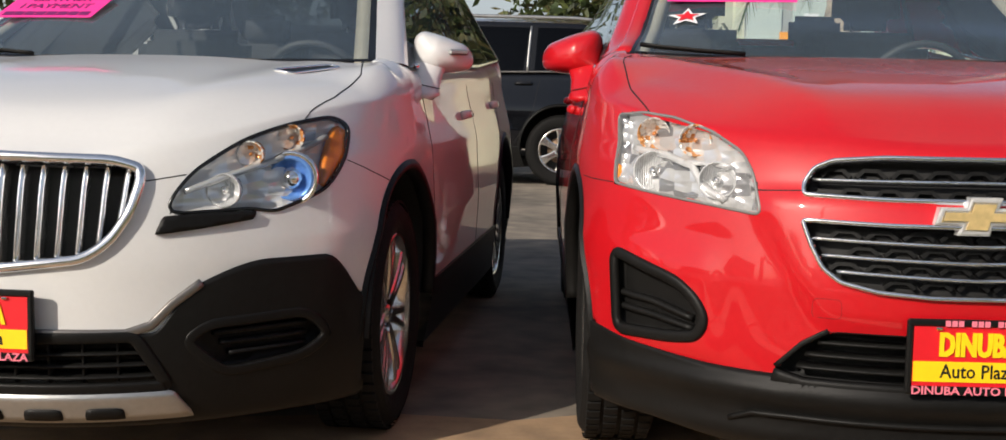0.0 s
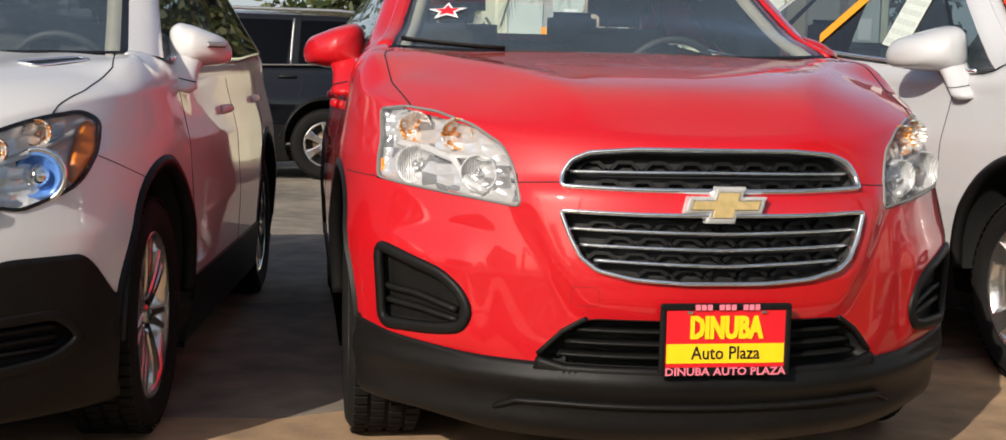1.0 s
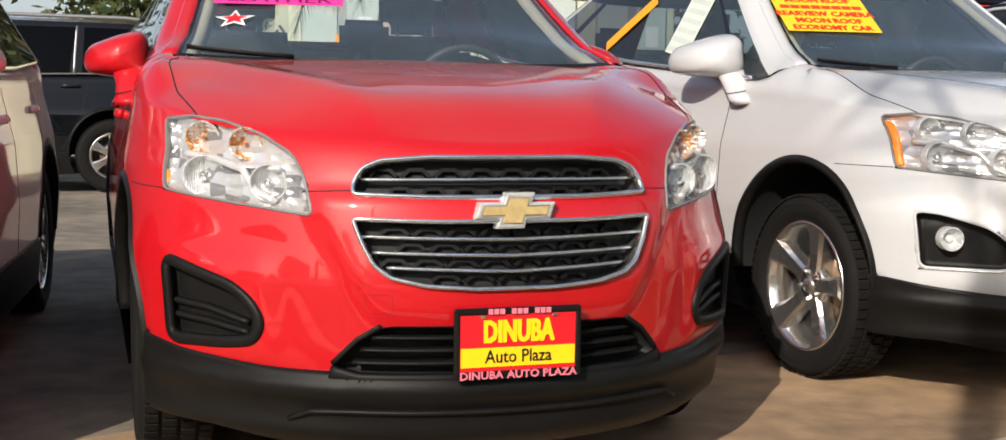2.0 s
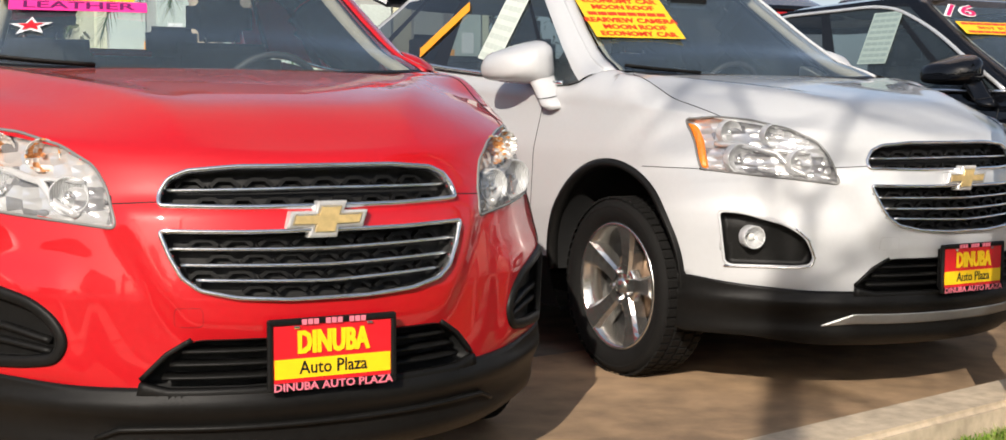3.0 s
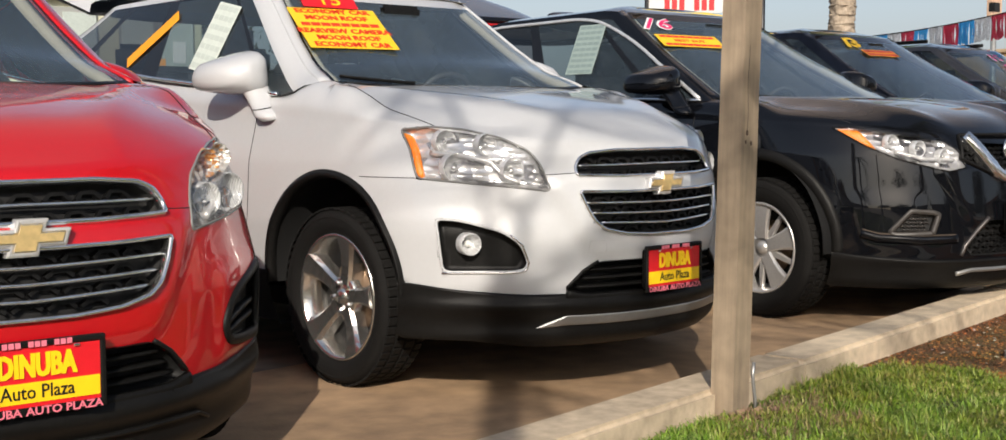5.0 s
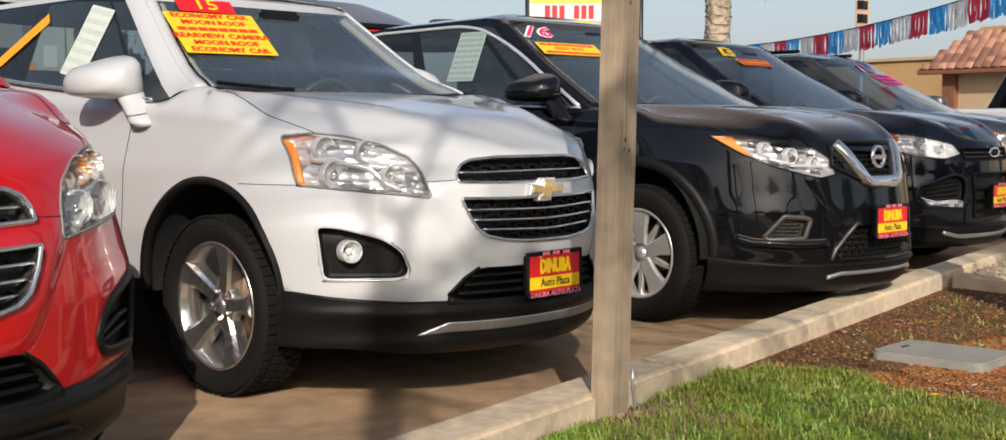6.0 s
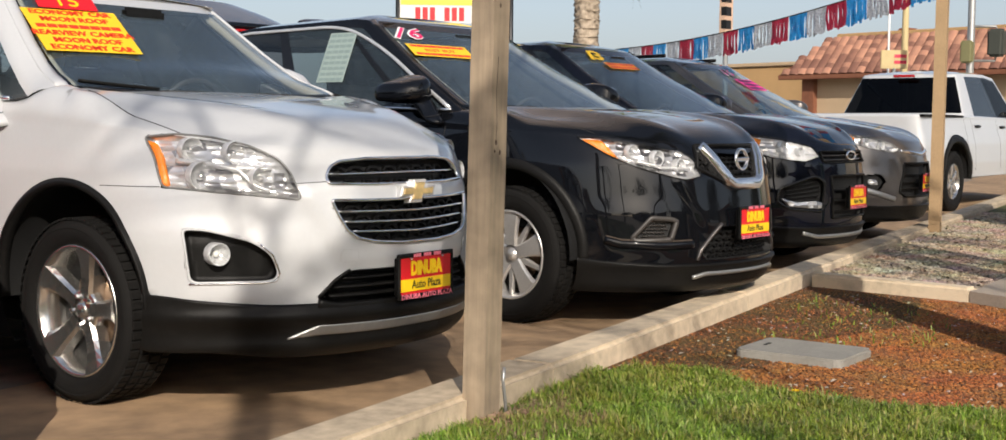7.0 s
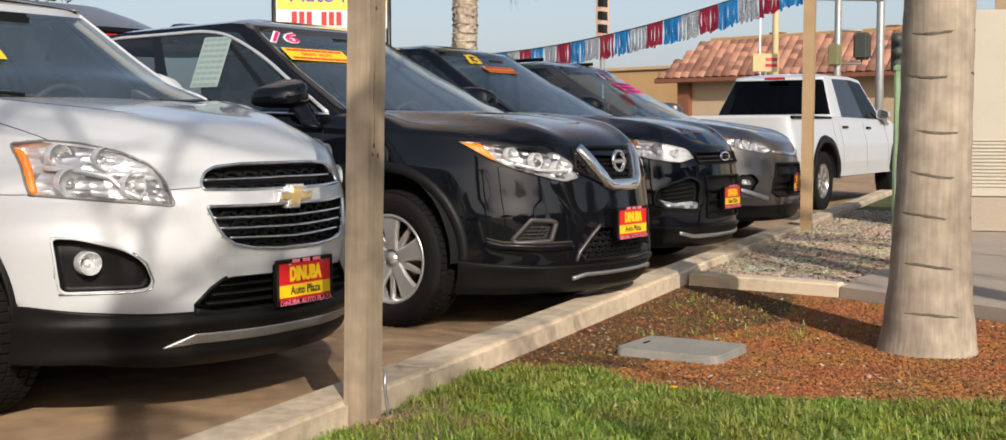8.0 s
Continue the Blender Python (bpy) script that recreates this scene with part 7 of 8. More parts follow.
def escape(m):
    B = Shell(**{**rogue_shell().spec, "L": 4.52, "axle": 0.92, "base": 2.69, "nose": [(0.15, 0.15), (0.22, 0.06), (0.30, 0.01), (0.45, 0.0), (0.6, 0.01), (0.72, 0.02), (0.85, 0.04), (0.95, 0.10), (1.05, 0.25)]})
    hl = [(0.375, 0.835), (0.42, 0.905), (0.66, 0.962), (0.92, 0.99), (1.0, 0.965), (0.93, 0.875), (0.75, 0.825), (0.52, 0.80)]
    gr = [(-0.37, 0.87), (0.37, 0.87), (0.36, 0.79), (-0.36, 0.79)]
    low = [(-0.30, 0.70), (0.30, 0.70), (0.28, 0.40), (-0.28, 0.40)]
    fog = [(0.36, 0.66), (0.44, 0.70), (0.72, 0.62), (0.76, 0.53), (0.66, 0.47), (0.38, 0.45)]
    car = vehicle(B, "midsize_suv", m, "black suv with three-bar grille and slim fog lamps, parked nose out", "car", NAVY, holes=[hl, gr, low, fog], style="multi", rim=0.235, tyre=0.345, twidth=0.235, side_mats=[SGLASS, SGLASS, TGLASS, TGLASS], rear_mat="open", group="cars parked in the row")
    for sg in (1, -1):
        lamp(B, car, hl, sg, [(0.66, 0.905, 0.04, "white"), (0.53, 0.872, 0.03, "white")], amber=[(0.86, 0.885), (0.985, 0.955), (0.92, 0.975), (0.80, 0.96)], house=LAMPCH)
        pk = mesh_part("fog_pocket", *wall_patch(B, fog, -0.04, 0.0, 0.02, 0.0, sg), DARK, car)
        mesh_part("fog_surround", *wall_line(B, rounded(fog, 0.03), bar_prof(0.02, 0.008), 0.0, True, sg), GLOSSB, pk)
        for k in range(5):
            mesh_part("pocket_slat", *wall_line(B, [(0.40, 0.655 - 0.032 * k), (0.68, 0.615 - 0.025 * k)], bar_prof(0.012, 0.012), -0.03, sign=sg), PLASTIC, pk)
        mesh_part("fog_lamp", *wall_patch(B, [(0.36, 0.505), (0.44, 0.525), (0.60, 0.515), (0.72, 0.545), (0.66, 0.485), (0.40, 0.47)], 0.004, 0.03, 0.012, 0.01, sg), REFLECT, car)
    grille(B, car, gr, [[(-0.36, 0.845), (0.36, 0.845)], [(-0.36, 0.815), (0.36, 0.815)]], surround=0.010, chrome=False, name="upper_grille", bar_mat=GREYP)
    c = B.wall(0, 0.838, np.array(0.014))
    em = [(float(c[0]) + 0.075 * math.cos(t), float(c[1]), float(c[2]) + 0.03 * math.sin(t)) for t in np.linspace(0, 2 * np.pi, 32)[:-1]]
    mesh_part("emblem", *sweep(em, [(0, -1, 0)] * 31, bar_prof(0.014, 0.01), True), CHROME, car, "plain oval chrome emblem")
    grille(B, car, low, [[(-0.29, 0.60), (0.29, 0.60)], [(-0.29, 0.52), (0.29, 0.52)], [(-0.28, 0.45), (0.28, 0.45)]], surround=0.014, chrome=False, name="lower_intake", bar_mat=PLASTIC)
    mesh_part("skid_strip", *wall_line(B, [(-0.55, 0.30), (-0.42, 0.275), (0.42, 0.275), (0.55, 0.30)], bar_prof(0.03, 0.014), 0.006), SATIN, car)
    hood_lines(B, car, [[(0.70, 0.50), (0.74, 0.68), (0.76, 0.95), (0.70, 1.16)]])
    shut_lines(B, car, [[(1.40, 1.04), (1.42, 0.62), (1.48, 0.34)]])
    plate(car, B, 0.545, 0.035)
    return car, B


def rav(m):
    B = Shell(**{**rogue_shell().spec, "L": 4.57, "W": 0.922, "axle": 0.93, "base": 2.66, "bonnet": [(0.0, 0.90), (0.1, 0.95), (0.25, 1.0), (0.5, 1.05), (0.8, 1.10), (1.15, 1.15)]})
    hl = [(0.36, 0.845), (0.44, 0.90), (0.66, 0.955), (0.95, 0.995), (1.03, 0.985), (0.86, 0.90), (0.68, 0.85), (0.45, 0.82)]
    low = [(-0.34, 0.72), (0.34, 0.72), (0.42, 0.46), (0.34, 0.42), (-0.34, 0.42), (-0.42, 0.46)]
    fog = [(0.56, 0.56), (0.62, 0.63), (0.80, 0.62), (0.80, 0.50), (0.66, 0.47)]
    car = vehicle(B, "midsize_suv", m, "dark grey metallic suv with a deep bumper, parked nose out", "car", GREYP, holes=[hl, low, fog], style="five", rim=0.235, tyre=0.355, twidth=0.225, side_mats=[SGLASS, SGLASS, TGLASS, TGLASS], rear_mat="open", group="cars parked in the row")
    for sg in (1, -1):
        lamp(B, car, hl, sg, [(0.70, 0.915, 0.04, "white"), (0.55, 0.88, 0.036, "white")], amber=[(0.84, 0.90), (1.0, 0.98), (0.92, 0.985), (0.80, 0.955)])
        pk = mesh_part("fog_pocket", *wall_patch(B, fog, -0.04, 0.0, 0.02, 0.0, sg), DARK, car)
        mesh_part("fog_chrome", *wall_line(B, [(0.48, 0.40), (0.62, 0.44), (0.84, 0.50), (0.88, 0.58), (0.84, 0.66)], bar_prof(0.05, 0.02), 0.0, False, sg), SATIN, pk)
        mesh_part("fog_lamp", *wall_patch(B, [(0.64, 0.53), (0.66, 0.58), (0.74, 0.58), (0.74, 0.53)], -0.02, 0.03, 0.012, 0.02, sg), REFLECT, pk)
    grille(B, car, low, [[(-0.37, 0.62), (0.37, 0.62)], [(-0.39, 0.55), (0.39, 0.55)], [(-0.40, 0.49), (0.40, 0.49)]], surround=0.02, chrome=False, name="lower_grille", bar_mat=PLASTIC)
    mesh_part("nose_bar", *wall_line(B, [(-0.36, 0.83), (0, 0.80), (0.36, 0.83)], bar_prof(0.03, 0.016), 0.0), CHROME, car)
    hood_lines(B, car, [[(0.70, 0.50), (0.74, 0.68), (0.76, 0.95), (0.70, 1.16)]])
    plate(car, B, 0.545, 0.035)
    rails = [sweep([B.glasshouse(sg * t, 1.0) + np.array((-0.05 * sg, 0, 0.05)) for t in np.linspace(1.02, 1.95, 16)], [(0, 0, 1)] * 16, rod(0.018)) for sg in (1, -1)]
    for r in rails:
        mesh_part("roof_rail", *r, PLASTIC, car)
    return car, B


esc, SB = escape(pose(8.78, 4.02, 0, 0, 0, 2.0))
rv4, VB = rav(pose(11.55, 4.60, 0, 0, 0, 4.0))


def explorer(m):
    """Seen side-on behind the row."""
    B = Shell(**{**rogue_shell().spec, "L": 5.0, "W": 1.0, "cheek": 0.0, "chin": 0.0, "A": 0.95, "n": 2.6, "axle": 1.0, "base": 2.86,
        "bonnet": [(0.0, 0.95), (0.1, 1.02), (0.25, 1.06), (0.5, 1.10), (0.8, 1.13), (1.3, 1.17)], "cowl": 1.3, "roof0": 2.0, "tail0": 4.9, "roof1": 4.6, "Wg": (0.90, 0.70), "drop": 0.08,
        "belt": [(1.0, 1.16), (3.0, 1.20), (5.0, 1.24)], "roofline": [(1.9, 1.70), (2.6, 1.76), (4.0, 1.75), (4.8, 1.68)], "zc": [(0, 0.42), (7, 0.42)],
        "zs": [(0, 0.95), (0.8, 1.0), (1.6, 1.06), (4, 1.14), (7, 1.15)], "panes": [(0.02, 0.32), (0.36, 0.62), (0.66, 0.95)], "mirror_at": (1.7, 1.25)})
    car = vehicle(B, "large_suv", m, "black full-size suv with silver six-spoke wheels, parked side-on", "car", BLACKP, style="six", rim=0.236, tyre=0.378, twidth=0.25, side_mats=[DGLASS, DGLASS, DGLASS], rear_mat=DGLASS, seats=False)
    handles(B, car, [(2.45, 1.07), (3.45, 1.09)], BLACKP)
    shut_lines(B, car, [[(1.55, 1.1), (1.58, 0.45)], [(2.62, 1.1), (2.62, 0.45)], [(3.62, 1.12), (3.55, 0.8), (3.35, 0.45)]])
    for sg in (1, -1):
        mesh_part("roof_rail", *sweep([B.glasshouse(sg * t, 1.0) + np.array((-0.06 * sg, 0, 0.06)) for t in np.linspace(1.05, 1.98, 16)], [(0, 0, 1)] * 16, rod(0.02)), SATIN, car)
        # reflected highlights along the rear pillars, built as satin strips
        for a, b in ((1.635, 1.625), (1.975, 1.93)):
            mesh_part("pillar_highlight", *sweep([B.glasshouse(sg * (a + (b - a) * h), h, np.array(0.006)) for h in np.linspace(0.03, 0.92, 8)], [(sg, 0, 0.3)] * 8, bar_prof(0.022, 0.006)), SATIN, car)
        mesh_part("belt_strip", *sweep([B.glasshouse(sg * t, 0.012, np.array(0.006)) for t in np.linspace(1.02, 1.975, 20)], [(sg, 0, 0.1)] * 20, bar_prof(0.018, 0.006)), DSATIN, car)
    return car


def tacoma(m):
    """Pickup seen from behind: cab, open bed, tailgate."""
    B = Shell(**{**rogue_shell().spec, "L": 5.29, "W": 0.94, "cheek": 0.0, "chin": 0.0, "A": 0.9, "n": 2.6, "Ar": 0.16, "nr": 5.0, "axle": 0.9, "base": 3.25, "zb": 0.42,
        "bonnet": [(0.0, 1.0), (0.1, 1.07), (0.25, 1.1), (0.5, 1.12), (0.8, 1.14), (1.3, 1.17)], "cowl": 1.25, "roof0": 1.75, "tail0": 3.72, "roof1": 3.50, "Wg": (0.82, 0.62), "Agr": 0.10, "ngr": 4.0, "crown": 0.05,
        "belt": [(1.0, 1.16), (3.0, 1.19), (5.0, 1.20)], "roofline": [(1.7, 1.70), (2.4, 1.76), (3.3, 1.75), (3.9, 1.70)], "zc": [(0, 0.45), (7, 0.45)],
        "zs": [(0, 1.0), (0.8, 1.05), (1.6, 1.12), (4, 1.17), (7, 1.17)], "tail": [(0.3, 0.06), (0.6, 0.0), (1.2, 0.02)], "panes": [(0.02, 0.40), (0.46, 0.84)], "mirror_at": (1.7, 1.25), "round": 0.06})
    car = vehicle(B, "pickup_truck", m, "white crew-cab pickup truck with dark wheel wells, seen parked", "pickup truck", WHITE, style="six", rim=0.215, tyre=0.375, twidth=0.245, side_mats=[DGLASS, TGLASS], rear_mat=DGLASS, clad=WHITE, seats=False, arch_mat=PLASTIC, arch_w=0.09, arch_r=0.08)
    mesh_part("bed_wall", *box(0, 3.78, 0.95, 1.62, 0.06, 0.42, 0.02), WHITE, car, smooth=False)
    mesh_part("bed_floor", *box(0, 4.5, 0.80, 1.6, 1.5, 0.04, 0.01), PLASTIC, car, smooth=False)
    mesh_part("bed_rail", *cat(box(0, 5.17, 1.185, 1.66, 0.06, 0.03, 0.01), box(-0.84, 4.5, 1.185, 0.06, 1.4, 0.03, 0.01), box(0.84, 4.5, 1.185, 0.06, 1.4, 0.03, 0.01)), PLASTIC, car, smooth=False)
    mesh_part("rear_bumper", *box(0, 5.32, 0.56, 1.74, 0.16, 0.2, 0.03), CHROME, car, smooth=False)
    mesh_part("stop_lamp", *box(0, 3.60, 1.715, 0.28, 0.05, 0.035, 0.008), TAILRED, car, smooth=False)
    handles(B, car, [(2.30, 1.05), (3.30, 1.06)], GLOSSB)
    shut_lines(B, car, [[(1.5, 1.12), (1.5, 0.5)], [(2.5, 1.14), (2.5, 0.5)], [(3.5, 1.14), (3.5, 0.5)], [(3.76, 1.16), (3.76, 0.5)]])
    return car


explorer(pose(-3.46, 14.8, 0, 0, 0, -90.0))
tacoma(pose(19.98, 6.92, 0, 0, 0, 91.5))


# ---- behind the lot ----
STUCCO = mat("tan_stucco", (0.52, 0.38, 0.24), 0.9, 0, 0, 0.08, 1.5, 0.3, 60)
STUCCO2 = mat("ochre_stucco", (0.50, 0.31, 0.14), 0.9, 0, 0, 0.08, 1.5, 0.3, 60)
TILE = mat("clay_roof_tile", (0.40, 0.20, 0.13), 0.85, 0, 0, 0.2, 3, 0.3, 60, rand=0.8, two=(0.28, 0.13, 0.09))
TRIMB = mat("brown_trim", (0.22, 0.085, 0.045), 0.8, var=0.15)
POLE = mat("galvanised_pole", (0.34, 0.34, 0.33), 0.5, 0.5, var=0.1)
SIGNALG = mat("dark_green_signal", (0.05, 0.055, 0.045), 0.6, var=0.1)
LEAF = island_mat("tree_leaves", [(0.03, 0.05, 0.012), (0.05, 0.08, 0.015), (0.09, 0.11, 0.025), (0.13, 0.11, 0.03)], 0.6)
TBARK = mat("tree_bark", (0.10, 0.07, 0.05), 0.9, var=0.3, bump=0.6, bscale=20)


def tree(x, y, h, r, seed, label):
    """Tapered trunk, forked limbs, crown of many small leaves with gaps."""
    rng = np.random.default_rng(seed)
    root = thing("tree", pose(x, y, 0), label, "tree", "trees behind the lot")
    limbs = [sweep([(0, 0, 0), (0.05, 0, h * 0.2), (0, 0.05, h * 0.45)], [(0, 1, 0)] * 3, rod(0.17, 10))]
    clumps = []
    for i in range(16):
        az, up = rng.uniform(0, 6.28), rng.uniform(0.35, 1.0)
        e = np.array((r * 0.75 * math.cos(az) * rng.uniform(0.3, 1), r * 0.75 * math.sin(az) * rng.uniform(0.3, 1), h * up))
        limbs.append(sweep([(0, 0.03, h * 0.3), tuple(e * 0.5 + np.array((0, 0, h * 0.2))), tuple(e)], [(0, 1, 0.1)] * 3, rod(0.05, 6)))
        clumps.append(e)
    mesh_part("trunk", *cat(*limbs), TBARK, root)
    n = 7000
    c = np.array(clumps)[rng.integers(0, len(clumps), n)]
    p = c + rng.normal(0, 1, (n, 3)) * r * 0.23
    d1, d2 = rng.normal(0, 1, (n, 3)), rng.normal(0, 1, (n, 3))
    d1 /= np.linalg.norm(d1, axis=1, keepdims=True)
    d2 -= (d1 * d2).sum(1, keepdims=True) * d1
    d2 /= np.linalg.norm(d2, axis=1, keepdims=True)
    L = rng.uniform(0.08, 0.17, (n, 1))
    V = np.stack([p - d1 * L, p + d2 * L * 0.45, p + d1 * L, p - d2 * L * 0.45], 1).reshape(-1, 3)
    mesh_part("crown", V, np.arange(4 * n).reshape(-1, 4), LEAF, root, smooth=False)


for i, (x, y, h, r) in enumerate([(-6.2, 26, 6.5, 3.0), (1.9, 24, 6.0, 2.6), (4.0, 23, 6.2, 2.8), (8.0, 27, 6.5, 3.0), (-10, 30, 7, 3.2), (13, 31, 7, 3.2)]):
    tree(x, y, h, r, 20 + i, "dark green broadleaf tree with some browned leaves")


def building():
    """Low commercial building with a mansard of clay tiles under a stucco parapet."""
    root = thing("shop_building", pose(41.0, 21.6, 0, 0, 0, -99.7), "low tan stucco shop with a clay-tiled mansard roof", "building")
    W, D = 20.0, 12.0
    mesh_part("wall", *box(W / 2, D / 2 + 0.6, 1.4, W - 1.0, D, 2.8, 0.02), STUCCO, root, smooth=False)
    mesh_part("parapet", *box(W / 2 + 0.6, D / 2 + 1.3, 4.16, W - 1.6, D, 0.22, 0.03), STUCCO2, root, smooth=False)
    mesh_part("upper_wall", *box(W / 2 + 0.6, D / 2 + 1.35, 3.5, W - 1.7, D, 1.2, 0.02), TRIMB, root, smooth=False)
    mesh_part("fascia", *box(W / 2, 0.06, 2.74, W + 0.2, 0.12, 0.16, 0.02), TRIMB, root, smooth=False)
    for x in (0.9, 6.0, 11.0, 16.0):
        mesh_part("pilaster", *box(x, 0.5, 1.35, 0.5, 0.25, 2.7, 0.02), TRIMB, root, smooth=False)
    # tiles: courses of overlapping pieces on the sloped face, hipped at its end
    tw, rows = 0.34, 8
    v, f = [], []
    for t in np.linspace(0, math.pi, 7):
        for yy, zz in ((0.0, 0.0), (0.15, 0.20)):
            v.append((-tw / 2 * math.cos(t) * 0.98, yy - 0.04 * math.sin(t), zz + 0.045 * math.sin(t)))
    f = [(2 * i, 2 * i + 2, 2 * i + 3, 2 * i + 1) for i in range(6)]
    me = bpy.data.meshes.new("roof_tile")
    me.from_pydata(v, [], f)
    me.materials.append(TILE)
    bm = bmesh.new()
    q = [bm.verts.new(p) for p in ((-0.15, 0.05, 2.80), (W + 0.1, 0.05, 2.80), (W + 0.1, 1.2, 4.06), (1.2, 1.2, 4.06), (-0.15, D, 2.80), (1.2, D, 4.06))]
    bm.faces.new((q[0], q[1], q[2], q[3]))
    bm.faces.new((q[4], q[0], q[3], q[5]))
    roof = part("roof", bm, TRIMB, root)
    for r in range(rows):
        for c in range(60):
            x = (c + 0.5) * tw
            if x < 0.05 + r * 0.15 or x > 12.5:
                continue
            ob = new("roof_tile", me)
            ob.parent = roof
            ob.location = (x, 0.02 + r * 0.143, 2.82 + r * 0.157)
    for i in range(4):
        mesh_part("roof_vent", *box(2.5 + i * 4.6, 4.0, 4.4, 0.5, 0.5, 0.3, 0.03), TRIMB, root, smooth=False)
    tower = mesh_part("tower", *box(12.6, 1.9, 4.6, 1.6, 1.6, 1.7, 0.02), STUCCO, root, smooth=False)
    mesh_part("tower_cap", *box(12.6, 1.9, 5.5, 1.9, 1.9, 0.16, 0.02), STUCCO2, tower, smooth=False)
    return root


building()
annex = thing("annex_building", pose(47, 27.5, 0, 0, 0, -99.7), "ochre stucco wing of a shop with a flat roof", "building")
mesh_part("wall", *box(2, 6, 1.75, 14, 9, 3.5, 0.03), STUCCO2, annex, smooth=False)
mesh_part("parapet", *box(2, 6, 3.6, 14.2, 9.2, 0.16, 0.03), STUCCO, annex, smooth=False)


def office(x, y, w, h):
    """Pale stand-in front with windows and notices, added to brighten the view through the cars' glass."""
    root = thing("office_building", pose(x, y, 0), "pale cream stand-in front with wide windows and posted notices", "building")
    mesh_part("wall", *box(0, 1.5, h / 2, w, 3.0, h, 0.03), mat("pale_cream_plaster", (0.62, 0.62, 0.46), 0.85, 0, 0, 0.12, 0.8, 0.2, 40), root, smooth=False)
    mesh_part("fascia", *box(0, -0.05, h - 0.15, w + 0.2, 0.2, 0.3, 0.02), WHITEP, root, smooth=False)
    frame_m, pane_m = mat("grey_window_frame", (0.35, 0.36, 0.34), 0.5, var=0.1), mat("pale_blinds", (0.50, 0.56, 0.52), 0.35, 0, 0.6, 0.15, 1.2)
    for i in range(4):
        u = -w / 2 + (i + 0.5) * w / 4
        win = mesh_part("window", *box(u, -0.02, 1.75, w / 4 - 0.35, 0.06, 1.9, 0.01), frame_m, root, smooth=False)
        for d in (-1, 1):
            mesh_part("pane", *box(u + d * (w / 16 - 0.06), -0.06, 1.75, w / 8 - 0.28, 0.03, 1.75, 0.005), pane_m, win, smooth=False)
        for k in range(3):
            mesh_part("notice", *box(u + (k - 1) * 0.35, -0.085, 1.5 + 0.28 * ((i + k) % 3), 0.22, 0.012, 0.34, 0.002), (PAPER, ORANGE, WHITEP)[k], win, smooth=False)


office(6.3, 19.5, 6.4, 3.1)


# ---- stickers and papers on the glass ----
# the door glass's dimming and teal cast, put into the sheet's colour
PAPER2 = mat("glass_dimmed_paper", (0.30, 0.38, 0.36), 0.7, var=0.06, scale=30)
ORED = mat("orange_red_print", (0.80, 0.045, 0.012), 0.5, var=0.1, scale=30)
TRED2 = mat("magenta_print", (0.70, 0.01, 0.12), 0.45, var=0.05, scale=20)
def sticker_lines(B, car, s, h, w, hh, base, lines, ink, label, roll=0.0, squeeze=1.0, size=None, off=0.008, bold=0.0):
    """A sticker with lines of lettering; None stands for a line that cannot be read."""
    ob, m = sticker(B, car, s, h, w, hh, base, label, roll, off=off)
    n = len(lines)
    for i, words in enumerate(lines):
        y = hh * (0.5 - (i + 0.5) / n)
        if words is None:
            k = max(3, int(w / 0.05))
            for j in range(k):
                v, f = box(w * ((j + 0.5) / k - 0.5) * 0.9, y, 0.0022, w * 0.8 / k, hh / n * 0.5, 0.001, 0)
                mesh_part("lettering_bar", v, f, ink, ob, smooth=False)
        else:
            for d in (-0.0016, 0.0, 0.0016):
                text_mesh(words, size or hh / n * 1.05, ink, ob, Matrix.Translation((d, y, 0.002)), squeeze=squeeze, depth=0.0004 + abs(d) / 8, bold=bold)
    return ob


sticker_lines(WB, white, -0.383, 0.643, 0.41, 0.34, YELLOW, ["ECONOMY CAR", "MOON ROOF", None, "REARVIEW CAMERA", "MOON ROOF", "ECONOMY CAR"], ORED, "yellow windshield sticker with red lettering", squeeze=0.90, size=0.053, bold=0.022)
sticker(WB, white, -0.37, 0.895, 0.26, 0.10, REDP, "red year sticker on the windshield")
text_on_glass(WB, white, -0.37, 0.90, "15", 0.12, PLATEY, squeeze=1.0, off=0.012)
sticker(WB, white, -1.534, 0.449, 0.40, 0.064, ORANGE, "narrow orange strip stuck aslant on the rear door glass", roll=0.72)
sticker_lines(WB, white, -1.241, 0.488, 0.20, 0.34, PAPER, [None] * 7, mat("faint_print", (0.52, 0.58, 0.53), 0.7, var=0.05), "pale printed price sheet on the door glass", roll=-0.12, off=0.006)
sticker_lines(RB, red, -0.322, 0.536, 0.42, 0.062, PINK, ["LEATHER"], PLUM, "pink windshield sticker with plum lettering", squeeze=1.35, size=0.062)
sticker_lines(RB, red, -0.362, 0.618, 0.42, 0.062, YELLOW, ["REDUCED"], REDP, "yellow windshield sticker with red lettering", squeeze=1.3, size=0.062)
sticker_lines(EB, enc, -0.42, 0.39, 0.40, 0.165, PINK, ["LEATHER", "1 PAYMENT", None], PLUM, "pink windshield sticker with plum lettering", squeeze=1.2, size=0.05)
sticker_lines(GB, rog, -0.40, 0.69, 0.42, 0.15, YELLOW, [None, "BEST BUY", None], REDP, "yellow windshield sticker with red lettering", squeeze=1.1, size=0.045)
for digit, d in (("1", -0.115), ("6", 0.065)):
    text_on_glass(GB, rog, -0.53 + d, 0.865, digit, 0.19, WHITEP, roll=-0.3, squeeze=1.05, off=0.010, bold=0.05)
    text_on_glass(GB, rog, -0.53 + d, 0.865, digit, 0.19, TRED2, roll=-0.3, squeeze=1.05, off=0.013, bold=0.004)
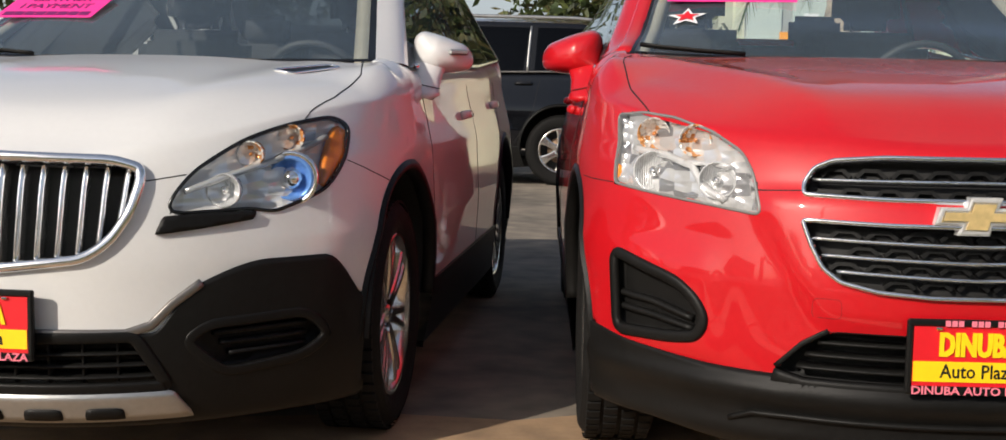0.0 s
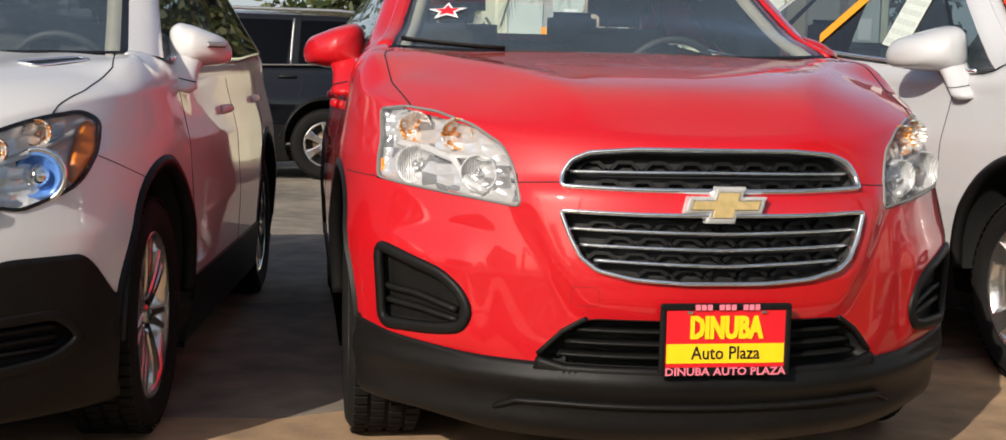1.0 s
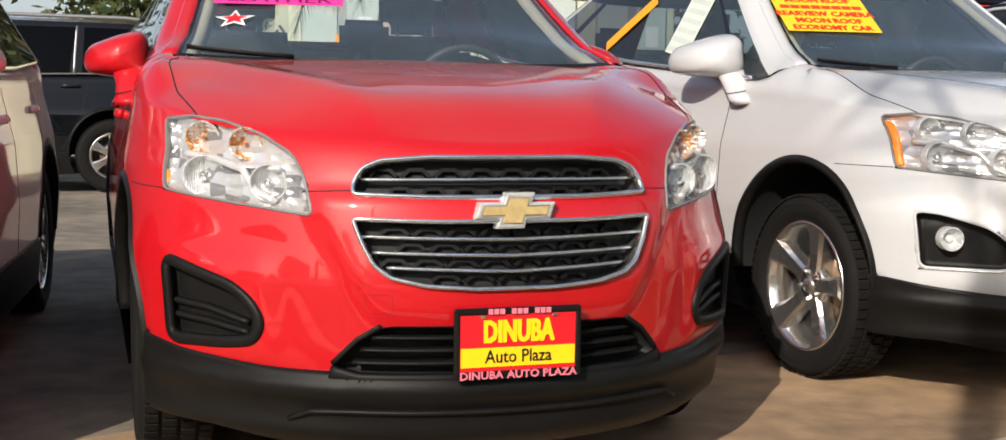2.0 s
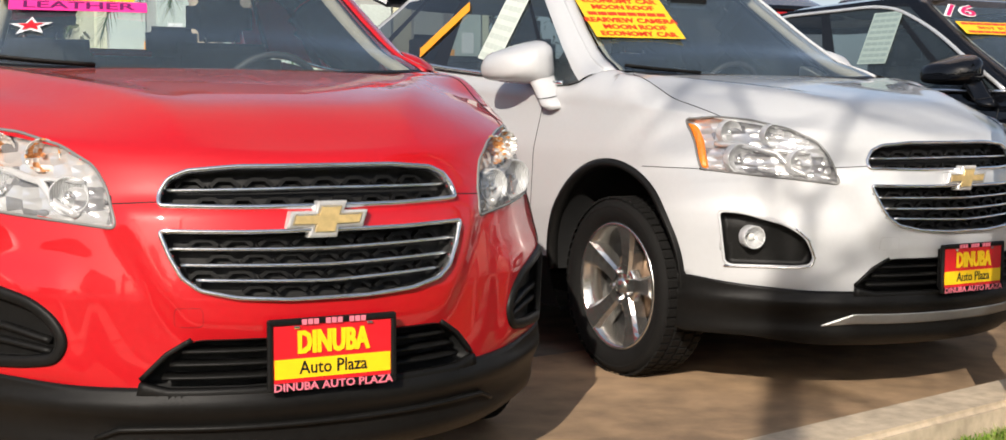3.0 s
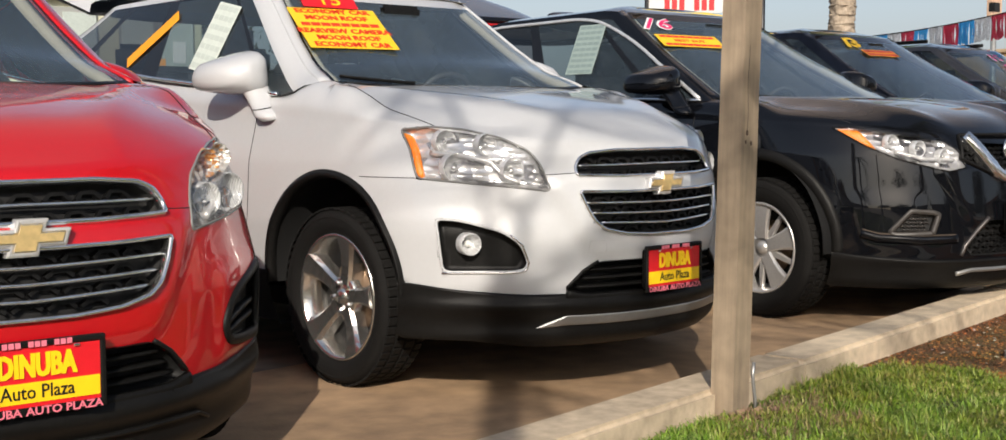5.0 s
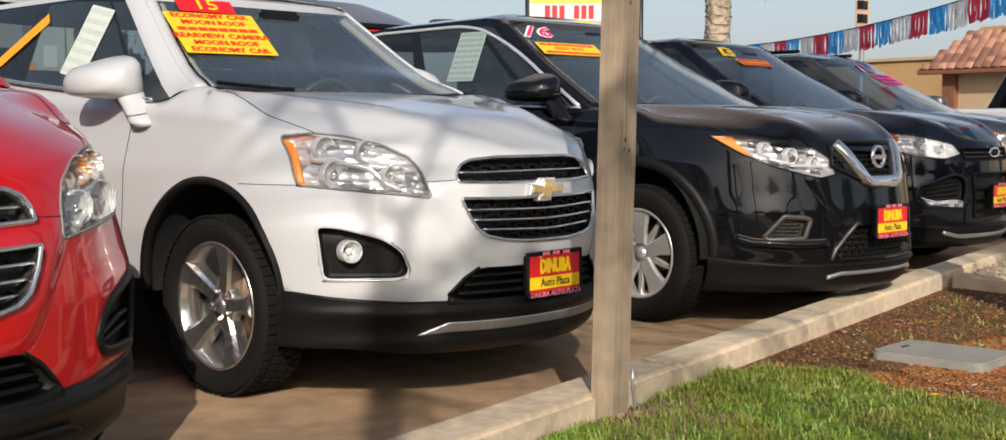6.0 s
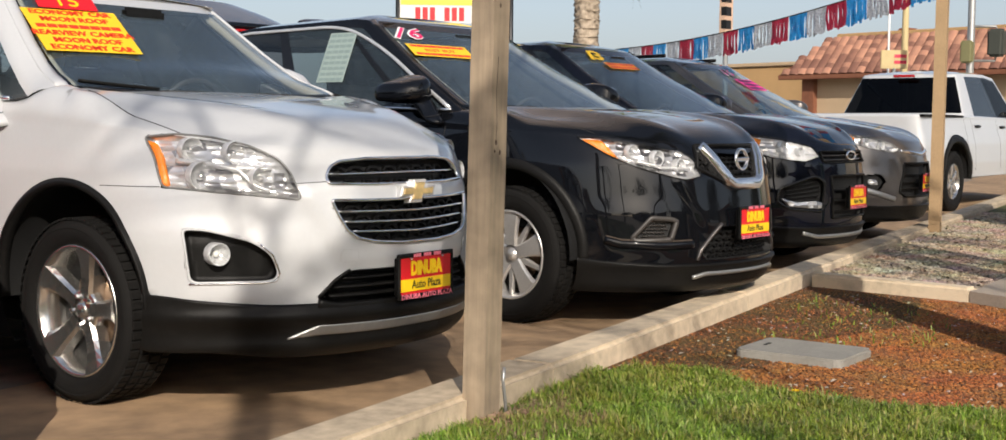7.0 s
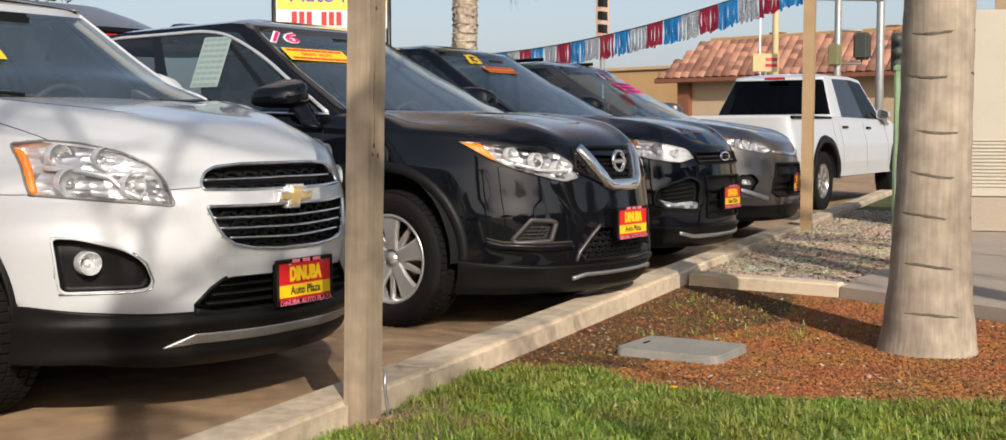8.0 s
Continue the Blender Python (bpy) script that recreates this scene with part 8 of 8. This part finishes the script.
# sheet lies outside the pane, so paper and print carry the glass's dimming
sticker_lines(GB, rog, -1.255, 0.56, 0.24, 0.33, PAPER2, [None] * 9, mat("glass_dimmed_print", (0.22, 0.29, 0.28), 0.7, var=0.05), "pale printed price sheet on the door glass", off=0.006)
sticker_lines(SB, esc, -0.12, 0.76, 0.40, 0.10, ORANGE, [None, None], REDP, "orange windshield sticker with red lettering")
for digit, d in (("1", -0.06), ("3", 0.05)):
    text_on_glass(SB, esc, -0.34 + d, 0.885, digit, 0.21, YELLOW, roll=-0.25, squeeze=1.15, off=0.012, bold=0.03)
sticker_lines(VB, rv4, 0.10, 0.66, 0.42, 0.22, PINK, [None, None, None], PLUM, "pink windshield sticker with plum lettering")
for digit, d in (("1", -0.06), ("5", 0.05)):
    text_on_glass(VB, rv4, -0.02 + d, 0.86, digit, 0.18, WHITEP, roll=-0.2, squeeze=1.1, off=0.010, bold=0.05)
    text_on_glass(VB, rv4, -0.02 + d, 0.86, digit, 0.18, PINK, roll=-0.2, squeeze=1.1, off=0.013, bold=0.0)


def star(B, car, s, h, r, label):
    root = None
    for k, material, off in ((1.0, WHITEP, 0.006), (0.62, REDP, 0.0085)):
        m = text_on_glass(B, car, s, h, None, 0, None, 0.05, off=off)
        bm = bmesh.new()
        P = [(r * k * (1 if i % 2 == 0 else 0.42) * math.sin(i * math.pi / 5), r * k * (1 if i % 2 == 0 else 0.42) * math.cos(i * math.pi / 5)) for i in range(10)]
        bm.faces.new([bm.verts.new((x, y, 0)) for x, y in P])
        ob = part("star_sticker" if root is None else "star_face", bm, material, root or car, label if root is None else "")
        ob.matrix_local = m if root is None else Matrix.Translation((0, 0, 0.003))
        root = root or ob


star(RB, red, -0.479, 0.376, 0.068, "red star sticker with a white border")


# ---- raised tailgates ----
def liftgate(B, car, material, tilt=14.0, spoiler=True):
    """An opened tailgate standing out from the roof's rear edge."""
    v0, z0 = B.roof1 + 0.02, float(np.interp(B.roof1, *zip(*B.roofline))) + 0.03
    w, n = B.Wg[1] + 0.02, 12
    V = []
    t = radians(tilt)
    for i in range(n + 1):
        d = 1.05 * i / n
        for j in range(13):
            a = math.pi * j / 12
            hw = w * (1 + 0.14 * min(1, d / 0.6)) * (1 - 0.10 * max(0, d - 0.8) / 0.25)
            for lift in (0,):
                V.append((-hw * math.copysign(abs(math.cos(a)) ** 0.4, math.cos(a)), v0 + d * math.cos(t) - 0.06 * math.sin(t), z0 + d * math.sin(t) + 0.085 * math.sin(a) ** 0.5 - 0.02))
    F = [tuple(q) for q in grid_faces(n + 1, 13)]
    gate = mesh_part("tailgate", V, F, material, car, "tailgate standing open above the roof")
    V2 = [(x, y, z0 - 0.03 + (y - v0) * math.tan(t)) for x, y, z in V]
    mesh_part("tailgate_lining", V2, F, DASH, gate)
    if spoiler:
        sp = [(u, v0 + 0.10 + 0.06 * (1 - (u / w) ** 2), z0 + 0.10 + 0.02 * (1 - (u / w) ** 2)) for u in np.linspace(-w * 0.98, w * 0.98, 16)]
        mesh_part("spoiler", *sweep(sp, [(0, 0, 1)] * 16, [(-0.14, -0.03), (-0.14, 0.0), (-0.03, 0.035), (0.10, 0.03), (0.12, -0.01)]), material, gate)
        mesh_part("stop_lamp", *box(0, v0 + 0.02, z0 + 0.085, 0.30, 0.03, 0.022, 0.006), TAILRED, gate, smooth=False)
    return gate


liftgate(RB, red, RED, 18)
liftgate(WB, white, WHITE, 18)
liftgate(GB, rog, BLACKP, 18)
liftgate(SB, esc, NAVY, 18)
liftgate(VB, rv4, GREYP, 16)


# ---- tinsel streamer, banner, signs, signals ----
TBLUE = mat("blue_tinsel", (0.03, 0.36, 0.95), 0.3, 0.1, var=0.3, scale=60, bump=0.8, bscale=120)
TRED = mat("red_tinsel", (0.55, 0.02, 0.06), 0.3, 0.1, var=0.3, scale=60, bump=0.8, bscale=120)
TSILV = mat("silver_tinsel", (0.75, 0.76, 0.80), 0.25, 0.3, var=0.3, scale=60, bump=0.8, bscale=120)
CORD = mat("dark_cord", (0.05, 0.045, 0.04), 0.8, var=0.1)


def streamer(a, b, sag, label):
    root = thing("tinsel_streamer", Matrix.Translation(a), label, "streamer")
    a, b = Vector(a), Vector(b)
    at = lambda t: (b - a) * t + Vector((0, 0, -sag * 4 * t * (1 - t)))
    n = 60
    P = [tuple(at(i / n)) for i in range(n + 1)]
    mesh_part("cord", *sweep(P, [(0, 0, 1)] * (n + 1), rod(0.006, 5)), CORD, root)
    k = int((b - a).length / 0.30)
    for i in range(k):
        rng = random.Random(i)
        strips = []
        m = 10
        for j in range(m):
            t = (i + 0.02 + 0.96 * j / m) / k
            p, q = at(t), at(t + 1.15 / k / m)
            L = 0.265 + rng.uniform(-0.022, 0.012)
            sw = Vector((rng.uniform(-0.009, 0.009), rng.uniform(-0.009, 0.009), -L))
            mid = Vector((rng.uniform(-0.015, 0.015), rng.uniform(-0.015, 0.015), -L * 0.5))
            strips.append(([tuple(p), tuple(q), tuple(q + mid), tuple(p + mid), tuple(q + sw), tuple(p + sw)], [(0, 1, 2, 3), (3, 2, 4, 5)]))
        tagged(mesh_part("tassel", *cat(*strips), (TBLUE, TRED, TSILV)[i % 3], root, smooth=False), kind="stuff")
    return root


streamer((11.5, 4.52, 2.47), (14.6, 10.9, 2.08), 0.17, "sagging string of blue, red and silver tinsel fringe")

BANW = mat("white_banner_cloth", (0.72, 0.70, 0.68), 0.7, var=0.05)
BANY = mat("yellow_banner_cloth", (0.85, 0.66, 0.10), 0.7, var=0.05)
BANB = mat("violet_banner_ink", (0.10, 0.08, 0.35), 0.6, var=0.1)
bx, by = 0.06 + 15 * (0.821 - 0.567 * 0.124), 0.02 + 15 * (0.567 + 0.821 * 0.124)
bn = thing("banner", pose(bx, by, 2.22, 0, 0, -46), "white and yellow sales banner on two poles", "banner")
mesh_part("cloth", *box(-0.12, 0, 0.40, 1.28, 0.012, 0.80, 0.003), BANW, bn, smooth=False)
mesh_part("yellow_field", *box(-0.12, -0.009, 0.50, 1.26, 0.004, 0.58, 0), BANY, bn, smooth=False)
text_mesh("Auto Plaza", 0.25, BANB, bn, Matrix.Translation((-0.06, -0.014, 0.37)) @ Matrix.Rotation(math.pi / 2, 4, "X"), depth=0.001)
for i in range(12):
    if i not in (3, 7):
        mesh_part("number_bar", *box(-0.55 + i * 0.085, -0.009, 0.105, 0.060, 0.004, 0.155, 0), REDP, bn, smooth=False)
for u in (-0.78, 0.54):
    mesh_part("pole", *sweep([(u, 0.03, -2.22), (u, 0.03, 1.0)], [(0, 1, 0)] * 2, rod(0.03)), BLACKI, bn)

SIGNY = mat("cream_sign_post", (0.55, 0.43, 0.22), 0.7, var=0.1)


def far_pole(x, y, h, r, material, label, name="pole", category="pole"):
    root = thing(name, pose(x, y, 0), label, category)
    mesh_part("shaft", *lathe([(0, 0), (r * 1.1, 0), (r, h * 0.3), (r * 0.85, h), (0, h)], 16, "z"), material, root)
    return root


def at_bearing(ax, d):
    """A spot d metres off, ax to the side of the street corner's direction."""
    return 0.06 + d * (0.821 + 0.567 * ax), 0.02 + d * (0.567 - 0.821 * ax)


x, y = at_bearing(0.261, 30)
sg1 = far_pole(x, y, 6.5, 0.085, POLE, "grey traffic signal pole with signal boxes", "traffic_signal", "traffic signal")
mesh_part("signal_arm", *sweep([(-0.9, 0.6, 4.03), (1.0, -0.7, 4.08)], [(0, 0, 1)] * 2, rod(0.05)), POLE, sg1)
mesh_part("signal_head", *box(0.30, -0.48, 2.95, 0.34, 0.34, 0.62, 0.05), SIGNALG, sg1, smooth=False)
mesh_part("arm_upper", *sweep([(0, 0, 3.32), (0.3, -0.45, 3.32), (0.3, -0.48, 3.2)], [(0, 0, 1)] * 3, rod(0.03)), POLE, sg1)
mesh_part("arm_lower", *sweep([(0, 0, 2.55), (0.3, -0.45, 2.55), (0.3, -0.48, 2.7)], [(0, 0, 1)] * 3, rod(0.03)), POLE, sg1)
mesh_part("control_box", *box(-0.05, 0.05, 2.75, 0.26, 0.26, 0.5, 0.03), mat("olive_box", (0.20, 0.19, 0.09), 0.6, var=0.1), sg1, smooth=False)
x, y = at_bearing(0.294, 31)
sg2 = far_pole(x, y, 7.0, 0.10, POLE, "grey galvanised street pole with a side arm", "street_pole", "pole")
mesh_part("side_arm", *sweep([(0, 0, 3.9), (-0.1, 0.15, 4.6), (-0.35, 0.5, 5.6)], [(0, 1, 0)] * 3, rod(0.06)), POLE, sg2)
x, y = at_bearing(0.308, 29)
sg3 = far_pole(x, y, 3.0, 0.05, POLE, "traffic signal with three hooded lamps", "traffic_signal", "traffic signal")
mesh_part("signal_head", *box(0, 0, 2.75, 0.26, 0.26, 0.86, 0.03), SIGNALG, sg3, smooth=False)
for i in range(3):
    mesh_part("hood", *sweep([(-0.25, -0.08, 2.47 + i * 0.28), (-0.12, -0.03, 2.47 + i * 0.28)], [(0, 0, 1)] * 2, rod(0.11, 12)), SIGNALG, sg3)
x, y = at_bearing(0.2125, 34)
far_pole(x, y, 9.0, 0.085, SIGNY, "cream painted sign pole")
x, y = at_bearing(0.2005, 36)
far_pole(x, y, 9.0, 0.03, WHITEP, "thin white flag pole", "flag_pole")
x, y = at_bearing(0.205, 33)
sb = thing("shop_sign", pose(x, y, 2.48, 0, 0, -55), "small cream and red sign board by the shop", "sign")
mesh_part("board", *box(0, 0, 0.25, 0.66, 0.08, 0.46, 0.01), SIGNY, sb, smooth=False)
for i in range(2):
    mesh_part("lettering_bar", *box(0.14, -0.044, 0.33 - i * 0.15, 0.30, 0.006, 0.08, 0), TRED, sb, smooth=False)
mesh_part("sign_leg", *sweep([(0, 0, -2.48), (0, 0, 0.1)], [(0, 1, 0)] * 2, rod(0.04)), POLE, sb)
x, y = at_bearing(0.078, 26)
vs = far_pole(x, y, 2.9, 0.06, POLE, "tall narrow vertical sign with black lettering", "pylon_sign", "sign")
mesh_part("panel", *box(0, 0, 3.9, 0.34, 0.12, 2.1, 0.01), mat("peach_sign", (0.62, 0.42, 0.30), 0.6, var=0.1), vs, smooth=False)
for i in range(7):
    mesh_part("lettering_bar", *box(-0.172, -0.05, 3.05 + i * 0.26, 0.01, 0.12, 0.17, 0), BLACKI, vs, smooth=False)
    mesh_part("lettering_bar", *box(-0.02, -0.064, 3.05 + i * 0.26, 0.2, 0.01, 0.17, 0), BLACKI, vs, smooth=False)

# palms seen over the cars; unseen street-side palms added so their fronds shade the row
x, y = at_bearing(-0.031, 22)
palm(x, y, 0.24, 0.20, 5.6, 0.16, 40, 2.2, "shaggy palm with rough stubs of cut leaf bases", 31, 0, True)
palm(3.6, 15.0, 0.22, 0.18, 3.4, 0.16, 36, 2.2, "short palm with drooping yellow-green fronds", 32, 0, True)
# out of view; fronds aimed to dapple the white car and the apron
palm(-3.68, -4.26, 0.15, 0.075, 6.0, 0.215, 0, 3.5, "tall slender palm with a ringed trunk and long arching fronds", 33, 0, leaf=0.017, per=3, ragged=0.48, aim=[(-4.0, 0.46, 3.5), (-13.0, 0.30, 3.4), (-21.0, 0.60, 3.7), (34.0, 0.62, 3.7), (62.0, 0.45, 3.2), (-75.0, 0.5, 3.2), (-125.0, 0.7, 3.0)])
palm(3.35, -3.15, 0.22, 0.14, 6.2, 0.215, 16, 2.4, "palm with a smooth ringed trunk on the street side", 35, ZL - 0.02)
palm(-9.4, -4.6, 0.24, 0.15, 5.0, 0.215, 14, 2.6, "palm with a smooth ringed trunk on the street side", 34, 0)


# ---- unseen surroundings added for reflections: street side behind the camera, far rim ----
STREET = mat("street_wall", (0.42, 0.35, 0.27), 0.9, var=0.1, bump=0.2, bscale=30)
for i, (x, y, w, h, turn) in enumerate([(-14, -30, 18, 4.5, 8), (8, -34, 20, 5.0, -4), (30, -26, 16, 4.0, -30), (-34, -12, 18, 4.5, 60)]):
    hb = thing("street_building", pose(x, y, 0, 0, 0, turn), "plain low tan stand-in building across the street", "building", "buildings across the street")
    mesh_part("wall", *box(0, 0, h / 2, w, 8, h, 0.05), STREET, hb, smooth=False)
    mesh_part("roof", *box(0, 0, h + 0.15, w + 0.6, 8.6, 0.3, 0.05), TRIMB, hb, smooth=False)
    for j in range(4):
        mesh_part("window", *box(-w / 2 + (j + 0.5) * w / 4, 4.02, 1.7, 1.8, 0.08, 1.5, 0.03), GLOSSB, hb, smooth=False)
# unseen tree line, added so the dark paint mirrors dark shapes
for i, (x, y, h, r) in enumerate([(-22, -22, 6, 3.0), (-4, -24, 6.5, 3.2), (18, -22, 6, 3.0), (-30, 18, 7, 3.4), (-20, 30, 7, 3.2), (22, 34, 7, 3.4), (-13, -23, 7.5, 3.4), (7, -21, 7, 3.4), (27, -17, 7, 3.4), (34, -8, 6, 3.0)]):
    tree(x, y, h, r, 50 + i, "dark green broadleaf tree with some browned leaves")
